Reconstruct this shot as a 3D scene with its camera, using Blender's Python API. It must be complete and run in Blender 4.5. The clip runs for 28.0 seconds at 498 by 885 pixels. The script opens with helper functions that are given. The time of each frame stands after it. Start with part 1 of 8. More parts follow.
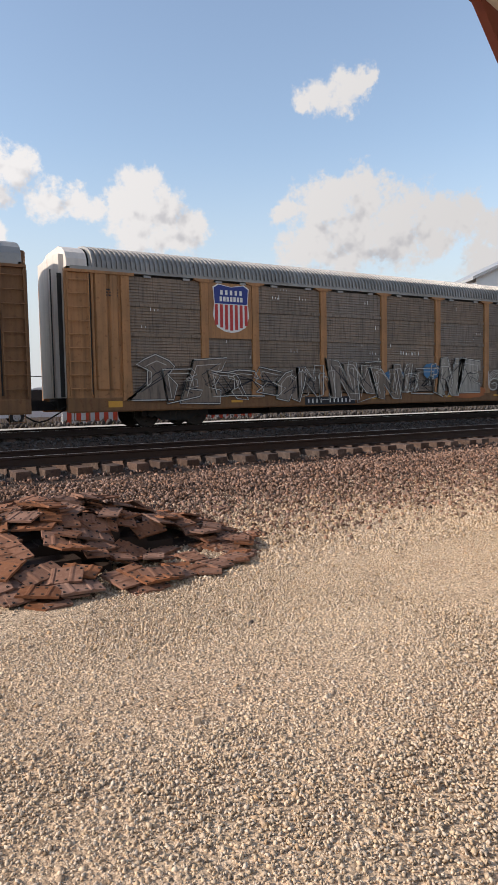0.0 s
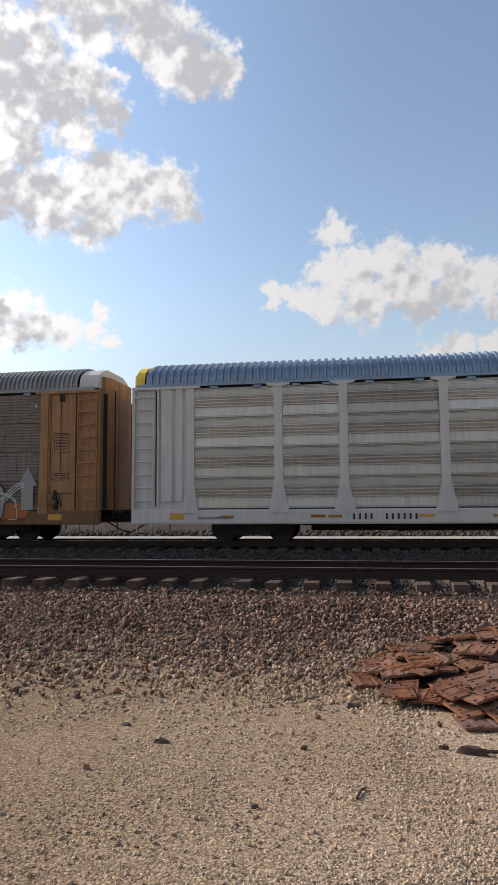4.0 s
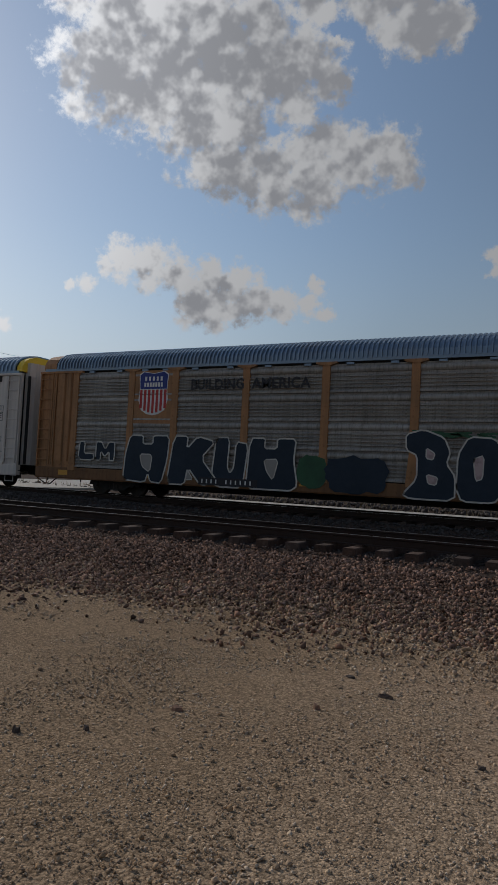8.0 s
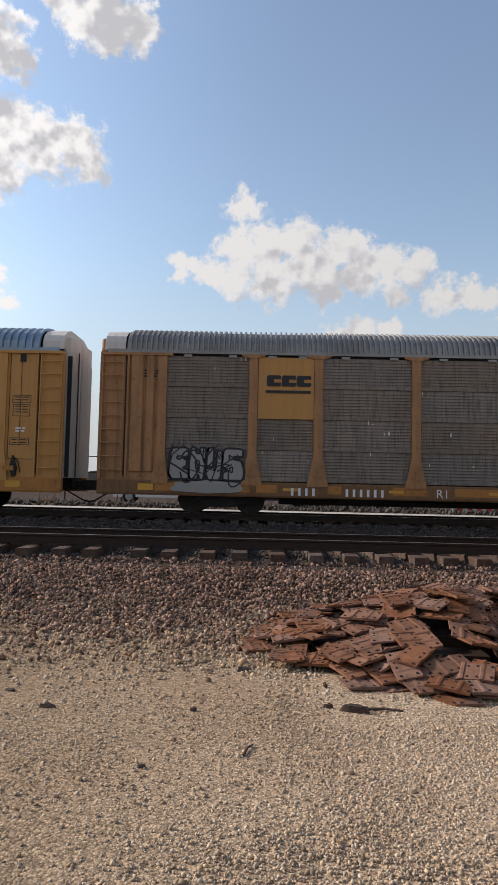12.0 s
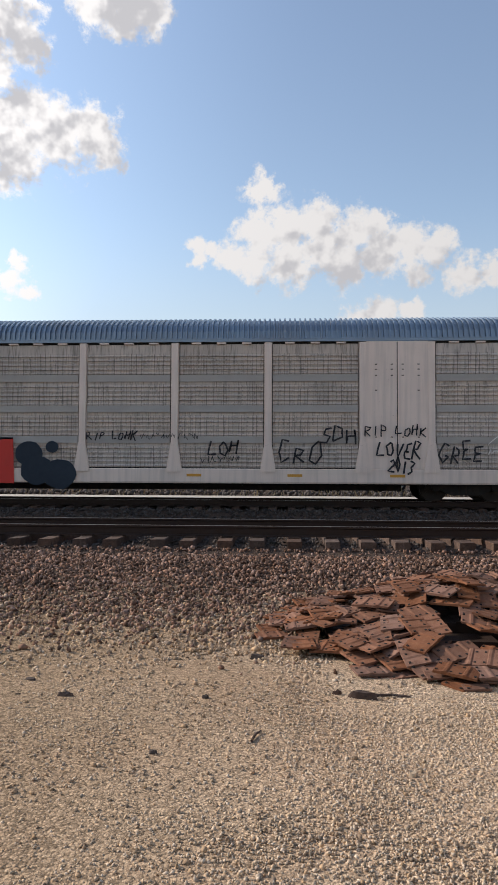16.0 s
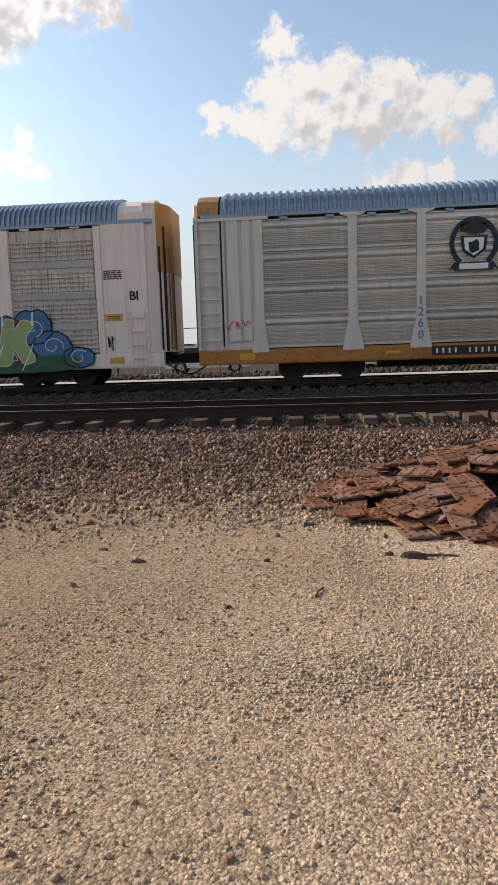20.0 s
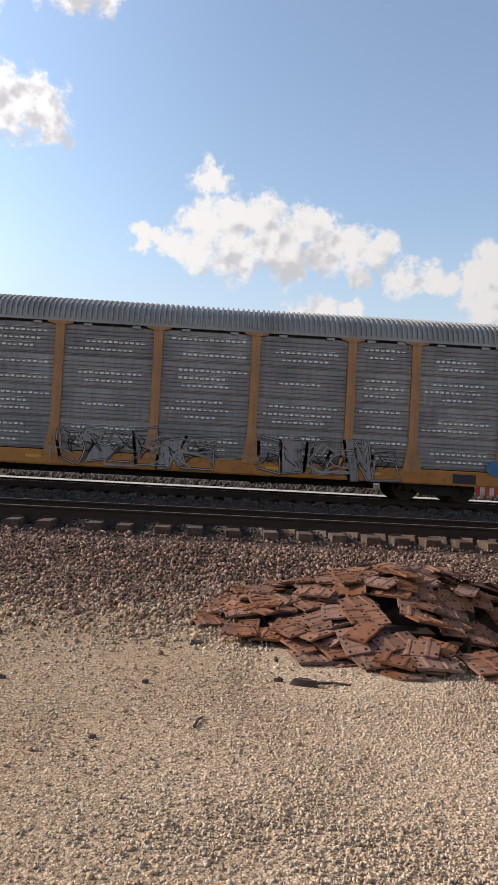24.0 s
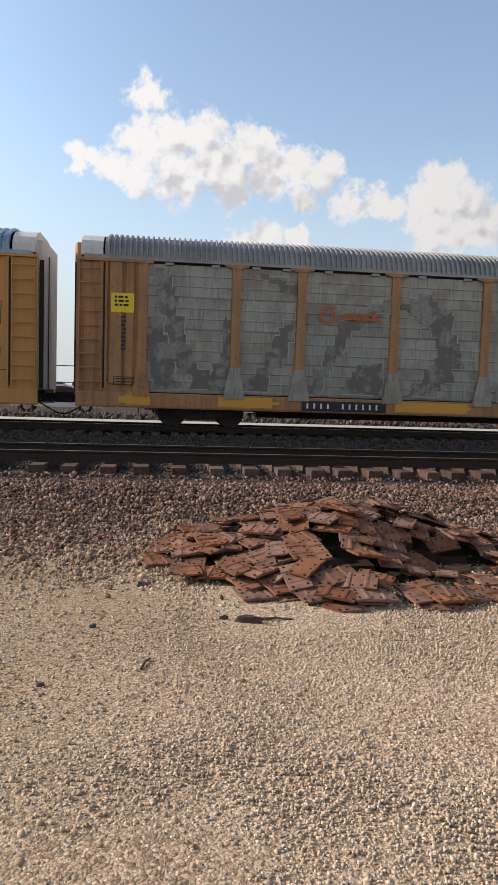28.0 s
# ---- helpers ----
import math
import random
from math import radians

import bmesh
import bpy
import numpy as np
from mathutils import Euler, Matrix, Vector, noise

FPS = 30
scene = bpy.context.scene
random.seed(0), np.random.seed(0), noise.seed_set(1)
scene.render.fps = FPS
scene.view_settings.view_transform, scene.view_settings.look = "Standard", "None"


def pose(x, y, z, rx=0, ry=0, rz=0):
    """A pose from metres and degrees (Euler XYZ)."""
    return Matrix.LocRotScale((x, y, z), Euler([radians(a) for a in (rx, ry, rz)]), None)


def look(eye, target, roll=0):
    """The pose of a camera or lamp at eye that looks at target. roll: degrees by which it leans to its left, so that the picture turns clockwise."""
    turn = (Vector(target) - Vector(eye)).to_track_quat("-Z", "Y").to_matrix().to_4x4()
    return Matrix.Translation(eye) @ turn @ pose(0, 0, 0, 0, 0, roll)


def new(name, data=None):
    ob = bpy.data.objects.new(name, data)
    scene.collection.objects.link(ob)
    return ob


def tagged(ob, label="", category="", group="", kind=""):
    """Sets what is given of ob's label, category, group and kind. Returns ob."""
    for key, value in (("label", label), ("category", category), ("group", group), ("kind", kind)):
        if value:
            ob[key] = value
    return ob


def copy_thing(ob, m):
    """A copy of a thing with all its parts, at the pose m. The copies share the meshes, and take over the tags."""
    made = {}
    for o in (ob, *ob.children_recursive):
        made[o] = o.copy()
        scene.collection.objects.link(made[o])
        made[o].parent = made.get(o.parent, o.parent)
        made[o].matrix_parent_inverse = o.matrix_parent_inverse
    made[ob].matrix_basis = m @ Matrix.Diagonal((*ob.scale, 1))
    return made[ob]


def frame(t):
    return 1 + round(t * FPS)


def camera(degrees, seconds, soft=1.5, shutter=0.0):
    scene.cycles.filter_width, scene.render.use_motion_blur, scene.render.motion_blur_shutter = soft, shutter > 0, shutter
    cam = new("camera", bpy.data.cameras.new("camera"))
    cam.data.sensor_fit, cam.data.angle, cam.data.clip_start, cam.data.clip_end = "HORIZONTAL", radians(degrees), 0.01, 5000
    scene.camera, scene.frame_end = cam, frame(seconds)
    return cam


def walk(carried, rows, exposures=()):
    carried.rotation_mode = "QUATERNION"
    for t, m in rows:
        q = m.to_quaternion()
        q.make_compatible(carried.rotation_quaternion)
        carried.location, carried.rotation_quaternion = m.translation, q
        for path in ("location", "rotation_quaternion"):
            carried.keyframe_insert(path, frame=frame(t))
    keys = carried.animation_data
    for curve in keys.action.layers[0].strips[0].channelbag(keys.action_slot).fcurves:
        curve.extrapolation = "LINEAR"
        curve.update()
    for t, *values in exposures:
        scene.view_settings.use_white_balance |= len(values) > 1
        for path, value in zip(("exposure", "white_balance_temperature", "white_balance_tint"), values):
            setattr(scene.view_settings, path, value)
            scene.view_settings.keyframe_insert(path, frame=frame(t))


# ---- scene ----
cam = camera(40.47, 28.0, soft=1.15)
# seconds, eye, target, roll
PATH = [
    (0, (0.231, 0.126, 1.486), (5.291, 8.724, 0.803), -1.12),
    (0.5, (0.222, 0.056, 1.494), (5.288, 8.669, 1.092), 1.64),
    (1, (0.157, -0.029, 1.542), (4.894, 8.774, 1.260), -2.32),
    (1.5, (0.144, -0.028, 1.542), (3.901, 9.147, 0.238), -4.56),
    (2, (0.116, 0.037, 1.549), (3.521, 9.431, 1.173), -1.27),
    (2.5, (0.186, 0.099, 1.541), (2.979, 9.658, 2.449), 1.13),
    (3, (0.113, 0.080, 1.560), (1.380, 9.962, 2.411), 0.21),
    (3.5, (0.057, 0.079, 1.577), (-0.414, 10.013, 2.619), 0.59),
    (5.5, (-0.184, 0.014, 1.558), (-4.822, 8.873, 1.607), -0.68),
    (6, (-0.163, -0.108, 1.610), (-6.367, 7.705, 0.928), 4.61),
    (6.5, (-0.164, -0.173, 1.618), (-8.063, 5.827, 0.353), 4.15),
    (7, (-0.175, -0.236, 1.625), (-8.545, 5.030, 0.136), 5.42),
    (7.5, (-0.164, -0.216, 1.585), (-8.599, 5.027, 0.414), 1.62),
    (7.6, (-0.155, -0.211, 1.580), (-8.685, 4.917, 0.607), 1.67),
    (8, (-0.105, -0.178, 1.512), (-4.711, 8.684, 2.018), 2.85),
    (8.5, (-0.046, -0.170, 1.490), (-3.271, 9.208, 2.771), 0.31),
    (9, (-0.000, -0.204, 1.517), (-2.773, 9.302, 2.910), 1.92),
    (9.5, (-0.063, -0.195, 1.517), (-2.537, 9.435, 2.586), 3.86),
    (10, (-0.085, -0.249, 1.536), (-3.433, 9.118, 2.566), 1.60),
    (10.5, (-0.068, -0.127, 1.501), (-2.806, 9.466, 2.191), 1.99),
    (11, (-0.072, -0.107, 1.519), (-1.647, 9.741, 2.249), 1.46),
    (11.5, (-0.030, 0.060, 1.489), (-0.984, 9.961, 2.513), 2.82),
    (12, (-0.015, 0.130, 1.498), (-0.250, 10.109, 2.097), 1.28),
    (12.2, (-0.013, 0.159, 1.527), (0.723, 10.084, 2.500), 4.66),
    (12.5, (0.004, 0.142, 1.540), (0.537, 10.119, 1.975), 1.07),
    (14.5, (0.118, 0.068, 1.575), (1.077, 10.006, 2.145), 2.04),
    (15, (0.115, 0.037, 1.573), (0.367, 10.023, 2.045), 1.46),
    (15.5, (0.101, 0.025, 1.573), (-0.208, 10.014, 1.935), 0.55),
    (16, (0.107, 0.029, 1.567), (-0.457, 10.006, 1.934), 0.24),
    (16.5, (0.080, 0.019, 1.568), (-0.887, 9.971, 1.760), -0.00),
    (17, (0.076, 0.035, 1.551), (-1.066, 9.969, 1.617), -0.65),
    (17.5, (0.089, 0.054, 1.556), (-0.371, 10.038, 1.871), -0.52),
    (18, (0.083, 0.041, 1.558), (-0.257, 10.030, 1.870), -0.37),
    (18.5, (-0.005, 0.096, 1.548), (1.129, 9.982, 0.563), 2.47),
    (18.6, (0.020, 0.049, 1.531), (1.528, 9.818, 0.020), 1.43),
    (19, (-0.008, -0.004, 1.546), (-0.036, 9.774, -0.548), -4.48),
    (19.5, (-0.069, -0.071, 1.514), (-0.236, 9.797, -0.096), -2.03),
    (19.7, (-0.080, -0.111, 1.502), (-0.761, 9.625, -0.676), -1.42),
    (20, (-0.095, -0.136, 1.551), (-1.050, 9.723, 0.176), -1.86),
    (20.2, (-0.116, -0.153, 1.584), (-1.997, 9.659, 1.168), -3.12),
    (20.5, (-0.108, -0.045, 1.591), (-2.478, 9.653, 1.017), 0.24),
    (21, (-0.102, 0.131, 1.647), (-3.941, 9.330, 0.842), 0.51),
    (21.5, (-0.108, 0.141, 1.589), (-4.649, 8.965, 0.359), 6.11),
    (23.5, (-0.160, 0.212, 1.532), (-2.371, 9.959, 1.227), -0.98),
    (23.7, (-0.051, 0.212, 1.521), (-0.526, 10.195, 1.197), 0.37),
    (24, (-0.030, 0.115, 1.502), (0.373, 10.103, 1.775), 3.07),
    (24.2, (-0.010, 0.082, 1.514), (1.010, 10.026, 1.779), 0.18),
    (24.5, (-0.001, 0.083, 1.457), (2.802, 9.646, 2.288), -1.66),
    (25, (0.080, 0.089, 1.431), (5.114, 8.716, 1.915), -2.95),
    (25.5, (0.054, 0.030, 1.451), (5.058, 8.688, 1.451), -4.01),
    (26, (0.077, 0.041, 1.448), (4.188, 9.148, 1.842), -6.50),
    (26.5, (0.086, 0.052, 1.447), (3.773, 9.341, 1.800), -5.94),
    (27, (0.075, 0.060, 1.465), (3.324, 9.516, 1.612), -5.37),
    (27.5, (0.148, 0.107, 1.493), (2.329, 9.845, 0.848), -6.21),
    (28, (0.024, 0.115, 1.608), (1.228, 10.016, 0.882), 1.78),
]
walk(cam, [(t, look(eye, target, roll)) for t, eye, target, roll in PATH], exposures=((0, 0.4, 6850, 12), (1, 0.45, 6850, 12), (2, 0.5, 6850, 12), (3, 0.4, 6850, 12), (3.5, 0.3, 6850, 12), (5.5, -0.4, 6500, 10), (6, -0.45, 6500, 10), (7, -1.0, 6500, 10), (8, -1.15, 6500, 10), (9, -0.27, 6500, 10), (10, -0.22, 6500, 10), (11, 0.02, 6700, 11), (12, 0.12, 6850, 12), (15, 0.25, 6850, 12), (17, 0.15, 6850, 12), (19, 0.2, 7100, 13), (20, 0.3, 7100, 13), (21, 0.0, 7000, 12), (21.5, -0.1, 7100, 13), (23.7, 0.3, 6850, 12), (24.5, 0.35, 6850, 12), (28, 0.35, 6850, 12)))

import itertools

# ---- light ----
SUN_AZ, SUN_EL = 71.0, 27.5   # degrees: to the left of straight ahead, above the horizon


def way_to(az, el):
    a, e = radians(az), radians(el)
    return Vector((-math.sin(a) * math.cos(e), math.cos(a) * math.cos(e), math.sin(e)))


sun = new("sun", bpy.data.lights.new("sun", "SUN"))
sun.data.energy, sun.data.angle, sun.data.color = 4.2, radians(0.53), (1.0, 0.93, 0.84)
sun.matrix_world = look((0, 0, 60), Vector((0, 0, 60)) - way_to(SUN_AZ, SUN_EL))

# Fair-weather clouds: azimuth to the left, elevation and radius of their billows, in degrees.
CLOUD_BIG = [(37.4, 35.0, 3.4), (34.1, 34.9, 3.6), (36.1, 31.5, 4.1), (32.0, 33.4, 3.6), (33.5, 28.8, 3.6), (29.4, 31.8, 3.4), (37.3, 29.0, 2.7), (30.6, 27.6, 2.7), (26.5, 32.2, 2.5), (23.9, 32.4, 2.3), (22.1, 31.0, 1.5), (28.2, 35.1, 2.0), (24.8, 29.5, 1.6), (40.6, 31.0, 4.1), (41.1, 35.2, 3.2)]
CLOUD_LOBE = [(29.9, 24.8, 2.5), (26.4, 24.7, 2.7), (22.9, 24.2, 2.7), (19.5, 25.7, 2.5), (17.0, 26.2, 2.0), (15.4, 25.0, 1.4), (23.1, 26.7, 1.8), (32.2, 24.9, 1.8), (21.1, 26.9, 1.4)]
CLOUD_HIGH = [(28.1, 39.7, 2.0), (25.4, 38.6, 2.0), (22.3, 38.2, 2.3), (19.6, 37.7, 2.3), (18.1, 39.1, 1.6), (16.9, 36.3, 2.3), (14.3, 35.2, 2.0), (12.2, 34.5, 1.6), (15.8, 34.1, 1.6), (14.2, 33.3, 1.1), (24.2, 36.2, 1.4), (22.6, 35.6, 0.9), (26.9, 37.8, 1.6), (21.7, 33.6, 0.5), (30.3, 41.1, 2.3)]
CLOUD_LOW = [(36.2, 17.0, 1.8), (33.9, 16.4, 1.6), (31.6, 16.2, 1.6), (29.2, 15.9, 1.6), (27.7, 14.7, 1.6), (25.3, 14.6, 1.4), (22.9, 14.6, 1.1), (22.5, 16.0, 0.7), (30.5, 14.0, 1.8), (32.8, 14.2, 1.8), (21.4, 13.9, 0.7), (38.8, 17.0, 1.6)]
CLOUD_MIDDLE = [(2.3, 22.4, 1.3), (8.0, 18.4, 0.8), (6.4, 17.9, 0.7), (7.5, 17.1, 0.8), (4.7, 17.4, 1.3), (2.4, 19.3, 1.7), (0.0, 19.5, 2.0), (-2.4, 20.1, 1.7), (2.8, 17.1, 1.6), (-0.1, 16.8, 2.0), (-3.0, 17.9, 2.0), (-5.4, 19.3, 1.7), (-7.3, 19.8, 1.1), (-7.9, 17.6, 1.9), (-5.0, 16.6, 1.8), (-10.3, 18.1, 1.6), (-12.2, 17.6, 1.5), (-10.8, 15.8, 1.1), (-14.7, 15.4, 1.3), (-17.0, 15.6, 1.1), (-18.4, 14.9, 0.8), (-8.0, 12.6, 1.4), (-5.6, 12.3, 1.1), (-10.4, 12.6, 1.0)]
CLOUD_FAIR = [(-22.0, 16.1, 1.9), (-20.2, 15.3, 1.4), (-23.8, 15.1, 1.7), (-21.6, 13.5, 2.0), (-24.3, 12.9, 1.6), (-26.0, 13.7, 1.4)]
CLOUD_RIGHT = [(-36.7, 15.3, 2.0), (-38.6, 16.0, 1.8), (-40.5, 15.4, 2.0), (-43.2, 14.2, 2.0), (-45.9, 13.9, 1.8), (-48.2, 13.7, 1.4), (-36.5, 13.0, 2.0), (-39.4, 12.8, 2.3), (-42.6, 12.0, 2.0), (-33.8, 15.0, 0.9), (-35.0, 11.7, 1.6), (-38.3, 11.0, 1.4), (-45.8, 12.2, 1.6), (-50.7, 12.5, 1.6), (-50.1, 10.3, 1.8), (-53.1, 11.3, 2.3), (-55.1, 10.6, 2.3)]
CLOUD_WISP = [(-40.3, 23.7, 1.0), (-38.8, 23.3, 1.4), (-36.9, 23.1, 1.1), (-35.4, 22.7, 0.7), (-41.2, 23.9, 0.5)]
CLOUD_SUN = [(72.2, 15.1, 1.6), (69.5, 14.3, 2.0), (66.8, 13.4, 1.8), (70.7, 12.5, 1.6), (64.9, 12.4, 0.9), (76.8, 14.7, 1.6), (59.4, 12.2, 1.1), (57.1, 12.4, 1.3), (55.2, 11.7, 1.6), (52.5, 11.9, 1.6), (50.2, 12.2, 1.4), (54.1, 10.1, 1.6), (57.8, 10.6, 1.4), (48.3, 11.3, 0.7), (41.9, 15.0, 0.8), (43.1, 14.7, 0.5), (62.2, 8.0, 1.8), (65.8, 7.2, 1.8), (81.4, 12.0, 2.7)]


def build_sky():
    world = bpy.data.worlds.new("sky")
    scene.world = world
    world.use_nodes = True
    nt = world.node_tree
    nt.nodes.clear()

    def node(kind, **props):
        n = nt.nodes.new(kind)
        for k, v in props.items():
            if k == "operation":
                n.operation = v
            elif k == "blend_type":
                n.blend_type = v
        return n

    def math2(op, a, b, c=None, clamp=False):
        n = node("ShaderNodeMath", operation=op)
        n.use_clamp = clamp
        for i, s in enumerate((a, b, c)):
            if s is None:
                continue
            if isinstance(s, (int, float)):
                n.inputs[i].default_value = s
            else:
                nt.links.new(s, n.inputs[i])
        return n.outputs[0]

    sky = node("ShaderNodeTexSky")
    sky.sky_type, sky.sun_disc = "NISHITA", False
    sky.sun_elevation, sky.sun_rotation = radians(SUN_EL), radians(-SUN_AZ)
    sky.air_density, sky.dust_density, sky.ozone_density = 1.2, SKY_DUST, 1.3
    co = node("ShaderNodeTexCoord")
    raw = co.outputs["Generated"]
    # billowing outlines: the direction is shaken by noise before it is compared with the billows
    warp = node("ShaderNodeTexNoise")
    warp.inputs["Scale"].default_value, warp.inputs["Detail"].default_value, warp.inputs["Roughness"].default_value = 34.0, 7.0, 0.62
    nt.links.new(raw, warp.inputs["Vector"])
    sub = node("ShaderNodeVectorMath", operation="SUBTRACT")
    nt.links.new(warp.outputs["Color"], sub.inputs[0])
    sub.inputs[1].default_value = (0.5, 0.5, 0.5)
    mad = node("ShaderNodeVectorMath", operation="MULTIPLY_ADD")
    nt.links.new(sub.outputs[0], mad.inputs[0])
    mad.inputs[1].default_value = (0.042, 0.042, 0.042)
    nt.links.new(raw, mad.inputs[2])
    vec = mad.outputs[0]

    best, over = None, None
    # the same field a step nearer the sun: where it is thick there, the cloud shades itself
    lifted = node("ShaderNodeVectorMath", operation="MULTIPLY_ADD")
    nt.links.new(vec, lifted.inputs[0])
    lifted.inputs[1].default_value = (0.962, 0.962, 0.962)
    lifted.inputs[2].default_value = 0.038 * way_to(SUN_AZ, SUN_EL) + Vector((0, 0, 0.022))
    for az, el, r in itertools.chain(CLOUD_MIDDLE, CLOUD_LOBE, CLOUD_BIG, CLOUD_HIGH, CLOUD_LOW, CLOUD_WISP, CLOUD_RIGHT, CLOUD_FAIR, CLOUD_SUN, CLOUD_BEHIND):
        d = node("ShaderNodeVectorMath", operation="DISTANCE")
        nt.links.new(vec, d.inputs[0])
        d.inputs[1].default_value = way_to(az, el)
        v = math2("MULTIPLY_ADD", d.outputs["Value"], -1.0 / radians(r * 1.34), 1.0)
        best = v if best is None else math2("SMOOTH_MAX", best, v, 0.3)
        if r < 1.5:
            continue
        d = node("ShaderNodeVectorMath", operation="DISTANCE")
        nt.links.new(lifted.outputs[0], d.inputs[0])
        d.inputs[1].default_value = way_to(az, el)
        v = math2("MULTIPLY_ADD", d.outputs["Value"], -1.0 / radians(r * 1.25), 1.0)
        over = v if over is None else math2("SMOOTH_MAX", over, v, 0.5)
    fine = node("ShaderNodeTexNoise")
    fine.inputs["Scale"].default_value, fine.inputs["Detail"].default_value, fine.inputs["Roughness"].default_value = 42.0, 10.0, 0.66
    nt.links.new(raw, fine.inputs["Vector"])
    ragged = math2("MULTIPLY_ADD", fine.outputs["Fac"], 2.0, -1.07)
    dens = math2("ADD", best, ragged)
    mask = node("ShaderNodeMapRange")
    mask.interpolation_type = "SMOOTHSTEP"
    mask.inputs[1].default_value, mask.inputs[2].default_value = -0.09, 0.44
    nt.links.new(dens, mask.inputs[0])
    # thick middles are grey below, thin rims white
    body = node("ShaderNodeTexNoise")
    body.inputs["Scale"].default_value, body.inputs["Detail"].default_value = 30.0, 8.0
    nt.links.new(raw, body.inputs["Vector"])
    thick = math2("MULTIPLY_ADD", body.outputs["Fac"], 1.9, -1.0)
    thick = math2("ADD", thick, math2("MINIMUM", over, 0.72))
    # billows are bright towards the sun and grey on the side turned away
    up = node("ShaderNodeVectorMath", operation="ADD")
    up.inputs[1].default_value = tuple(0.009 * v for v in (Vector(way_to(SUN_AZ, SUN_EL)) * 0.6 + Vector((0, 0, 1))))
    nt.links.new(raw, up.inputs[0])
    billow = []
    for place in (raw, up.outputs[0]):
        lump = node("ShaderNodeTexNoise")
        lump.inputs["Scale"].default_value, lump.inputs["Detail"].default_value, lump.inputs["Roughness"].default_value = 26.0, 3.0, 0.5
        nt.links.new(place, lump.inputs["Vector"])
        billow.append(lump.outputs["Fac"])
    thick = math2("ADD", thick, math2("MULTIPLY", math2("SUBTRACT", billow[1], billow[0]), 3.6))
    shade = node("ShaderNodeMapRange")
    shade.interpolation_type = "SMOOTHSTEP"
    shade.inputs[1].default_value, shade.inputs[2].default_value = -0.12, 0.92
    nt.links.new(thick, shade.inputs[0])
    tone = node("ShaderNodeMix")
    tone.data_type = "RGBA"
    nt.links.new(shade.outputs[0], tone.inputs[0])
    # vapour scatters forwards: clouds nearer the sun are brighter
    dot = node("ShaderNodeVectorMath", operation="DOT_PRODUCT")
    nt.links.new(raw, dot.inputs[0])
    dot.inputs[1].default_value = way_to(SUN_AZ, SUN_EL)
    for slot, colour, steps in ((6, CLOUD_RIM, ((-0.3, 0.95), (0.55, 1.35), (0.8, 1.75), (0.9, 2.9), (0.97, 5.0))), (7, CLOUD_CORE, ((-0.3, 1.0), (0.55, 1.3), (0.8, 1.35), (0.9, 1.9), (0.97, 3.0)))):
        total = None
        for (d0, g0), (d1, g1) in zip(steps, steps[1:]):
            glow = node("ShaderNodeMapRange")
            for i, v in ((1, d0), (2, d1), (3, g0 if total is None else 0.0), (4, g1 if total is None else g1 - g0)):
                glow.inputs[i].default_value = v
            nt.links.new(dot.outputs["Value"], glow.inputs[0])
            total = glow.outputs[0] if total is None else math2("ADD", total, glow.outputs[0])
        lit = node("ShaderNodeVectorMath", operation="SCALE")
        lit.inputs[0].default_value = colour
        nt.links.new(total, lit.inputs["Scale"])
        nt.links.new(lit.outputs[0], tone.inputs[slot])
    both = node("ShaderNodeMix")
    both.data_type = "RGBA"
    nt.links.new(mask.outputs[0], both.inputs[0])
    # a thin high veil whitens the blue towards the sun
    thin = node("ShaderNodeMapRange")
    thin.interpolation_type = "SMOOTHSTEP"
    for i, v in ((1, 0.45), (2, 1.0), (3, 0.0), (4, 1.0)):
        thin.inputs[i].default_value = v
    nt.links.new(dot.outputs["Value"], thin.inputs[0])
    veil = node("ShaderNodeVectorMath", operation="SCALE")
    veil.inputs[0].default_value = (0.7, 1.1, 1.7)
    nt.links.new(thin.outputs[0], veil.inputs["Scale"])
    plus = node("ShaderNodeVectorMath", operation="ADD")
    nt.links.new(sky.outputs[0], plus.inputs[0])
    nt.links.new(veil.outputs[0], plus.inputs[1])
    pale_air = node("ShaderNodeVectorMath", operation="ADD")
    nt.links.new(plus.outputs[0], pale_air.inputs[0])
    pale_air.inputs[1].default_value = (0.15, 0.15, 0.25)
    # pale haze over the horizon: a broad one behind the clouds, a low one before them
    sep = node("ShaderNodeSeparateXYZ")
    nt.links.new(raw, sep.inputs[0])
    near_sun = node("ShaderNodeMapRange")
    for i, v in ((1, 0.6), (2, 0.97), (3, 1.0), (4, 2.8)):
        near_sun.inputs[i].default_value = v
    nt.links.new(dot.outputs["Value"], near_sun.inputs[0])
    pale = node("ShaderNodeVectorMath", operation="SCALE")
    pale.inputs[0].default_value = (3.1, 3.4, 3.8)
    nt.links.new(near_sun.outputs[0], pale.inputs["Scale"])

    def haze(behind, top, amount):
        low = node("ShaderNodeMapRange")
        low.interpolation_type = "SMOOTHSTEP"
        for i, v in ((1, top), (2, 0.0), (3, 0.0), (4, amount)):
            low.inputs[i].default_value = v
        nt.links.new(sep.outputs[2], low.inputs[0])
        hazy = node("ShaderNodeMix")
        hazy.data_type = "RGBA"
        nt.links.new(low.outputs[0], hazy.inputs[0])
        nt.links.new(behind, hazy.inputs[6])
        nt.links.new(pale.outputs[0], hazy.inputs[7])
        return hazy
    nt.links.new(haze(pale_air.outputs[0], 0.36, 0.85).outputs[2], both.inputs[6])
    nt.links.new(tone.outputs[2], both.inputs[7])
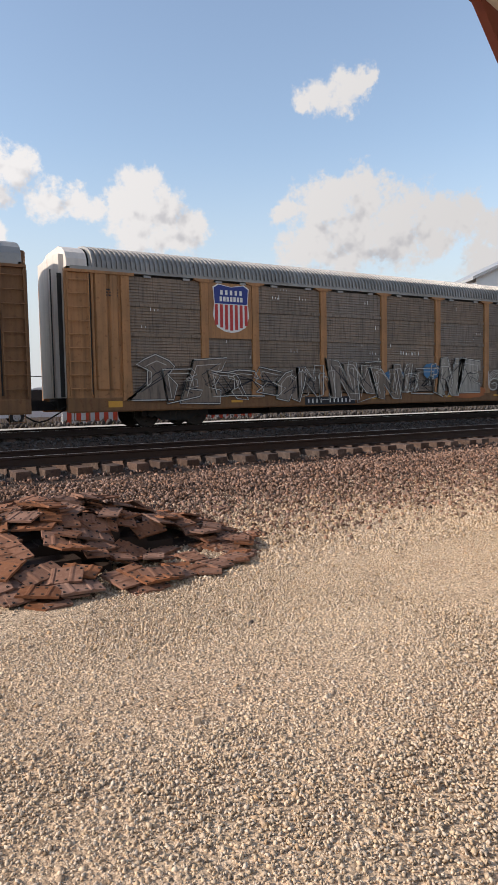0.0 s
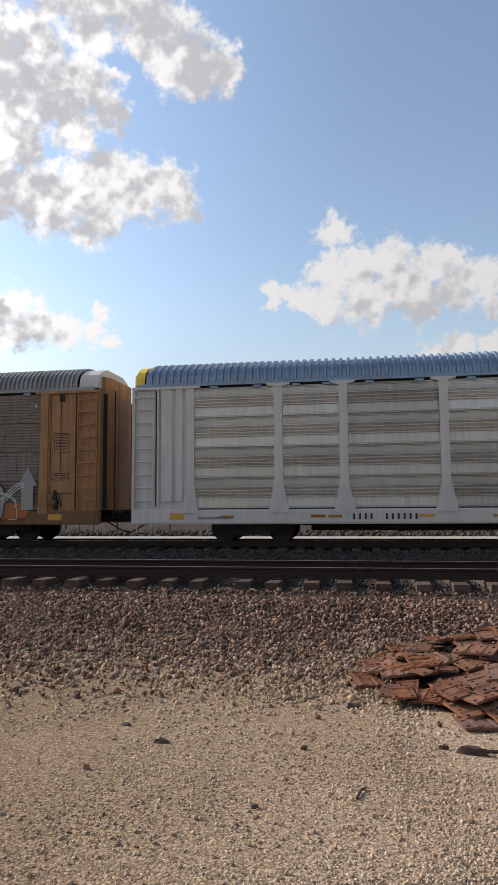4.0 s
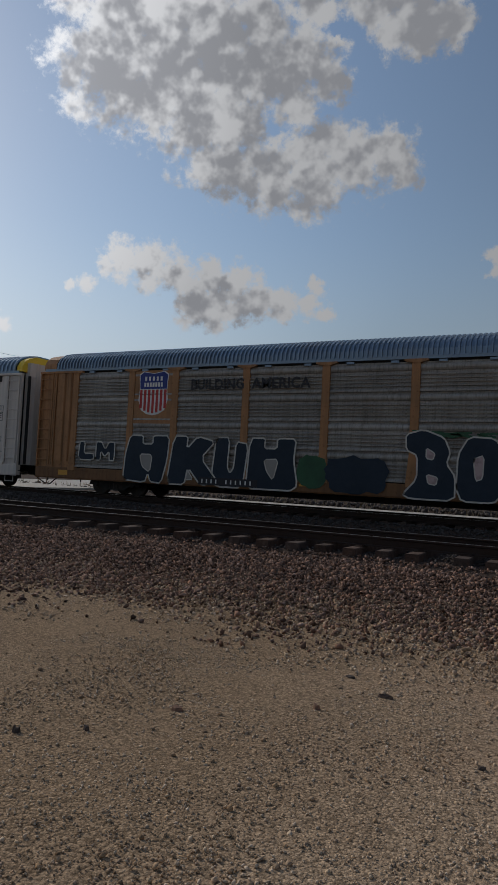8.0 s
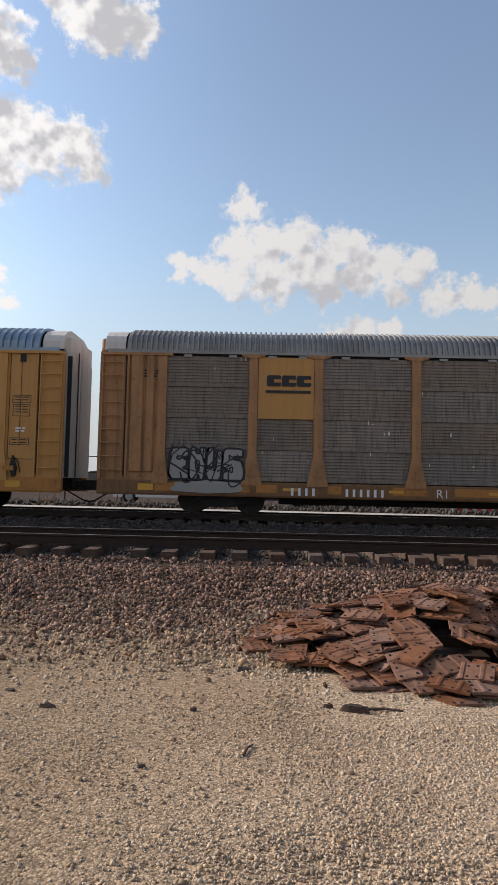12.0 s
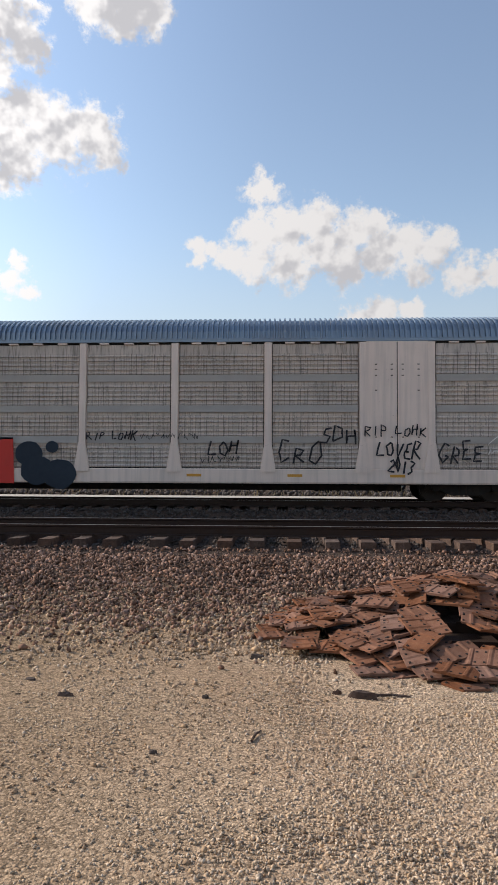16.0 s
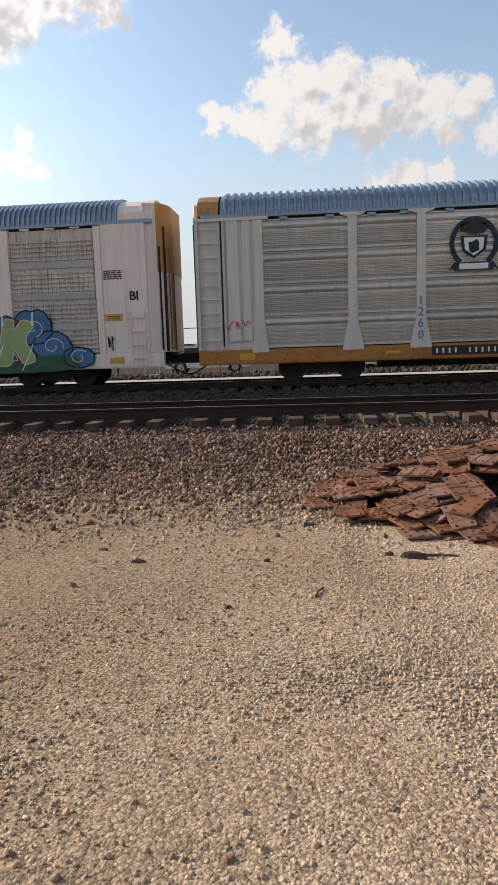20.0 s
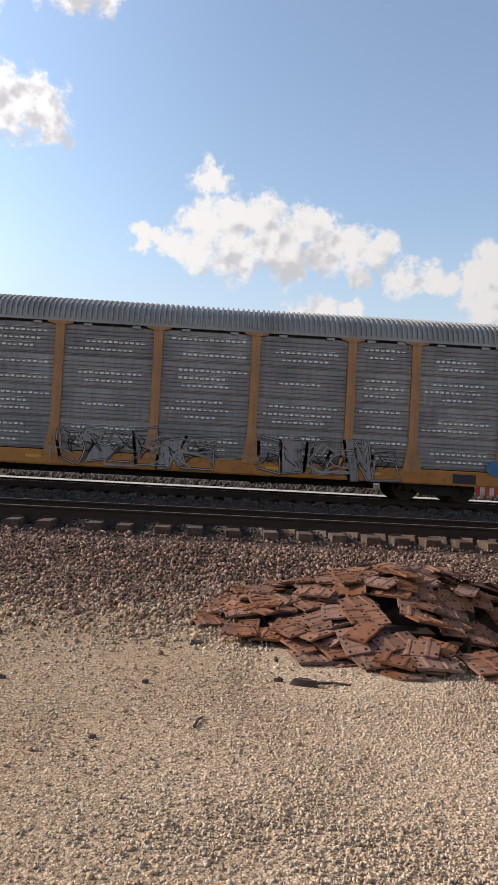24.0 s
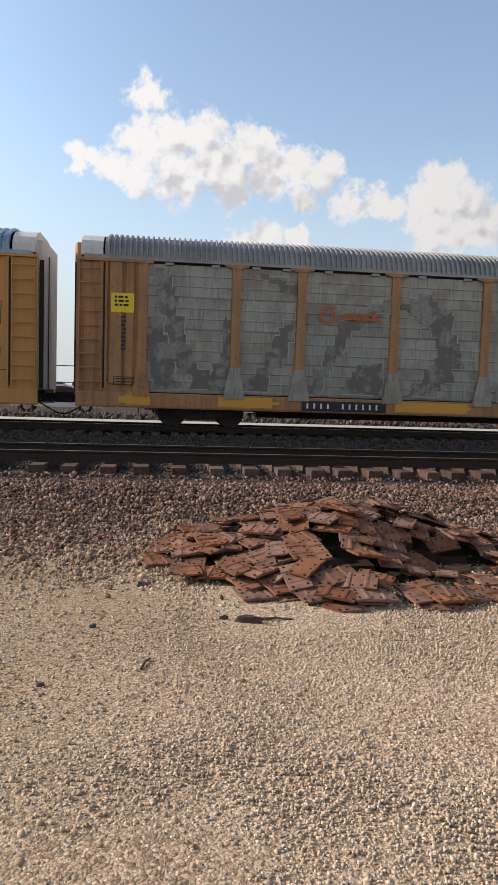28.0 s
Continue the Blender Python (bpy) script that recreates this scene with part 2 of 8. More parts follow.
    both = haze(both.outputs[2], 0.20, 0.6)
    bg = node("ShaderNodeBackground")
    bg.inputs["Strength"].default_value = SKY_STRENGTH
    nt.links.new(both.outputs[2], bg.inputs[0])
    out = node("ShaderNodeOutputWorld")
    nt.links.new(bg.outputs[0], out.inputs[0])


SKY_STRENGTH, SKY_DUST = 0.15, 0.5
CLOUD_RIM, CLOUD_CORE = (3.6, 3.66, 3.78), (2.5, 2.58, 2.8)
CLOUD_BEHIND = [(110.0, 40.0, 9.0), (122.0, 38.0, 8.0), (150.0, 25.0, 9.0), (161.0, 27.0, 8.0), (-95.0, 30.0, 9.0), (-106.0, 28.0, 8.0), (-150.0, 45.0, 10.0), (20.0, 62.0, 9.0), (28.0, 58.0, 7.0), (-70.0, 20.0, 7.0)]
build_sky()

# ---- materials ----
def material(name, base, rough=0.7, metal=0.0, spots=(), bump=0.0, bump_scale=40.0, streak=None, spec=0.4, island=0.0, random_ob=0.0, woven=None):
    """A painted or natural surface. spots: (noise scale, colour, from, to, amount); streak: (colour, amount) of vertical run-off; woven: (colour, amount) of short fine drip marks."""
    m = bpy.data.materials.new(name)
    m.use_nodes = True
    nt = m.node_tree
    b = nt.nodes["Principled BSDF"]
    b.inputs["Roughness"].default_value, b.inputs["Metallic"].default_value = rough, metal
    b.inputs["Specular IOR Level"].default_value = spec
    co = nt.nodes.new("ShaderNodeTexCoord").outputs["Object"]
    if random_ob:   # alike pieces are stained differently
        own = nt.nodes.new("ShaderNodeVectorMath")
        own.operation = "MULTIPLY_ADD"
        nt.links.new(nt.nodes.new("ShaderNodeObjectInfo").outputs["Random"], own.inputs[0])
        own.inputs[1].default_value = (37.0, 91.0, 53.0)
        nt.links.new(co, own.inputs[2])
        co = own.outputs[0]
    rgb = nt.nodes.new("ShaderNodeRGB")
    rgb.outputs[0].default_value = (*base, 1)
    col = rgb.outputs[0]

    def mix(fac, a, c, kind="MIX"):
        n = nt.nodes.new("ShaderNodeMix")
        n.data_type, n.blend_type = "RGBA", kind
        if isinstance(fac, float):
            n.inputs[0].default_value = fac
        else:
            nt.links.new(fac, n.inputs[0])
        nt.links.new(a, n.inputs[6])
        if isinstance(c, tuple):
            n.inputs[7].default_value = (*c, 1)
        else:
            nt.links.new(c, n.inputs[7])
        return n.outputs[2]

    def ramp(fac, lo, hi, top):
        n = nt.nodes.new("ShaderNodeMapRange")
        n.inputs[1].default_value, n.inputs[2].default_value, n.inputs[4].default_value = lo, hi, top
        nt.links.new(fac, n.inputs[0])
        return n.outputs[0]

    def noise_at(scale, detail=6.0, squeeze=None):
        n = nt.nodes.new("ShaderNodeTexNoise")
        n.inputs["Scale"].default_value, n.inputs["Detail"].default_value, n.inputs["Roughness"].default_value = scale, detail, 0.6
        v = co
        if squeeze:
            s = nt.nodes.new("ShaderNodeMapping")
            s.inputs["Scale"].default_value = squeeze
            nt.links.new(co, s.inputs[0])
            v = s.outputs[0]
        nt.links.new(v, n.inputs["Vector"])
        return n.outputs["Fac"]

    for scale, c, lo, hi, amount in spots:
        col = mix(ramp(noise_at(scale), lo, hi, amount), col, c)
    if streak:
        col = mix(ramp(noise_at(1.0, 8.0, (7.0, 7.0, 0.35)), 0.45, 0.75, streak[1]), col, streak[0])
    if woven:
        col = mix(ramp(noise_at(1.0, 4.0, (17.0, 17.0, 1.7)), 0.5, 0.68, woven[1]), col, woven[0])
    for amount, kind in ((island, "island"), (random_ob, "object")):
        if amount:
            if kind == "island":
                r = nt.nodes.new("ShaderNodeNewGeometry").outputs["Random Per Island"]
            else:
                r = nt.nodes.new("ShaderNodeObjectInfo").outputs["Random"]
            hsv = nt.nodes.new("ShaderNodeHueSaturation")
            n = nt.nodes.new("ShaderNodeMapRange")
            n.inputs[3].default_value, n.inputs[4].default_value = 1 - amount, 1 + amount
            nt.links.new(r, n.inputs[0])
            nt.links.new(n.outputs[0], hsv.inputs["Value"])
            wn = nt.nodes.new("ShaderNodeTexWhiteNoise")
            wn.noise_dimensions = "1D"
            nt.links.new(r, wn.inputs["W"])
            n2 = nt.nodes.new("ShaderNodeMapRange")
            n2.inputs[3].default_value, n2.inputs[4].default_value = 0.8, 1.15
            nt.links.new(wn.outputs["Value"], n2.inputs[0])
            nt.links.new(n2.outputs[0], hsv.inputs["Saturation"])
            nt.links.new(col, hsv.inputs["Color"])
            col = hsv.outputs[0]
    nt.links.new(col, b.inputs["Base Color"])
    rg = nt.nodes.new("ShaderNodeMapRange")
    rg.inputs[3].default_value, rg.inputs[4].default_value = max(0.05, rough - 0.15), min(1.0, rough + 0.15)
    nt.links.new(noise_at(9.0), rg.inputs[0])
    nt.links.new(rg.outputs[0], b.inputs["Roughness"])
    if bump:
        n = nt.nodes.new("ShaderNodeBump")
        n.inputs["Strength"].default_value, n.inputs["Distance"].default_value = bump, 0.01
        nt.links.new(noise_at(bump_scale, 8.0), n.inputs["Height"])
        nt.links.new(n.outputs[0], b.inputs["Normal"])
    return m


GRIME, RUST = (0.05, 0.043, 0.038), (0.13, 0.045, 0.018)
M = {}
M["earth"] = material("earth", (0.50, 0.365, 0.25), 0.95, 0, [(0.35, (0.43, 0.285, 0.185), 0.42, 0.62, 0.8), (1.1, (0.60, 0.45, 0.315), 0.5, 0.7, 0.7), (55.0, (0.18, 0.14, 0.10), 0.52, 0.66, 0.6), (140.0, (0.55, 0.48, 0.38), 0.55, 0.7, 0.6)], 1.0, 75.0, spec=0.02)
M["gravel"] = material("gravel", (0.49, 0.375, 0.268), 1.0, 0, [(25.0, (0.42, 0.30, 0.20), 0.5, 0.7, 0.5)], 0.3, 120.0, spec=0.02, island=0.28)
M["pebble"] = material("brown_pebble", (0.36, 0.255, 0.17), 1.0, 0, [(25.0, (0.27, 0.19, 0.13), 0.5, 0.7, 0.5)], 0.3, 120.0, spec=0.03, island=0.4)
M["ballast"] = material("ballast", (0.225, 0.138, 0.101), 0.95, 0, [(18.0, (0.13, 0.084, 0.064), 0.45, 0.7, 0.6)], 0.4, 90.0, spec=0.06, island=0.7)
M["ballast_bed"] = material("ballast_bed", (0.10, 0.08, 0.07), 0.95, 0, [(30.0, (0.05, 0.04, 0.035), 0.45, 0.65, 0.8)], 1.0, 45.0, spec=0.1)
# darker than the shoulder stone, its colour also deepens the shade about the tracks
M["dark_ballast"] = material("dark_ballast", (0.07, 0.06, 0.055), 0.9, 0, [(14.0, (0.07, 0.06, 0.055), 0.45, 0.7, 0.6)], 0.4, 90.0, spec=0.2, island=0.4)
M["pavement"] = material("pavement", (0.20, 0.165, 0.13), 0.95, 0, [(0.5, (0.15, 0.115, 0.09), 0.4, 0.65, 0.7), (3.0, (0.27, 0.225, 0.175), 0.5, 0.7, 0.6), (70.0, (0.10, 0.08, 0.065), 0.5, 0.65, 0.6)], 0.8, 90.0, spec=0.2)
M["concrete"] = material("concrete", (0.42, 0.39, 0.34), 0.9, 0, [(1.2, (0.30, 0.27, 0.235), 0.45, 0.7, 0.6), (40.0, (0.5, 0.47, 0.42), 0.5, 0.7, 0.4)], 0.5, 60.0, spec=0.2)
M["wood_tie"] = material("weathered_timber", (0.08, 0.05, 0.038), 0.9, 0, [(6.0, (0.15, 0.10, 0.075), 0.5, 0.7, 0.8), (30.0, (0.04, 0.03, 0.025), 0.5, 0.65, 0.7)], 0.9, 30.0, spec=0.2, random_ob=0.3)
M["rail"] = material("rusty_rail", (0.034, 0.018, 0.012), 0.75, 0.2, [(4.0, (0.03, 0.02, 0.017), 0.45, 0.7, 0.8)], 0.4, 60.0)
M["rail_top"] = material("worn_rail_head", (0.50, 0.48, 0.46), 0.32, 0.9, [(3.0, (0.3, 0.26, 0.24), 0.5, 0.7, 0.6)])
M["plate"] = material("rusty_plate", (0.21, 0.10, 0.062), 0.85, 0.1, [(7.0, (0.115, 0.05, 0.03), 0.45, 0.68, 0.8), (35.0, (0.25, 0.135, 0.085), 0.52, 0.7, 0.6)], 0.5, 70.0, spec=0.12, random_ob=0.18)
M["hole"] = material("dark_hole", (0.015, 0.01, 0.008), 0.95)
M["black"] = material("sooty_black", (0.018, 0.016, 0.015), 0.7, 0.1, [(5.0, (0.05, 0.035, 0.025), 0.5, 0.7, 0.6)], 0.2, 40.0)
M["wheel"] = material("dark_wheel_steel", (0.03, 0.024, 0.02), 0.6, 0.4, [(8.0, (0.07, 0.04, 0.025), 0.5, 0.7, 0.6)])
M["yellow"] = material("freight_yellow_paint", (0.51, 0.24, 0.062), 0.55, 0, [(1.4, (0.46, 0.215, 0.055), 0.5, 0.75, 0.6), (12.0, RUST, 0.62, 0.78, 0.6)], 0.15, 30.0, ((0.30, 0.16, 0.06), 0.5))
M["old_yellow"] = material("weathered_yellow_paint", (0.41, 0.193, 0.078), 0.65, 0, [(1.2, (0.25, 0.13, 0.055), 0.45, 0.72, 0.7), (9.0, RUST, 0.58, 0.75, 0.8)], 0.2, 30.0, ((0.14, 0.075, 0.035), 0.7))
M["brown_yellow"] = material("sooty_yellow_paint", (0.21, 0.10, 0.04), 0.7, 0, [(1.5, (0.17, 0.08, 0.035), 0.45, 0.7, 0.8), (8.0, RUST, 0.55, 0.72, 0.8)], 0.2, 30.0, ((0.10, 0.05, 0.025), 0.7))
M["orange_sill"] = material("orange_sill_paint", (0.42, 0.17, 0.035), 0.6, 0, [(1.2, (0.28, 0.11, 0.03), 0.45, 0.7, 0.7), (10.0, RUST, 0.55, 0.72, 0.7)], 0.2, 30.0)
M["white"] = material("dirty_white_paint", (0.80, 0.66, 0.57), 0.55, 0, [(0.9, (0.66, 0.55, 0.48), 0.45, 0.75, 0.6), (14.0, (0.30, 0.22, 0.17), 0.64, 0.8, 0.5)], 0.1, 30.0, ((0.48, 0.41, 0.36), 0.55))
M["post_white"] = material("grey_white_paint", (0.62, 0.55, 0.49), 0.5, 0, [(1.1, (0.50, 0.45, 0.405), 0.45, 0.75, 0.6), (14.0, (0.3, 0.22, 0.17), 0.66, 0.8, 0.4)], 0.1, 30.0, ((0.36, 0.34, 0.33), 0.5))
M["zinc"] = material("galvanised_panel", (0.572, 0.513, 0.443), 0.45, 0.4, [(0.8, (0.367, 0.335, 0.297), 0.42, 0.68, 0.8), (6.0, (0.292, 0.259, 0.221), 0.55, 0.75, 0.5)], 0.1, 40.0, ((0.216, 0.189, 0.162), 0.7), random_ob=0.10, woven=((0.14, 0.121, 0.103), 0.5))
M["zinc_worn"] = material("worn_galvanised_panel", (0.37, 0.335, 0.295), 0.5, 0.35, [(0.8, (0.26, 0.235, 0.21), 0.42, 0.68, 0.8), (6.0, (0.2, 0.178, 0.155), 0.55, 0.75, 0.5)], 0.1, 40.0, ((0.16, 0.14, 0.12), 0.7), random_ob=0.10, woven=((0.11, 0.095, 0.08), 0.6))
M["zinc_bright"] = material("bright_galvanised_panel", (0.56, 0.50, 0.43), 0.38, 0.5, [(0.7, (0.46, 0.42, 0.37), 0.42, 0.68, 0.8), (5.0, (0.44, 0.34, 0.20), 0.62, 0.78, 0.5)], 0.1, 40.0, ((0.33, 0.30, 0.26), 0.5), random_ob=0.16, woven=((0.26, 0.23, 0.19), 0.3))
M["zinc_old"] = material("sooty_galvanised_panel", (0.25, 0.184, 0.138), 0.65, 0.15, [(0.8, (0.177, 0.142, 0.114), 0.42, 0.68, 0.8), (6.0, (0.13, 0.104, 0.0826), 0.55, 0.75, 0.5)], 0.1, 40.0, ((0.136, 0.106, 0.085), 0.6), random_ob=0.10, woven=((0.0826, 0.0649, 0.0531), 0.75))
M["zinc_dark"] = material("dark_punched_panel", (0.282, 0.252, 0.24), 0.5, 0.3, [(0.8, (0.162, 0.15, 0.144), 0.42, 0.68, 0.8)], 0.1, 40.0, ((0.132, 0.12, 0.114), 0.5), random_ob=0.10, woven=((0.12, 0.108, 0.106), 0.4))
M["zinc_green"] = material("greenish_bare_panel", (0.336, 0.314, 0.252), 0.7, 0.0, [(1.3, (0.24, 0.204, 0.166), 0.48, 0.6, 0.8), (4.0, (0.348, 0.354, 0.288), 0.5, 0.7, 0.6), (11.0, (0.192, 0.144, 0.114), 0.62, 0.74, 0.6)], 0.1, 40.0, ((0.264, 0.228, 0.192), 0.6), random_ob=0.08, woven=((0.18, 0.156, 0.132), 0.75))
M["screen"] = material("white_screen_panel", (0.60, 0.51, 0.44), 0.6, 0.1, [(0.8, (0.45, 0.40, 0.355), 0.42, 0.68, 0.7)], 0.1, 40.0, ((0.30, 0.26, 0.225), 0.5), random_ob=0.06, woven=((0.16, 0.14, 0.12), 0.7))
M["wire"] = material("grey_wire", (0.16, 0.145, 0.13), 0.7, 0.2)
M["screen_band"] = material("grey_screen_band", (0.40, 0.375, 0.345), 0.6, 0.1, [(1.5, (0.34, 0.31, 0.285), 0.42, 0.68, 0.7)], 0.1, 40.0, random_ob=0.06)
M["ghost"] = material("buffed_grey_stroke", (0.155, 0.13, 0.108), 0.75, 0.0, [(2.2, (0.26, 0.25, 0.205), 0.46, 0.54, 1.0), (9.0, (0.13, 0.105, 0.09), 0.5, 0.7, 0.7)], 0.1, 40.0, ((0.12, 0.10, 0.085), 0.6))
M["spray_pale"] = material("sprayed_bone_white", (0.56, 0.52, 0.46), 0.6, 0, [(2.5, (0.40, 0.36, 0.31), 0.5, 0.66, 0.8)])
M["spray_pink"] = material("sprayed_pale_pink", (0.50, 0.36, 0.34), 0.6, 0, [(3.0, (0.30, 0.22, 0.21), 0.48, 0.6, 0.8)])
# bare zinc with the blue of the reflected sky put into its colour
M["roof_sky_blue"] = material("zinc_roof", (0.22, 0.29, 0.37), 0.38, 0.5, [(0.7, (0.21, 0.24, 0.28), 0.45, 0.7, 0.6), (8.0, (0.27, 0.27, 0.26), 0.6, 0.8, 0.5)], 0.05, 30.0)
M["roof_grey"] = material("dull_zinc_roof", (0.30, 0.285, 0.27), 0.5, 0.4, [(0.7, (0.2, 0.185, 0.17), 0.45, 0.7, 0.7), (8.0, (0.16, 0.14, 0.12), 0.58, 0.8, 0.6)], 0.05, 30.0)
# near-black colour for the shade inside cars and behind holes and gaps
M["inside"] = material("inside_shade", (0.03, 0.028, 0.026), 0.9)
# white of the lettering, also of the daylight painted on slots
M["letter_white"] = material("white_lettering_and_daylight", (0.72, 0.70, 0.66), 0.6, 0, [(9.0, (0.45, 0.42, 0.38), 0.55, 0.75, 0.6)])
M["letter_black"] = material("black_lettering", (0.022, 0.02, 0.024), 0.6, 0, [(9.0, (0.09, 0.08, 0.075), 0.6, 0.8, 0.5)])
M["sticker"] = material("amber_sticker", (0.62, 0.30, 0.04), 0.5, 0, [(9.0, (0.4, 0.2, 0.05), 0.55, 0.75, 0.6)])
M["sign_yellow"] = material("yellow_placard", (0.78, 0.52, 0.03), 0.5, 0, [(9.0, (0.55, 0.36, 0.05), 0.55, 0.75, 0.5)])
M["blue"] = material("shield_blue", (0.02, 0.035, 0.20), 0.5, 0, [(6.0, (0.06, 0.07, 0.2), 0.55, 0.75, 0.5)])
M["red"] = material("shield_red", (0.48, 0.035, 0.03), 0.5, 0, [(6.0, (0.32, 0.05, 0.04), 0.55, 0.75, 0.5)])
M["spray_red"] = material("sprayed_red", (0.58, 0.04, 0.028), 0.6, 0, [(0.8, (0.38, 0.03, 0.022), 0.45, 0.7, 0.7)])
M["spray_navy"] = material("sprayed_navy", (0.012, 0.022, 0.036), 0.7, 0, [(0.9, (0.02, 0.033, 0.052), 0.45, 0.7, 0.7)])
M["spray_blue"] = material("sprayed_blue", (0.05, 0.16, 0.30), 0.6, 0, [(1.1, (0.03, 0.09, 0.2), 0.45, 0.7, 0.8)])
M["spray_green"] = material("sprayed_green", (0.31, 0.37, 0.165), 0.6, 0, [(1.1, (0.19, 0.28, 0.08), 0.45, 0.7, 0.8)])
M["spray_dark_green"] = material("sprayed_dark_green", (0.03, 0.10, 0.045), 0.6, 0, [(1.1, (0.02, 0.06, 0.03), 0.45, 0.7, 0.8)])
M["spray_silver"] = material("sprayed_silver", (0.31, 0.285, 0.26), 0.5, 0.2, [(1.5, (0.27, 0.25, 0.235), 0.45, 0.7, 0.8)])
M["spray_maroon"] = material("sprayed_maroon", (0.20, 0.03, 0.03), 0.6, 0, [(1.1, (0.12, 0.02, 0.02), 0.45, 0.7, 0.8)])
M["spray_orange"] = material("sprayed_orange", (0.40, 0.12, 0.03), 0.6, 0, [(1.1, (0.28, 0.08, 0.03), 0.45, 0.7, 0.8)])
M["steel_pole"] = material("dull_aluminium", (0.42, 0.42, 0.42), 0.5, 0.5, [(5.0, (0.28, 0.27, 0.26), 0.5, 0.7, 0.6)])
M["sign_white"] = material("sign_white", (0.62, 0.62, 0.62), 0.5, 0, [(5.0, (0.45, 0.45, 0.44), 0.5, 0.7, 0.6)])
M["soffit"] = material("beige_soffit_paint", (0.66, 0.61, 0.54), 0.8, 0, [(0.8, (0.58, 0.53, 0.465), 0.45, 0.7, 0.5), (30.0, (0.2, 0.16, 0.12), 0.74, 0.8, 0.7)], 0.1, 30.0)
M["bracket"] = material("red_brown_paint", (0.20, 0.06, 0.042), 0.7, 0, [(2.0, (0.2, 0.055, 0.04), 0.45, 0.7, 0.5)], 0.1, 30.0)
M["pole_wood"] = material("pole_timber", (0.10, 0.075, 0.06), 0.9, 0, [(5.0, (0.06, 0.045, 0.035), 0.45, 0.7, 0.7)], 0.3, 20.0)
M["bark"] = material("grey_bark", (0.14, 0.115, 0.095), 0.9, 0, [(3.0, (0.09, 0.07, 0.06), 0.45, 0.7, 0.6)])
M["straw"] = material("dry_weeds", (0.30, 0.24, 0.14), 0.9, 0, [(3.0, (0.2, 0.15, 0.09), 0.45, 0.7, 0.6)], island=0.4)
M["leaf"] = material("dull_leaves", (0.10, 0.12, 0.045), 0.8, 0, [(3.0, (0.16, 0.14, 0.06), 0.45, 0.7, 0.6)], island=0.4)
M["car_white"] = material("white_car_paint", (0.75, 0.75, 0.75), 0.25, 0)
M["car_dark"] = material("dark_car_paint", (0.03, 0.04, 0.06), 0.25, 0)
M["car_silver"] = material("silver_car_paint", (0.42, 0.44, 0.46), 0.3, 0.4)
M["car_glass"] = material("tinted_glass", (0.02, 0.022, 0.025), 0.08, 0, spec=0.6)
M["rubber"] = material("tyre_rubber", (0.02, 0.02, 0.02), 0.85)
M["barrier_red"] = material("barrier_red", (0.62, 0.07, 0.03), 0.6, 0, [(3.0, (0.5, 0.1, 0.06), 0.5, 0.7, 0.5)])
M["wall_white"] = material("white_metal_wall", (0.72, 0.73, 0.74), 0.6, 0, [(0.3, (0.62, 0.62, 0.62), 0.45, 0.7, 0.5)])


def lamp_glass(name, colour, strength):
    m = material(name, colour, 0.2)
    b = m.node_tree.nodes["Principled BSDF"]
    b.inputs["Emission Color"].default_value = (*colour, 1)
    b.inputs["Emission Strength"].default_value = strength
    return m


M["lamp_red"] = lamp_glass("lit_red_lens", (0.9, 0.05, 0.04), 1.2)
M["lamp_dull"] = material("unlit_red_lens", (0.10, 0.03, 0.03), 0.15)


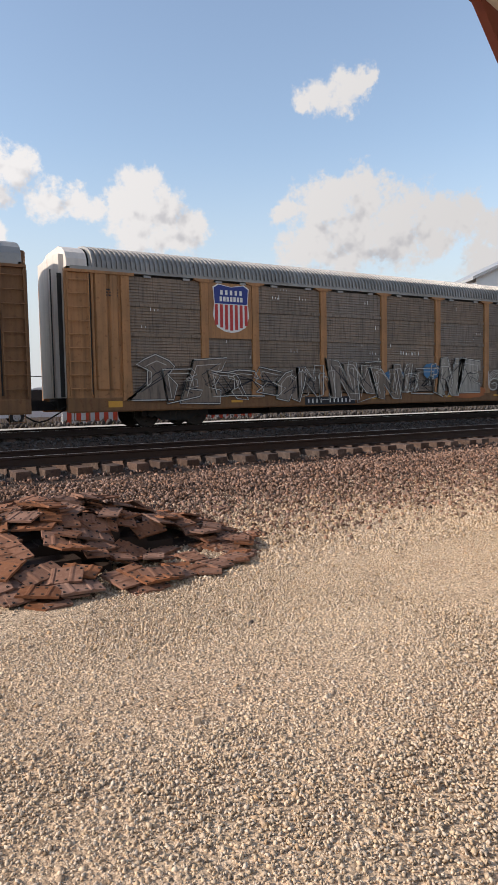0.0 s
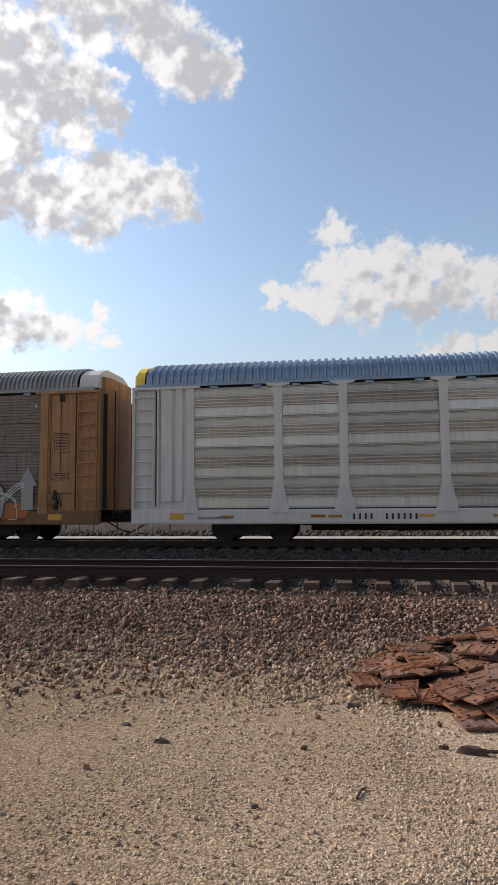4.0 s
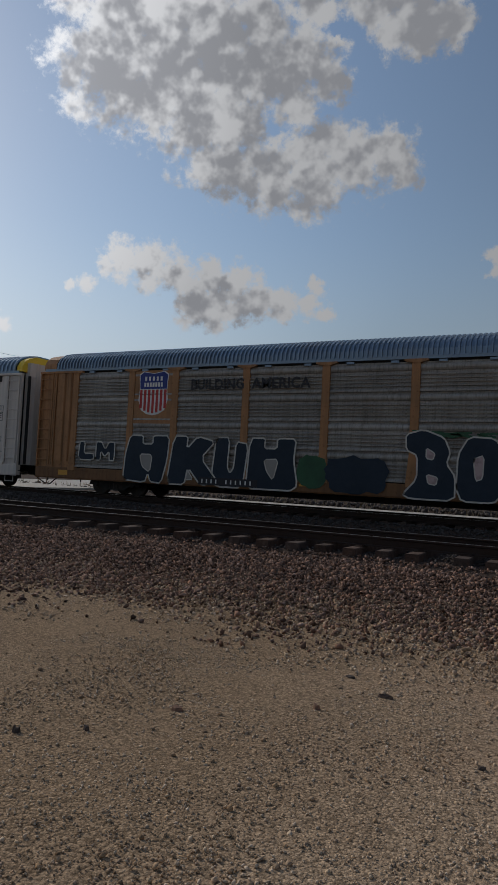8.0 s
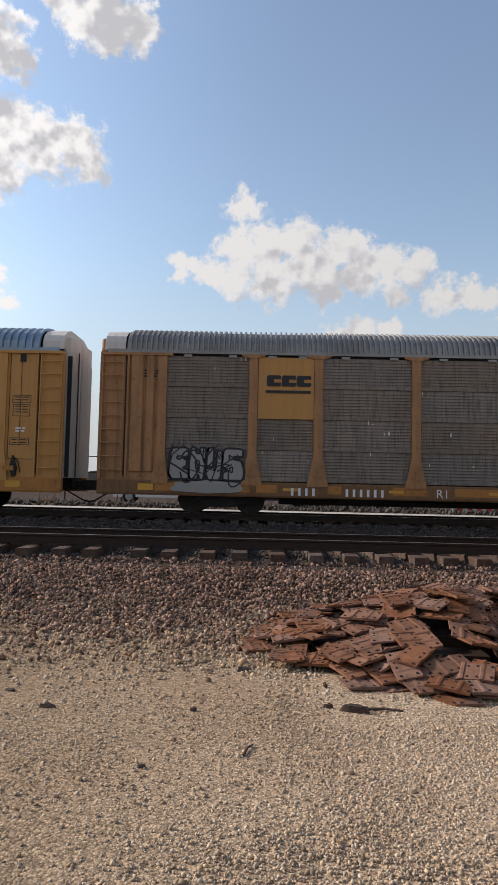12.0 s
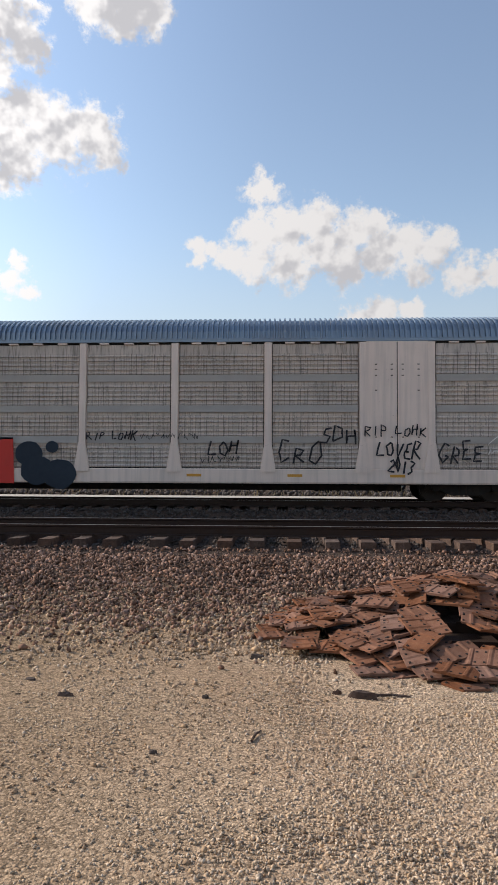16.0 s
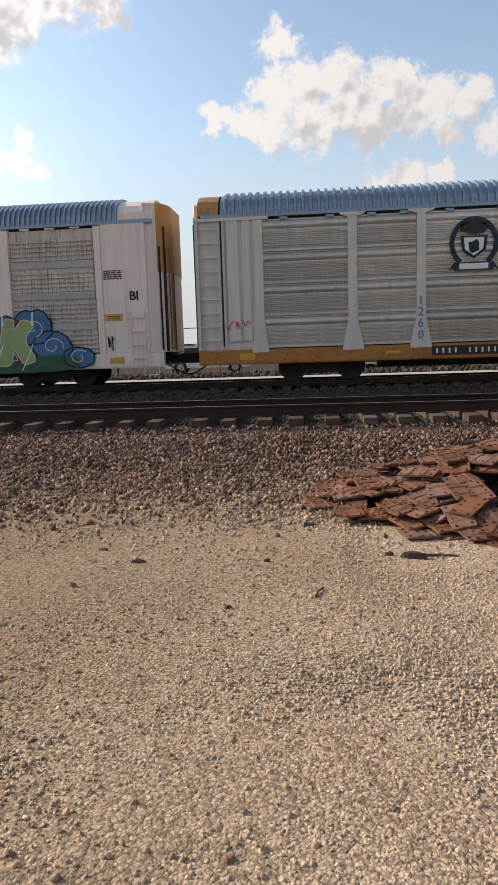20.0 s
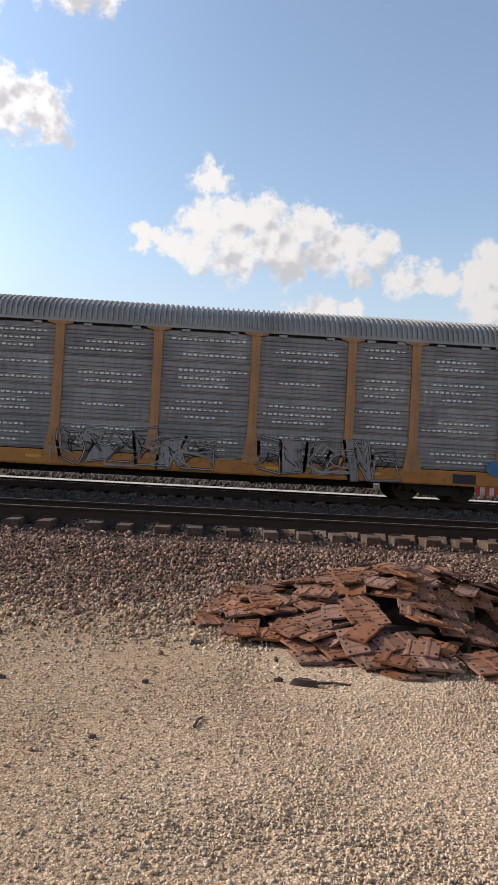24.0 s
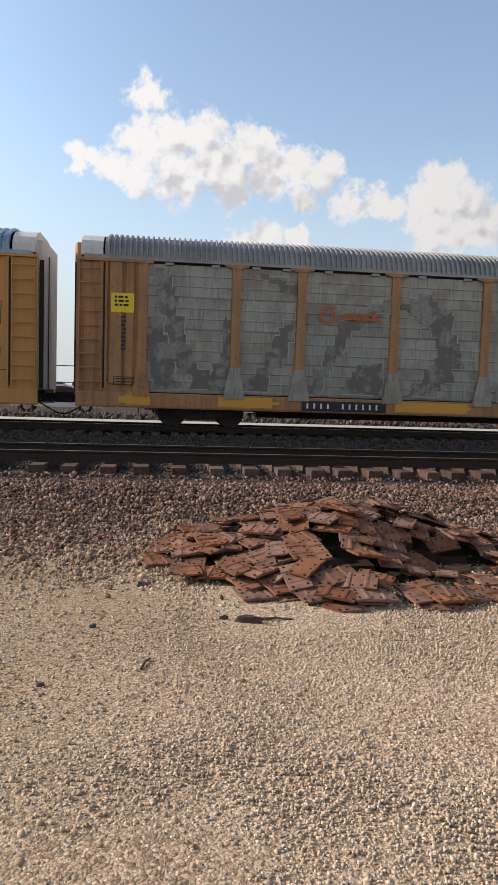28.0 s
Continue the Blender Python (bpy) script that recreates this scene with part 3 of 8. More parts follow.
# ---- mesh helpers ----
class Geo:
    """Collects faces; each solid is added whole."""

    def __init__(self):
        self.v, self.f = [], []

    def add(self, verts, faces):
        o = len(self.v)
        self.v += [tuple(p) for p in verts]
        self.f += [tuple(o + i for i in q) for q in faces]
        return self

    def box(self, x0, x1, y0, y1, z0, z1):
        return self.add([(x, y, z) for x in (x0, x1) for y in (y0, y1) for z in (z0, z1)],
                        [(0, 1, 3, 2), (4, 6, 7, 5), (0, 4, 5, 1), (2, 3, 7, 6), (0, 2, 6, 4), (1, 5, 7, 3)])

    def prism(self, poly, axis, a0, a1):
        """A polygon pushed along an axis. For x it lies in (y, z), for y in (x, z), for z in (x, y)."""
        n = len(poly)

        def put(p, a):
            return {"x": (a, p[0], p[1]), "y": (p[0], a, p[1]), "z": (p[0], p[1], a)}[axis]
        vs = [put(p, a0) for p in poly] + [put(p, a1) for p in poly]
        fs = [tuple(range(n - 1, -1, -1)), tuple(range(n, 2 * n))] + [(i, (i + 1) % n, n + (i + 1) % n, n + i) for i in range(n)]
        return self.add(vs, fs)

    def ring(self, cx, cz, r, axis, a0, a1, n=16):
        return self.prism([(cx + r * math.cos(2 * math.pi * i / n), cz + r * math.sin(2 * math.pi * i / n)) for i in range(n)], axis, a0, a1)

    def tube(self, pts, r, n=6, taper=None):
        pts = [Vector(p) for p in pts]
        rings = []
        for i, p in enumerate(pts):
            d = (pts[min(i + 1, len(pts) - 1)] - pts[max(i - 1, 0)]).normalized()
            u = d.orthogonal().normalized() if abs(d.z) > 0.9 else d.cross(Vector((0, 0, 1))).normalized()
            w = d.cross(u)
            rr = r if taper is None else r + (taper - r) * i / (len(pts) - 1)
            rings.append([p + rr * (math.cos(2 * math.pi * k / n) * u + math.sin(2 * math.pi * k / n) * w) for k in range(n)])
        vs = [q for g in rings for q in g]
        fs = [(i * n + k, i * n + (k + 1) % n, (i + 1) * n + (k + 1) % n, (i + 1) * n + k) for i in range(len(pts) - 1) for k in range(n)]
        fs += [tuple(range(n - 1, -1, -1)), tuple(range((len(pts) - 1) * n, len(pts) * n))]
        return self.add(vs, fs)

    def sheet(self, profile, x0, x1):
        """A thin folded sheet: (y, z) profile pushed along x."""
        n = len(profile)
        return self.add([(x, y, z) for x in (x0, x1) for y, z in profile], [(i, i + 1, n + i + 1, n + i) for i in range(n - 1)])

    def mesh(self, name, mat, smooth=False):
        m = bpy.data.meshes.new(name)
        m.from_pydata(self.v, [], self.f)
        m.materials.append(mat)
        bm = bmesh.new()
        bm.from_mesh(m)
        bmesh.ops.recalc_face_normals(bm, faces=bm.faces)
        bm.to_mesh(m)
        bm.free()
        if smooth:
            m.polygons.foreach_set("use_smooth", [True] * len(m.polygons))
        return m


def thing(name, mesh=None, label="", category="", group="", kind="", at=(0, 0, 0), rot=(0, 0, 0)):
    ob = new(name, mesh)
    ob.matrix_basis = pose(*at, *rot)
    return tagged(ob, label, category, group, kind)


def part(name, geo, mat, parent, label="", at=None, smooth=False):
    """Links a Geo or a ready mesh as one mesh object under a thing or a part."""
    mesh = geo if isinstance(geo, bpy.types.Mesh) else geo.mesh(name, mat, smooth)
    ob = new(name, mesh)
    ob.parent = parent
    if at is not None:
        ob.matrix_basis = at if isinstance(at, Matrix) else pose(*at)
    return tagged(ob, label)


CACHE = {}


def kept(key, make):
    """One mesh for all alike pieces."""
    if key not in CACHE:
        CACHE[key] = make()
    return CACHE[key]


def letters(text, size, mat, depth=0.004, swell=0.0, space=1.0, shear=0.0):
    """Lettering as a mesh in (x, z), facing -y, its left foot at the origin."""
    def make():
        c = bpy.data.curves.new("letters", "FONT")
        c.body, c.size, c.extrude, c.offset, c.space_character, c.shear, c.resolution_u = text, size, depth, swell, space, shear, 3
        ob = bpy.data.objects.new("letters", c)
        scene.collection.objects.link(ob)
        m = bpy.data.meshes.new_from_object(ob.evaluated_get(bpy.context.evaluated_depsgraph_get()))
        bpy.data.objects.remove(ob)
        m.transform(pose(0, 0, 0, 90, 0, 0))
        m.materials.clear()
        m.materials.append(mat)
        return m
    return kept(("letters", text, size, mat.name, swell, space, shear), make)


# ---- ground and tracks ----
RAIL_Z = 0.558                 # top of the rails of both tracks
NEAR_Y, TRAIN_Y = 11.69, 20.85   # near rail of either track
GAUGE = 1.505


def ease(a, b, v):
    t = np.clip((np.asarray(v, float) - a) / (b - a), 0, 1)
    return t * t * (3 - 2 * t)


def ground_z(x, y):
    """Height of the ground: yard, ballast shoulders, both track beds, and the rise to the road crossing."""
    x, y = np.asarray(x, float), np.asarray(y, float)
    z = -0.015 * np.clip(y, 0, 7)
    z = z + 0.25 * ease(7.3, 10.7, y) + 0.10 * ease(10.85, 11.1, y) - 0.17 * ease(14.6, 16.0, y) + 0.2 * ease(18.6, 19.9, y) + 0.06 * ease(23.4, 25.0, y)
    up = ease(-13.0, -20.0, x) * ease(0.0, 5.0, y)
    return z * (1 - up) + up * np.maximum(z, 0.40)


def axis_steps(fine0, fine1, step, far):
    return np.concatenate([[-far, -far / 3, -far / 8, -far / 20, fine0 - 30, fine0 - 8], np.arange(fine0, fine1, step), [fine1 + 8, fine1 + 30, far / 20, far / 8, far / 3, far]])


def build_ground():
    xs, ys = axis_steps(-32, 24, 0.35, 3500), axis_steps(-6, 32, 0.3, 3500)
    gx, gy = np.meshgrid(xs, ys, indexing="ij")
    gz = ground_z(gx, gy)
    near = (np.abs(gx) < 40) & (gy > -8) & (gy < 34)
    rough = np.array([noise.noise(Vector((a * 0.7, b * 0.7, 0))) * 0.012 + noise.noise(Vector((a * 2.3, b * 2.3, 5))) * 0.006 for a, b in zip(gx.ravel(), gy.ravel())]).reshape(gx.shape)
    gz = gz + np.where(near, rough, 0)
    verts = np.stack([gx, gy, gz], -1).reshape(-1, 3)
    ni, nj = gx.shape
    i, j = np.meshgrid(np.arange(ni - 1), np.arange(nj - 1), indexing="ij")
    a = (i * nj + j).ravel()
    faces = np.stack([a, a + nj, a + nj + 1, a + 1], 1)
    m = bpy.data.meshes.new("ground")
    m.from_pydata(verts.tolist(), [], faces.tolist())
    m.polygons.foreach_set("use_smooth", [True] * len(m.polygons))
    m.materials.append(yard_material())
    thing("ground", m, "bare yard of packed earth and pale gravel beside the tracks", "ground", kind="structure")


def yard_material():
    """Packed brown earth on the crossing side, pale crushed stone towards the depot, a bed darkened for the shade
    between ballast stones by the tracks.
    """
    m = M["earth"].copy()
    m.name = "yard"
    nt = m.node_tree
    b = nt.nodes["Principled BSDF"]
    old = b.inputs["Base Color"].links[0].from_socket
    co = nt.nodes.new("ShaderNodeTexCoord").outputs["Object"]
    sep = nt.nodes.new("ShaderNodeSeparateXYZ")
    nt.links.new(co, sep.inputs[0])
    n = nt.nodes.new("ShaderNodeTexNoise")
    n.inputs["Scale"].default_value, n.inputs["Detail"].default_value = 0.5, 6.0
    nt.links.new(co, n.inputs["Vector"])

    def blend(axis, lo, hi, wobble, colour, col, amount=1.0):
        w = nt.nodes.new("ShaderNodeMath")
        w.operation = "MULTIPLY_ADD"
        w.inputs[1].default_value = wobble
        nt.links.new(n.outputs["Fac"], w.inputs[0])
        nt.links.new(sep.outputs[axis], w.inputs[2])
        r = nt.nodes.new("ShaderNodeMapRange")
        r.inputs[1].default_value, r.inputs[2].default_value, r.inputs[4].default_value = lo + wobble / 2, hi + wobble / 2, amount
        nt.links.new(w.outputs[0], r.inputs[0])
        x = nt.nodes.new("ShaderNodeMix")
        x.data_type = "RGBA"
        nt.links.new(r.outputs[0], x.inputs[0])
        nt.links.new(col, x.inputs[6])
        x.inputs[7].default_value = (*colour, 1)
        return x.outputs[2]
    col = blend(0, 1.6, -2.4, 3.0, (0.275, 0.19, 0.117), old, 0.9)
    # ground colour darkened under the ballast, as the shade between its stones
    col = blend(1, 6.9, 9.3, 3.0, (0.085, 0.062, 0.05), col)
    # trodden bare patches lie between the chips
    patch = nt.nodes.new("ShaderNodeTexNoise")
    patch.inputs["Scale"].default_value, patch.inputs["Detail"].default_value, patch.inputs["Roughness"].default_value = 0.8, 8.0, 0.65
    nt.links.new(co, patch.inputs["Vector"])
    bare = nt.nodes.new("ShaderNodeMapRange")
    bare.inputs[1].default_value, bare.inputs[2].default_value, bare.inputs[3].default_value = 0.34, 0.52, 0.8
    nt.links.new(patch.outputs["Fac"], bare.inputs[0])
    # chips of stone bedded in the earth: each has its own tone, the shade of the gaps between is painted in
    heights = None
    for scale, amount, lo in ((62.0, 0.9, 0.32), (130.0, 0.8, 0.45)):
        v = nt.nodes.new("ShaderNodeTexVoronoi")
        v.feature = "F1"
        v.inputs["Scale"].default_value, v.inputs["Randomness"].default_value = scale, 1.0
        nt.links.new(co, v.inputs["Vector"])
        tone = nt.nodes.new("ShaderNodeSeparateColor")
        nt.links.new(v.outputs["Color"], tone.inputs[0])
        own = nt.nodes.new("ShaderNodeMapRange")
        own.inputs[3].default_value, own.inputs[4].default_value = lo + 0.2, 1.8 - lo
        nt.links.new(tone.outputs[0], own.inputs[0])
        gap = nt.nodes.new("ShaderNodeMapRange")
        gap.inputs[1].default_value, gap.inputs[2].default_value, gap.inputs[3].default_value, gap.inputs[4].default_value = 0.36, 0.72, 1.05, 0.78
        nt.links.new(v.outputs["Distance"], gap.inputs[0])
        mul = nt.nodes.new("ShaderNodeMath")
        mul.operation = "MULTIPLY"
        nt.links.new(own.outputs[0], mul.inputs[0])
        nt.links.new(gap.outputs[0], mul.inputs[1])
        grain = nt.nodes.new("ShaderNodeMix")
        grain.data_type, grain.blend_type = "RGBA", "MULTIPLY"
        much = nt.nodes.new("ShaderNodeMath")
        much.operation = "MULTIPLY"
        much.inputs[1].default_value = amount
        nt.links.new(bare.outputs[0], much.inputs[0])
        nt.links.new(much.outputs[0], grain.inputs[0])
        nt.links.new(col, grain.inputs[6])
        nt.links.new(mul.outputs[0], grain.inputs[7])
        col = grain.outputs[2]
        h = nt.nodes.new("ShaderNodeMath")
        h.operation = "MULTIPLY_ADD"
        h.inputs[1].default_value = -1.0 / scale
        nt.links.new(v.outputs["Distance"], h.inputs[0])
        if heights is None:
            h.inputs[2].default_value = 0.0
        else:
            nt.links.new(heights, h.inputs[2])
        heights = h.outputs[0]
    nt.links.new(col, b.inputs["Base Color"])
    bump = nt.nodes.new("ShaderNodeBump")
    bump.inputs["Distance"].default_value = 0.3
    nt.links.new(bare.outputs[0], bump.inputs["Strength"])
    nt.links.new(heights, bump.inputs["Height"])
    nt.links.new(bump.outputs[0], b.inputs["Normal"])
    return m


# a broken stone: two crowns over a five-sided belt
CHIP_V = np.array([(0.15, 0.1, 0.8), (-0.1, -0.1, -0.8)] + [(math.cos(radians(72 * k)), math.sin(radians(72 * k)), 0.12 * (-1) ** k) for k in range(5)])
CHIP_F = np.array([(0, 2 + k, 2 + (k + 1) % 5) for k in range(5)] + [(1, 2 + (k + 1) % 5, 2 + k) for k in range(5)])


def stones(name, xy, size, mat, label, category, sink=0.25, lift=None):
    """Loose broken stones, joined: places (n, 2), radii (n,)."""
    rng = np.random.default_rng(len(xy))
    n = len(xy)
    v = np.repeat(CHIP_V[None], n, 0) * rng.uniform(0.7, 1.3, (n, 7, 1))
    v = v * (size[:, None] * rng.uniform(0.65, 1.25, (n, 3)))[:, None, :] * np.array([1, 1, 0.72])
    q = rng.normal(size=(n, 4))
    q /= np.linalg.norm(q, axis=1)[:, None]
    w, x, y, z = q.T
    r = np.stack([1 - 2 * (y * y + z * z), 2 * (x * y - z * w), 2 * (x * z + y * w), 2 * (x * y + z * w), 1 - 2 * (x * x + z * z), 2 * (y * z - x * w),
                  2 * (x * z - y * w), 2 * (y * z + x * w), 1 - 2 * (x * x + y * y)], 1).reshape(n, 3, 3)
    v = np.einsum("nij,nkj->nki", r, v)
    base = ground_z(xy[:, 0], xy[:, 1]) if lift is None else lift
    v += np.stack([xy[:, 0], xy[:, 1], base + size * (0.55 - sink)], 1)[:, None, :]
    f = (CHIP_F[None] + 7 * np.arange(n)[:, None, None]).reshape(-1, 3)
    m = bpy.data.meshes.new(name)
    m.vertices.add(7 * n)
    m.vertices.foreach_set("co", v.astype(np.float32).ravel())
    m.loops.add(f.size)
    m.loops.foreach_set("vertex_index", f.astype(np.int32).ravel())
    m.polygons.add(len(f))
    m.polygons.foreach_set("loop_start", np.arange(0, f.size, 3, dtype=np.int32))
    m.update(calc_edges=True)
    m.materials.append(mat)
    return thing(name, m, label, category, kind="stuff")


def scatter(rng, n, x0, x1, y0, y1, keep=None):
    p = np.stack([rng.uniform(x0, x1, n), rng.uniform(y0, y1, n)], 1)
    return p if keep is None else p[rng.uniform(size=n) < keep(p[:, 0], p[:, 1])]


def patchy(x, y, scale, seed):
    return np.array([noise.noise(Vector((a * scale, b * scale, seed))) for a, b in zip(x, y)])


def build_stones():
    rng = np.random.default_rng(5)

    def wedge(x, y):   # only what lies before the standpoint
        return (x < 1.2 + 1.45 * y) & (x > -1.2 - 3.0 * y)

    def pale(x, y):    # thick on the depot side, thin on the trodden side
        d = (0.05 + 0.13 * (patchy(x, y, 1.1, 7.0) > 0.05)) + 0.75 * ease(-1.0, 2.0, x + 0.35 * (3.5 - y) + 1.8 * patchy(x, y, 0.6, 3.0))
        return d * wedge(x, y) * (1 - 0.75 * ease(7.0, 9.0, y))

    def mixed(n, big):   # mostly small chips, some of twice their size
        return big * (0.55 + 0.75 * rng.uniform(size=n) ** 2.2)
    p = scatter(rng, 250000, -4.5, 7, 0.7, 5.2, pale)
    stones("gravel", p, mixed(len(p), 0.0105), M["gravel"], "loose pale crushed limestone scattered over packed earth", "gravel", 0.3)
    p = scatter(rng, 26000, -9, 10, 1.2, 8.0, lambda x, y: wedge(x, y) * (0.15 + 0.6 * (patchy(x, y, 1.3, 4.0) > -0.1)) * (0.2 + 0.8 * ease(-3.0, 0.5, x)))
    stones("pebbles", p, mixed(len(p), 0.016), M["pebble"], "brown and pink pebbles strewn among the gravel", "pebbles", 0.3)
    p = scatter(rng, 105000, -6, 14, 5.2, 9.4, pale)
    stones("gravel", p, mixed(len(p), 0.0185), M["gravel"], "pale crushed limestone thinning out towards the ballast", "gravel")
    p = scatter(rng, 90000, -12, 1, 0.8, 6.5, lambda x, y: (0.25 + 0.6 * ease(-.2, .3, patchy(x, y, 0.8, 9.0))) * wedge(x, y))
    stones("grit", p, mixed(len(p), 0.0085), M["pebble"], "brown grit and pebbles on trodden earth", "grit", 0.72)

    def shoulder(x, y):
        return ease(5.5, 9.2, y + 1.1 * patchy(x, y, 0.5, 1.0) + 0.6 * patchy(x, y, 1.7, 2.0) + 0.6 * ease(-2, -9, x)) ** 1.3 * (x < 1.5 + 1.55 * y) * (x > -1.5 - 3.2 * y)
    p = scatter(rng, 120000, -27, 15, 5.4, 11.05, shoulder)
    stones("ballast", p, mixed(len(p), 0.032), M["ballast"], "pinkish grey broken ballast stone on the track shoulder", "ballast", 0.0)
    p = scatter(rng, 30000, -16, 14, 5.6, 9.0, lambda x, y: wedge(x, y) * ease(5.6, 7.2, y + 0.8 * patchy(x, y, 0.7, 6.0)) * (1 - ease(8.0, 9.0, y)))
    stones("rubble", p, mixed(len(p), 0.027), M["pebble"], "broken brown and pale rubble between yard and ballast", "rubble", 0.2)
    p = scatter(rng, 9000, -18, 16, 11.05, 14.6)
    stones("ballast", p, rng.uniform(0.02, 0.04, len(p)), M["dark_ballast"], "dark ballast stone between the sleepers, deepened for shade", "ballast", 0.2)
    p = scatter(rng, 20000, -24, 24, 14.4, 20.5)
    stones("ballast", p, rng.uniform(0.025, 0.06, len(p)), M["dark_ballast"], "dark dusty ballast between the two tracks", "ballast", 0.0)
    p = scatter(rng, 16000, -30, -15, 2.5, 11, lambda x, y: 0.2 + 0.8 * ease(4, 8, y))
    stones("ballast", p, rng.uniform(0.02, 0.045, len(p)), M["ballast"], "ballast stones strewn by the road crossing", "ballast", 0.2)


RAIL_PROFILE = [(-0.07, -0.176), (0.07, -0.176), (0.07, -0.165), (0.012, -0.148), (0.010, -0.045), (0.036, -0.032), (0.036, -0.006), (0.030, 0.0),
                (-0.030, 0.0), (-0.036, -0.006), (-0.036, -0.032), (-0.010, -0.045), (-0.012, -0.148), (-0.07, -0.165)]


def build_track(y_near, sleepers, rusty, label):
    t = thing("railway_track", None, label, "track", "railway tracks", "structure", (0, y_near, RAIL_Z))
    for y in (0.0, GAUGE):
        r = part("rail", kept(("rail", y), lambda: Geo().prism([(a + y, b) for a, b in RAIL_PROFILE], "x", -400, 400).mesh("rail", M["rail"])), None, t, "rust-brown steel rail")
        part("running_surface", kept(("railtop", y), lambda: Geo().box(-400, 400, y - 0.022, y + 0.022, -0.001, 0.0015).mesh("running_surface", M["rail_top"])), None, r, "worn bright rail head")
    rng = random.Random(int(y_near * 10))

    def one(seed):
        g, q = Geo(), random.Random(seed)
        w = 0.115 + q.uniform(-0.008, 0.01)
        g.prism([(-w, -0.375), (w, -0.375), (w, -0.20 + q.uniform(-.006, .003)), (w - 0.012, -0.188), (-w + 0.012, -0.188 + q.uniform(-.006, .002)), (-w, -0.20)], "y", -0.62 + q.uniform(-.04, .04), 2.12)
        return g.mesh("sleeper", M["wood_tie"])
    tie_plate = kept("seat", lambda: Geo().box(-0.09, 0.09, -0.16, 0.16, -0.19, -0.174).box(-0.09, 0.09, -0.1, -0.075, -0.174, -0.160).box(-0.09, 0.09, 0.075, 0.1, -0.174, -0.160).mesh("seat_plate", M["rail"]))
    for x in sleepers:
        s = part("sleeper", kept(("sleeper", rng.randrange(6)), lambda: one(rng.randrange(99))), None, t, at=pose(x, rng.uniform(-.03, .03), rng.uniform(-.008, .004), 0, 0, rng.uniform(-1.2, 1.2)))
        if abs(x) < 16:
            for y in (0.0, GAUGE):
                part("seat_plate", tie_plate, None, s, at=(0, y, 0))
    return t


def sleeper_places():
    xs = [-10.1, -9.37, -8.73, -8.08, -7.4, -6.77, -6.16, -5.58, -4.99, -4.45, -3.9, -3.34, -2.81, -2.04, -1.53, -0.92, -0.39, 0.23, 0.86, 1.43, 1.97, 2.52, 3.01, 3.52, 4.07, 4.53, 4.96,
          5.5, 6.1, 6.67, 7.22, 7.68, 8.39, 8.87, 9.3, 9.81, 10.27, 10.73, 11.24, 11.73, 12.15]
    rng = random.Random(4)
    left, right = [-10.7 - 0.56 * k + rng.uniform(-.05, .05) for k in range(24)], [12.7 + 0.54 * k + rng.uniform(-.05, .05) for k in range(26)]
    return left + xs + right


def build_road():
    g = Geo()
    g.prism([(-21.0, -30), (-21.2, 4.5), (-23.2, 8.5), (-24.0, 11.3), (-24.4, 60), (-40.0, 60), (-38.0, -30)], "z", 0.30, 0.50)
    thing("road", g.mesh("road", M["concrete"]), "dusty worn road running over the level crossing", "road", kind="structure")
    for k, (y0, y1) in enumerate(((NEAR_Y + 0.12, NEAR_Y + GAUGE - 0.12), (NEAR_Y - 0.75, NEAR_Y - 0.09), (NEAR_Y + GAUGE + 0.09, TRAIN_Y - 0.09), (TRAIN_Y + 0.12, TRAIN_Y + GAUGE - 0.12))):
        g = Geo()
        for i in range(6):
            x1 = -24.3 - 2.4 * i
            g.box(x1 - 2.36, x1, y0, y1, 0.44, 0.545)
        thing("crossing_panel", g.mesh("crossing_panel", M["concrete"]), "grey concrete crossing panels set between the rails", "crossing panel", "crossing panels", "structure")
    g = Geo().prism([(-60, 25.2), (60, 24.9), (60, 27.8), (-60, 28.0)], "z", 0.20, 0.392)
    thing("service_road", g.mesh("service_road", M["concrete"]), "pale sunlit concrete strip behind the far track", "road", kind="structure")


build_ground()
build_stones()
build_track(NEAR_Y, sleeper_places(), True, "empty single track of rusty rails on timber sleepers")
build_track(TRAIN_Y, [-30 + 0.56 * k for k in range(100)], False, "track under the train, rusty rails on dark sleepers")
build_road()

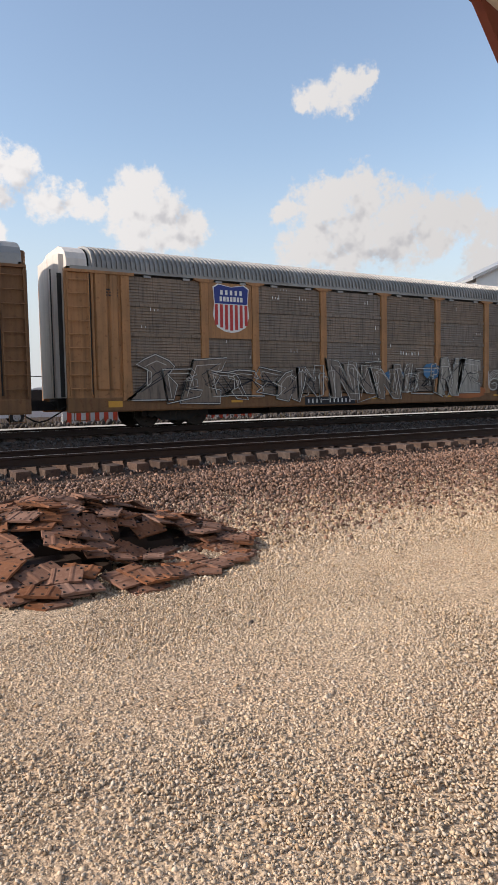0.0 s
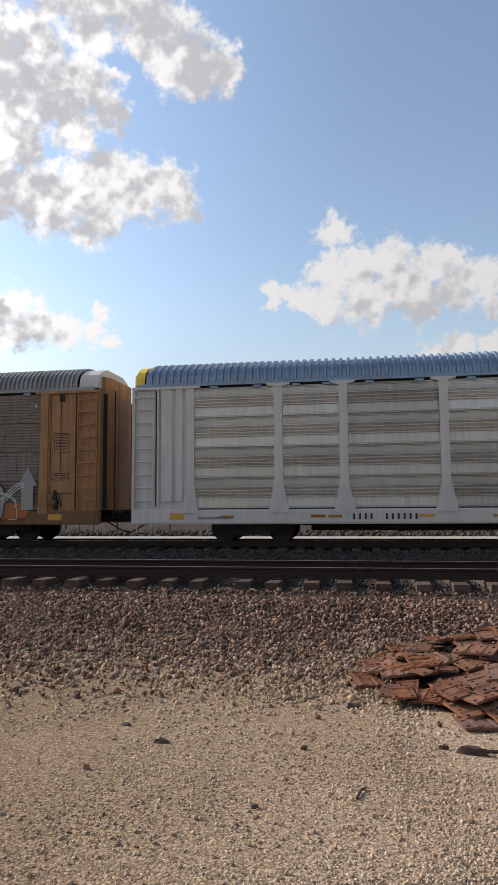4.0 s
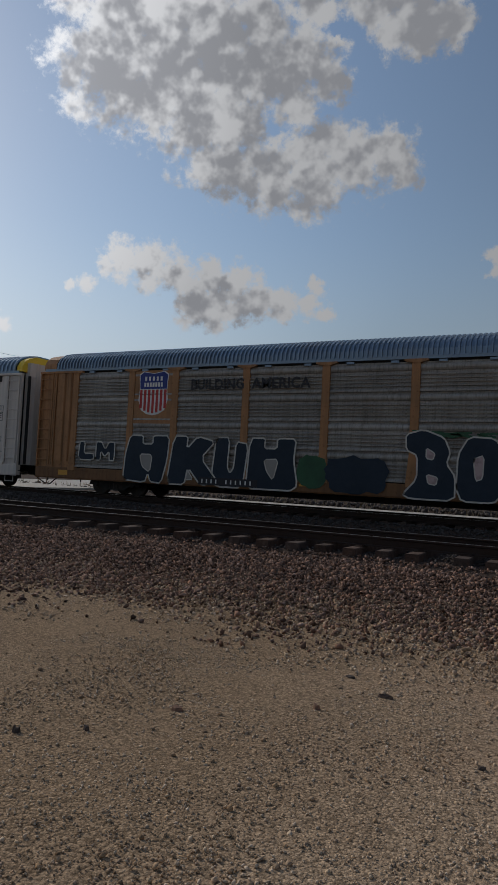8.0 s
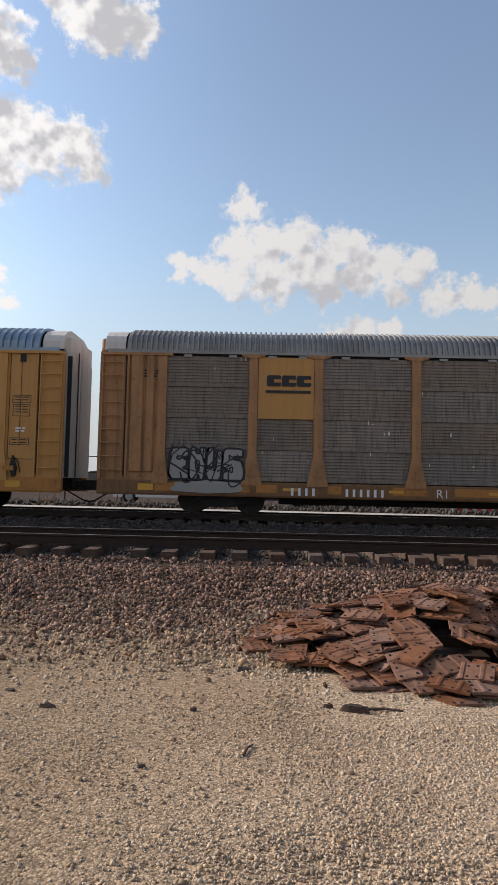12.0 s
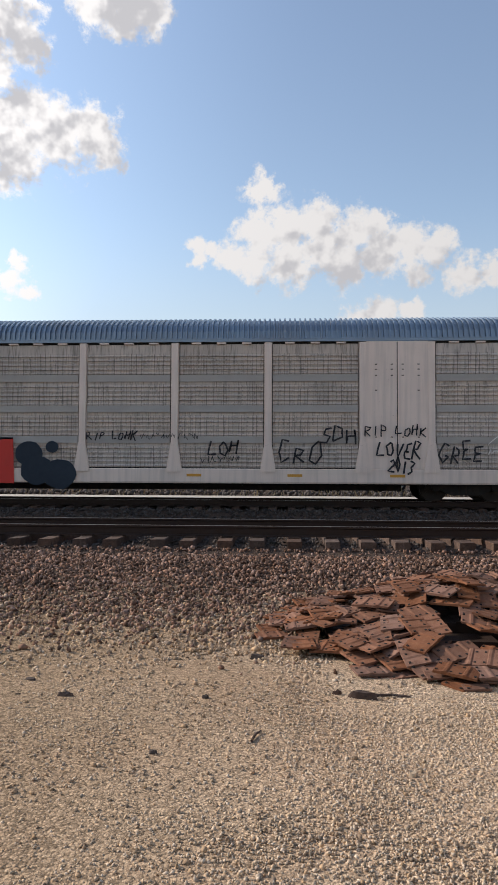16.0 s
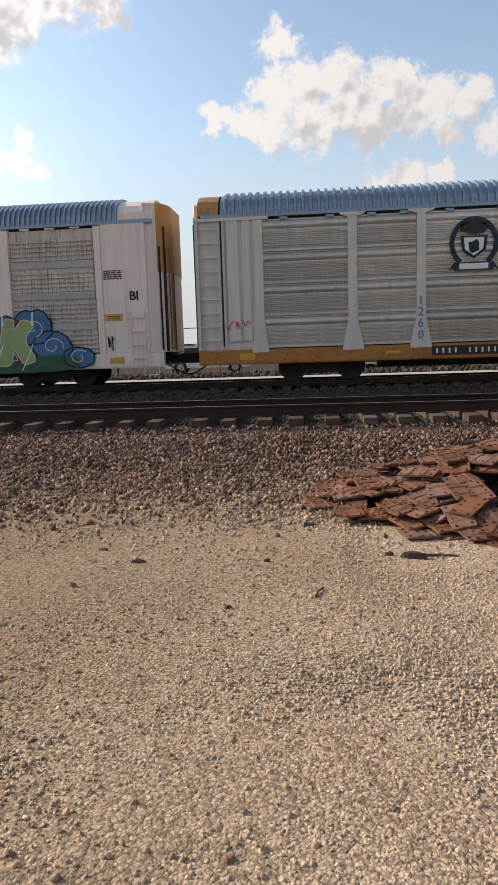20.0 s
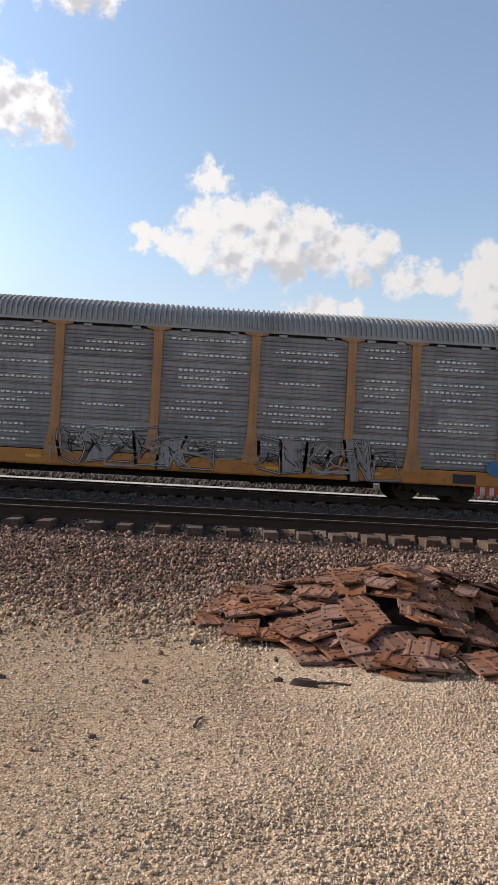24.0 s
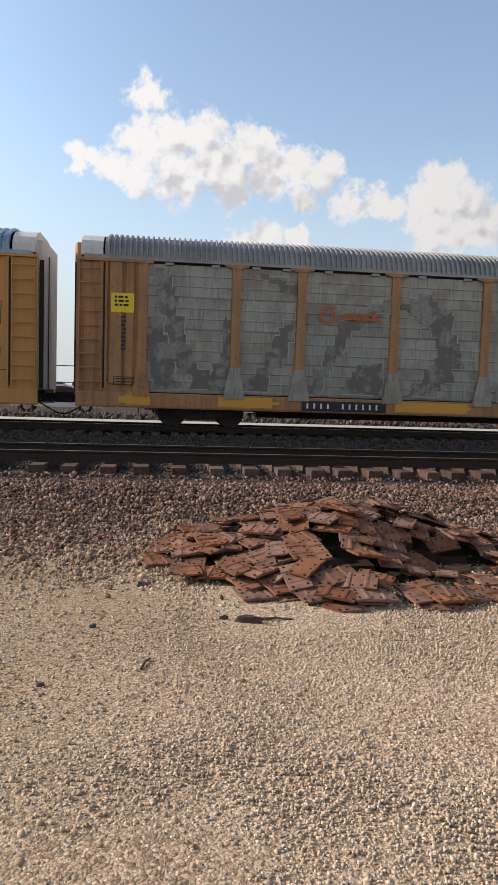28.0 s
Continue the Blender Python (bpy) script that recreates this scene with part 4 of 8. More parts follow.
# ---- pile of tie plates ----
def build_pile():
    def plate(seed):
        q = random.Random(seed)
        w, d, h = 0.168 + q.uniform(-.01, .018), 0.10, 0.011
        g = Geo()
        g.prism([(-w, -h), (w, -h), (w, h * 0.5), (0.10, h), (0.083, h * 1.7), (0.064, h * 1.7), (0.055, h), (-0.055, h), (-0.064, h * 1.7), (-0.083, h * 1.7), (-0.10, h), (-w, h * 0.5)], "y", -d, d)
        return g.mesh("tie_plate", M["plate"])

    def holes():
        g = Geo()
        for x in (-0.145, -0.035, 0.035, 0.145):
            for y in (-0.065, 0.065):
                g.box(x - 0.009, x + 0.009, y - 0.009, y + 0.009, 0.0, 0.0145)
        return g.mesh("spike_hole", M["hole"])
    models = []
    for k in range(5):
        t = thing("tie_plate", plate(k), "rusty steel tie plate lying in a heap beside the track", "tie plate", "heap of tie plates")
        tagged(part("hole_pattern", kept("holes", holes), None, t), "dark square spike holes", kind="stuff")
        models.append(t)
    q = random.Random(11)

    def mound(x, y):   # a low heap with a hollow on its shaded side
        u, v = (x - 1.95) / 1.95, (y - 7.0) / 1.75
        r = math.sqrt(u * u + v * v)
        top = 0.56 * max(0, 1 - r ** 1.35)
        hollow = 0.42 * math.exp(-(((x - 2.75) / 0.62) ** 2 + ((y - 6.2) / 0.45) ** 2))
        return max(0.0, top - hollow)
    n, tries = 0, 0
    while n < 300 and tries < 6000:
        tries += 1
        a, r = q.uniform(0, 2 * math.pi), math.sqrt(q.uniform(0, 1.12))
        x, y = 1.95 + 1.95 * r * math.cos(a), 7.0 + 1.7 * r * math.sin(a)
        if y > 7.9 and q.random() < 0.55:
            continue
        e = 0.06
        gx, gy = (mound(x + e, y) - mound(x - e, y)) / (2 * e), (mound(x, y + e) - mound(x, y - e)) / (2 * e)
        z = float(ground_z(x, y)) + max(0.014, 0.07 * round((mound(x, y) + q.uniform(-.02, .06)) / 0.07)) + q.uniform(0.0, 0.03)
        flat = 1.0 if r < 0.9 else 0.4
        yaw = q.choice((q.gauss(12, 16), q.gauss(75, 22), q.gauss(100, 25), q.uniform(0, 180)))
        m = pose(x, y, z, math.degrees(math.atan(gy)) * 0.5 + q.gauss(0, 7) * flat, -math.degrees(math.atan(gx)) * 0.5 + q.gauss(0, 7) * flat, 0) @ pose(0, 0, 0, 0, 0, yaw)
        if n < 5:
            models[n].matrix_basis = m
        else:
            copy_thing(models[n % 5], m)
        n += 1
    # added filler, coloured dark so that gaps between plates read as shade
    core = Geo()
    for k in range(12):
        for j in range(8):
            x, y = 0.35 + 0.29 * k, 5.9 + 0.3 * j
            h = mound(x, y)
            if h > 0.12:
                core.box(x - 0.15, x + 0.15, y - 0.15, y + 0.15, -0.1, h - 0.26)
    thing("heap_core", core.mesh("heap_core", M["rail"]), "dark filler blocks for the shade between heaped plates", "scrap heap", kind="stuff")
    for x, y, yaw in ((1.06, 5.55, 20), (2.75, 5.7, 70), (3.55, 5.95, 15), (3.8, 6.35, 160), (4.05, 6.75, 10), (0.15, 7.25, 95), (0.45, 8.2, 30), (4.6, 8.3, 20)):
        copy_thing(models[0], pose(x, y, float(ground_z(x, y)) + 0.013, q.uniform(-4, 4), q.uniform(-4, 4), yaw))


def build_debris():
    q = random.Random(3)

    def lump(w, d, h, seed):
        r = random.Random(seed)
        g = Geo()
        pts = [(w * math.cos(a) * r.uniform(.7, 1.1), d * math.sin(a) * r.uniform(.6, 1.1)) for a in [2 * math.pi * k / 9 for k in range(9)]]
        n = len(pts)
        vs = [(x, y, -0.01) for x, y in pts] + [(x * .75, y * .7, h * r.uniform(.6, 1.1)) for x, y in pts]
        g.add(vs, [tuple(range(n, 2 * n))] + [(i, (i + 1) % n, n + (i + 1) % n, n + i) for i in range(n)])
        return g
    # dark clods, bits of tar and wood that lie about the yard
    for name, x, y, w, d, h, mat, label in (
            ("wood_scrap", 0.66, 4.93, 0.13, 0.035, 0.05, "wood_tie", "dark split piece of timber lying on the gravel"), ("wood_scrap", 0.47, 5.02, 0.05, 0.02, 0.03, "wood_tie", "dark chip of timber on the gravel"),
            ("clod", -0.14, 5.91, 0.09, 0.03, 0.05, "ballast_bed", "dark clod of earth on the gravel"), ("clod", -0.47, 4.87, 0.035, 0.02, 0.025, "ballast_bed", "small dark clod on packed earth"),
            ("clod", -1.46, 4.83, 0.075, 0.018, 0.03, "wood_tie", "flat dark chip on packed earth"), ("clod", -1.86, 5.19, 0.06, 0.03, 0.02, "ballast_bed", "dark clod on packed earth"),
            ("stone", -1.8, 4.29, 0.04, 0.025, 0.035, "ballast", "rounded grey stone on packed earth"), ("stone", 0.77, 3.69, 0.03, 0.022, 0.03, "gravel", "rounded pale stone on the gravel"),
            ("clod", -0.65, 3.89, 0.03, 0.02, 0.02, "ballast_bed", "small dark clod on packed earth"), ("stone", -2.55, 3.69, 0.06, 0.04, 0.03, "ballast", "flat grey stone on packed earth"),
            ("stone", 1.56, 2.92, 0.03, 0.025, 0.028, "gravel", "pale stone on the gravel"), ("clod", 2.52, 4.03, 0.02, 0.015, 0.02, "ballast_bed", "small dark clod on the gravel"),
            ("clod", -3.09, 2.81, 0.03, 0.025, 0.035, "ballast_bed", "small dark clod on trodden earth"), ("clod", -2.79, 3.07, 0.025, 0.02, 0.03, "ballast_bed", "small dark clod on trodden earth"),
            ("stone", -0.38, 1.75, 0.025, 0.02, 0.02, "ballast", "reddish stone on the gravel"), ("clod", -1.73, 0.98, 0.025, 0.02, 0.03, "ballast_bed", "dark clod on trodden earth"),
            ("concrete_chip", -9.08, 4.54, 0.16, 0.08, 0.02, "concrete", "pale flat chip of concrete on trodden earth")):
        thing(name, lump(w, d, h, int(x * 100)).mesh(name, M[mat]), label, name.replace("_", " "), "yard litter", at=(x, y, float(ground_z(x, y))), rot=(0, 0, q.uniform(-20, 20)))
    g = Geo().tube([(0, 0, 0.012), (0.14, 0.01, 0.016), (0.27, -0.005, 0.01)], 0.012, 5, 0.007)
    thing("stick", g.mesh("stick", M["wood_tie"]), "thin dry stick beside a piece of timber", "stick", "yard litter", at=(0.72, 4.98, float(ground_z(0.7, 5))))
    g = Geo().tube([(0, 0, 0.01), (0.02, 0.10, 0.014), (0.05, 0.16, 0.01)], 0.009, 5, 0.006)
    thing("twig", g.mesh("twig", M["wood_tie"]), "short dark twig on packed earth", "twig", "yard litter", at=(-0.1, 4.08, float(ground_z(-.1, 4.1))))
    t = thing("bolt", Geo().ring(0, 0, 0.02, "z", -0.02, 0.035, 10).mesh("bolt", M["black"]), "black iron bolt standing up in trodden earth", "bolt", at=(-2.0, 0.88, 0.0))
    part("bolt_head", Geo().ring(0, 0, 0.03, "z", 0.035, 0.05, 6), M["black"], t)


# ---- level crossing ----
def build_signal():
    at = (-19.3, 5.45, float(ground_z(-19.3, 5.45)))
    base_z = at[2]
    yaw = 72.0
    t = thing("crossing_signal", None, "metal railway crossing signal with crossbuck and red lights", "crossing signal", at=at, rot=(0, 0, yaw))
    part("foundation", Geo().box(-0.3, 0.3, -0.3, 0.3, -0.1, 0.28).box(-0.22, 0.22, -0.22, 0.22, 0.28, 0.42), M["concrete"], t, "weathered concrete foundation")
    part("mast", Geo().ring(0, 0, 0.062, "z", 0.42, 5.05, 12), M["steel_pole"], t, smooth=True)
    cb = part("crossbuck", Geo().box(-0.01, 0.01, -0.08, 0.08, 4.0, 4.2), M["steel_pole"], t)
    for s in (1, -1):
        b = part("blade", Geo().box(-0.62, 0.62, -0.012, 0.012, -0.115, 0.115), M["sign_white"], cb, "white crossbuck blade", pose(-0.08, -0.10 - 0.02 * (s > 0), 4.42, 0, s * 45, 0))
    tr = part("track_sign", Geo().box(-0.16, 0.13, -0.10, -0.08, 3.92, 4.12).box(-0.38, 0.22, -0.10, -0.08, 3.68, 3.90), M["sign_white"], t, "small white inverted-T sign")
    arm = part("light_arm", Geo().tube([(-0.95, 0, 3.42), (0.75, 0, 3.30)], 0.03, 8), M["black"], t)
    for name, x, y, z, lit in (("flasher", -0.82, -0.12, 3.12, False), ("flasher", 0.66, -0.12, 3.02, False), ("flasher", 0.0, -0.2, 3.12, True), ("flasher", -0.12, 0.16, 3.0, False)):
        fl = part(name, Geo().ring(x, z, 0.25, "y", y - 0.02, y + 0.02, 24), M["black"], t, "black round target with hood")
        part("lens", Geo().ring(x, z, 0.11, "y", y - 0.04, y - 0.02, 16), M["lamp_red"] if lit else M["lamp_dull"], fl, "lit red lens" if lit else "unlit red lens")
        hood = [(x + 0.14 * math.cos(a), z + 0.14 * math.sin(a)) for a in [math.pi * k / 10 for k in range(11)]]
        hood += [(x + 0.12 * math.cos(a), z + 0.12 * math.sin(a)) for a in [math.pi * k / 10 for k in range(10, -1, -1)]]
        part("hood", Geo().prism(hood, "y", y - 0.28, y - 0.02), M["black"], fl)
        part("lamp_housing", Geo().ring(x, z, 0.13, "y", y + 0.02, y + 0.17, 16), M["black"], fl)
    part("gate_mechanism", Geo().box(-0.32, 0.45, -0.24, 0.20, 1.25, 1.95), M["black"], t, "dark gate mechanism box")
    gate = part("gate_arm", Geo().box(-6.8, -0.3, -0.33, -0.29, 1.52, 1.64), M["sign_white"], t, "lowered white and red gate arm")
    for k in range(6):
        part("stripe", Geo().box(-6.6 + k * 1.05, -6.1 + k * 1.05, -0.337, -0.283, 1.517, 1.643), M["barrier_red"], gate, "red stripe")
    part("counterweight", Geo().box(0.3, 0.75, -0.33, -0.29, 1.35, 1.66), M["black"], t)
    part("bell", Geo().ring(-0.55, 4.55, 0.0, "y", 0, 0.01, 3).tube([(-1.0, -0.1, 4.62), (-0.1, -0.05, 4.52)], 0.02, 6), M["black"], t, "thin dark bracket rod")
    s = thing("marker_post", Geo().tube([(0, 0, 0), (0, 0, 1.35)], 0.025, 8).mesh("marker_post", M["rail"]), "thin rusty marker post in the ballast", "post", at=(-16.4, 5.3, float(ground_z(-16.4, 5.3))))
    part("reflector", Geo().box(-0.06, 0.06, -0.03, -0.02, 1.1, 1.3), M["lamp_dull"], s, "faded red reflector")


# ---- overhead lines and distance ----
def build_lines():
    t = thing("utility_pole", None, "dark timber utility pole with a crossarm behind the train", "utility pole", at=(-57.6, 39.8, 0.3))
    part("pole", Geo().tube([(0, 0, 0), (0.05, 0, 13.6)], 0.17, 8, 0.11), M["pole_wood"], t)
    arm = part("crossarm", Geo().box(-1.1, 1.1, -0.06, 0.06, 12.75, 12.9), M["pole_wood"], t, at=pose(0, 0, 0, 0, 0, 35))
    for x in (-1.0, -0.45, 0.45, 1.0):
        part("insulator", Geo().ring(x, 0, 0.06, "z", 12.9, 13.1, 8), M["steel_pole"], arm)
    for k, (a, b, sag) in enumerate((((-57.4, 39.6, 13.4), (-1.0, -14.0, 11.6), 1.2), ((-57.4, 39.6, 13.1), (-1.4, -14.4, 10.4), 1.2), ((-57.0, 39.2, 9.9), (-6.0, -12.0, 9.4), 1.0), ((-57.4, 39.6, 13.4), (-40.0, 58.0, 11.0), 0.4))):
        a, b = Vector(a), Vector(b)
        pts = [a.lerp(b, i / 24) - Vector((0, 0, sag * 4 * (i / 24) * (1 - i / 24))) for i in range(25)]
        thing("overhead_wire", Geo().tube(pts, 0.014, 5).mesh("overhead_wire", M["black"]), "dark overhead cable sagging from the utility pole", "cable", "overhead cables")
    near = thing("utility_pole", None, "timber utility pole carrying the cables behind the yard", "utility pole", at=(-1.0, -14.2, 0))
    part("pole", Geo().tube([(0, 0, 0), (0, 0, 12.3)], 0.16, 8, 0.11), M["pole_wood"], near)


def bare_tree(name, at, height, seed, label, leaves=0):
    q = random.Random(seed)
    t = thing(name, None, label, "tree", "bare trees", at=at)
    trunk = Geo()

    def grow(g, p, d, length, r, depth):
        pts, a = [p], Vector(p)
        for _ in range(3):
            d = (d + Vector((q.gauss(0, .14), q.gauss(0, .14), q.gauss(0.05, .08)))).normalized()
            a = a + d * length / 3
            pts.append(a.copy())
        g.tube(pts, r, 5 if depth > 2 else 4, r * 0.6)
        if depth:
            for _ in range(q.choice((2, 3, 3))):
                side = Vector((q.gauss(0, 1), q.gauss(0, 1), q.uniform(0.0, .9))).normalized()
                grow(g, pts[q.choice((2, 3))], (d * 0.8 + side * 0.75).normalized(), length * q.uniform(.6, .8), r * 0.58, depth - 1)
    grow(trunk, Vector((0, 0, 0)), Vector((0, 0, 1)), height * 0.34, height * 0.02, 0)
    crown = Geo()
    for _ in range(5):
        side = Vector((q.gauss(0, 1), q.gauss(0, 1), q.uniform(.5, 1.3))).normalized()
        grow(crown, Vector((0, 0, height * q.uniform(.22, .34))), side, height * 0.27, height * 0.010, 4)
    part("trunk", trunk, M["bark"], t)
    part("crown", crown, M["bark"], t, "bare grey-brown twigs")
    return t


def build_distance():
    # bare trees behind the train on the crossing side
    for k, (az, r, h) in enumerate(((80, 120, 12), (77, 128, 11), (74.5, 118, 10), (71, 110, 12.5), (68.8, 116, 11.5), (83, 125, 12))):
        a = radians(az)
        bare_tree("bare_tree", (-math.sin(a) * r, math.cos(a) * r, 0.3), h, 20 + k, "leafless tree far behind the level crossing")
    # scrub and rubble along the far side of the train's track
    rng = np.random.default_rng(8)
    g = Geo()
    q = random.Random(9)
    for _ in range(1500):
        x, y = q.uniform(-45, 45), q.uniform(28.2, 33)
        z, h, a = 0.35, q.uniform(0.12, 0.5), q.uniform(0, 6.28)
        dx, dy, w = q.gauss(0, .12), q.gauss(0, .12), q.uniform(.01, .03)
        g.add([(x - w, y, z), (x + w, y, z), (x + dx, y + dy, z + h)], [(0, 1, 2)])
    thing("dry_weeds", g.mesh("dry_weeds", M["straw"]), "dry straw-coloured weeds along the far side of the track", "weeds", kind="stuff")
    p = scatter(rng, 2500, -40, 40, 28.2, 32.5)
    stones("rubble", p, rng.uniform(0.03, 0.16, len(p)), M["dark_ballast"], "broken rubble and dirt beyond the far track", "rubble", 0.1, lift=np.full(len(p), 0.37))
    # post-and-rail fence and sheds beyond
    f = thing("wire_fence", None, "thin dark wire fence beyond the tracks", "fence", at=(0, 38.0, 0.3))
    for k in range(26):
        part("fence_post", kept("fpost", lambda: Geo().tube([(0, 0, 0), (0, 0, 2.6)], 0.05, 6).mesh("fence_post", M["black"])), None, f, at=(-40 + 3.2 * k, 0, 0))
    for z in (2.5, 1.6):
        part("fence_rail", Geo().tube([(-40, 0, z), (40, 0, z)], 0.025, 5), M["black"], f)
    # orange and white construction barrier
    b = thing("barrier_fence", None, "red and white striped plastic barrier beyond the tracks", "barrier", at=(0, 31.2, 0.38))
    for k in range(46):
        x = 8.6 + 0.22 * k
        part("barrier_stripe", kept(("bar", k % 2), lambda: Geo().box(0, 0.21, -0.02, 0.02, 0.0, 1.05).mesh("barrier_stripe", M["barrier_red"] if k % 2 else M["sign_white"])), None, b, at=(x, 0.02 * math.sin(k), 0))
    for x in (8.6, 11.0, 13.6, 16.2, 18.7):
        part("barrier_post", kept("barpost", lambda: Geo().tube([(0, 0.06, 0), (0, 0.06, 1.15)], 0.03, 6).mesh("barrier_post", M["steel_pole"])), None, b, at=(x, 0, 0))
    shop = thing("white_building", None, "plain white metal building far beyond the tracks", "building", at=(70, 48, 0.3), rot=(0, 0, -25))
    part("wall", Geo().prism([(-14, 0), (14, 0), (14, 12.4), (0, 18.6), (-14, 12.4)], "y", -8, 8), M["wall_white"], shop)
    part("roof", Geo().prism([(-14.6, 12.1), (0, 18.6), (14.6, 12.1), (14.6, 12.4), (0, 18.95), (-14.6, 12.4)], "y", -8.6, 8.6), M["steel_pole"], shop, "pale metal roof")
    far = Geo()
    for k in range(150):
        x = -600 + 8 * k + q.uniform(-3, 3)
        w, h = q.uniform(4, 9), q.uniform(3, 7)
        pts = [(x - w, 0.0), (x - w * .8, h * .6), (x - w * .3, h * q.uniform(.85, 1.1)), (x + w * .2, h * q.uniform(.8, 1.1)), (x + w * .8, h * .55), (x + w, 0.0)]
        far.prism(pts, "y", 300 + q.uniform(-20, 20), 309)
    thing("far_woods", far.mesh("far_woods", M["bark"]), "low brown line of distant leafless woods", "woods", kind="stuff")
    s = thing("shrub", None, "scruffy evergreen shrub behind the track", "shrub", at=(5.2, 36.5, 0.3))
    lf = Geo()
    for _ in range(900):
        u = Vector((q.gauss(0, .55), q.gauss(0, .5), q.uniform(0.1, 2.9)))
        a, w = q.uniform(0, 6.28), q.uniform(.05, .11)
        d, e = Vector((math.cos(a), math.sin(a), q.uniform(-.5, .5))) * w, Vector((-math.sin(a), math.cos(a), q.uniform(-.4, .6))) * w
        lf.add([u, u + d, u + d + e, u + e * 1.2], [(0, 1, 2, 3)])
    part("stem", Geo().tube([(0, 0, 0), (0.1, 0, 1.2), (0, .1, 2.2)], 0.06, 6, 0.02), M["bark"], s)
    part("foliage", lf, M["leaf"], s, "small dull green leaves")


def parked_car(at, yaw, paint, label, van=False):
    t = thing("parked_car", None, label, "car", "parked cars", at=at, rot=(0, 0, yaw))
    h = 1.75 if van else 1.42
    side = [(-2.2, 0.3), (2.2, 0.3), (2.25, 0.7), (1.95, 0.92), (1.2, 0.98), (0.75, h - .08), (0.4, h), (-1.3 if not van else -2.0, h), (-1.95 if not van else -2.2, 1.0), (-2.25, 0.85)]
    part("body", Geo().prism(side, "y", -0.88, 0.88), paint, t)
    glass = [(1.08, 1.0), (0.7, h - .13), (0.4, h - .1), (-1.2, h - .1), (-1.75, 1.02)]
    part("side_window", Geo().prism(glass, "y", -0.89, 0.89), M["car_glass"], t, "dark tinted side windows")
    for x in (-1.4, 1.4):
        for y in (-0.9, 0.72):
            w = part("wheel", Geo().ring(x, 0.33, 0.33, "y", y, y + 0.18, 16), M["rubber"], t)
            part("rim", Geo().ring(x, 0.33, 0.19, "y", y - 0.01 if y < 0 else y + 0.17, y + 0.01 if y < 0 else y + 0.19, 12), M["car_silver"], w)
    for y in (-0.62, 0.62):
        part("headlight", Geo().box(2.16, 2.26, y - .16, y + .16, 0.62, 0.76), M["sign_white"], t)
        part("tail_light", Geo().box(-2.27, -2.2, y - .16, y + .16, 0.7, 0.84), M["barrier_red"], t)


def build_parked():
    for x, y, yaw, paint, label, van in ((3.2, 33.5, 12, "car_white", "white saloon car parked beyond the tracks", False), (4.4, 36.0, 8, "car_silver", "silver car parked beyond the tracks", False),
                                         (8.6, 34.6, 175, "car_white", "white pickup-like van parked beyond the tracks", True), (1.0, 34.2, 6, "car_dark", "dark blue car parked beyond the tracks", False),
                                         (16.5, 35.0, 170, "car_white", "white car parked behind the striped barrier", False), (-5.5, 35.2, 5, "car_white", "white car parked by the far fence", False),
                                         (20.5, 34.0, 4, "car_dark", "dark car parked beyond the barrier", False), (12.0, 35.6, 10, "car_white", "white car half hidden by the striped barrier", True)):
        parked_car((x, y, 0.36), yaw, M[paint], label, van)


# ---- depot roof over the standpoint's side ----
def build_depot():
    z = 5.0
    a, d = Vector((2.7, 3.85, 0)), Vector((0.966, 0.257, 0))
    n = Vector((d.y, -d.x, 0))
    p, q = a + d * 0.2, a + d * 12
    t = thing("depot_roof", None, "beige overhanging depot roof with a red-brown bracket", "roof", kind="structure")
    corner = [(p.x, p.y), (q.x, q.y), ((q + n * 3.4).x, (q + n * 3.4).y), ((p + n * 3.4).x, (p + n * 3.4).y)]
    part("soffit", Geo().prism(corner, "z", z, z + 0.02), M["soffit"], t, "beige painted soffit boards")
    rim = [(p.x, p.y), (q.x, q.y), ((q - n * .014).x, (q - n * .014).y), ((p - n * .014).x, (p - n * .014).y)]
    part("fascia", Geo().prism(rim, "z", z - 0.008, z + 0.016), M["bracket"], t, "narrow brown fascia board")
    b = a + d * 2.55
    inner = b + d * 5.0
    g = Geo()
    w = n * 0.04
    b, inner = b + n * 0.05, inner + n * 0.05
    low = 3.3
    vs = [b - w, inner - w, Vector((inner.x, inner.y, -low)) - w, b + w, inner + w, Vector((inner.x, inner.y, -low)) + w]
    vs = [Vector((v.x, v.y, v.z + z - 0.004)) for v in vs]
    g.add(vs, [(0, 1, 2), (3, 5, 4), (0, 3, 4, 1), (1, 4, 5, 2), (2, 5, 3, 0)])
    part("bracket", g, M["bracket"], t, "red-brown raking timber panel")
    p = b + d * 0.6
    wall = [((p + n * s).x, (p + n * s).y) if e else ((q + n * s).x, (q + n * s).y) for e, s in ((1, 1.16), (0, 1.16), (0, 3.3), (1, 3.3))]
    w = thing("wall_depot", Geo().prism(wall, "z", -0.05, z).mesh("wall_depot", M["soffit"]), "plain beige depot wall under the eaves", "wall", kind="structure")


build_pile()
build_debris()
build_signal()
build_lines()
build_distance()
build_parked()
build_depot()

# ---- the train: covered auto racks ----
HALF, SIDE = 13.72, 1.55          # half length of the side, half width
POSTS = (1.44, 4.33, 7.21, 9.15)  # panel posts to either side of the middle
END_POST, EAVE, SILL0, SILL1 = 11.86, 4.78, 0.53, 0.97


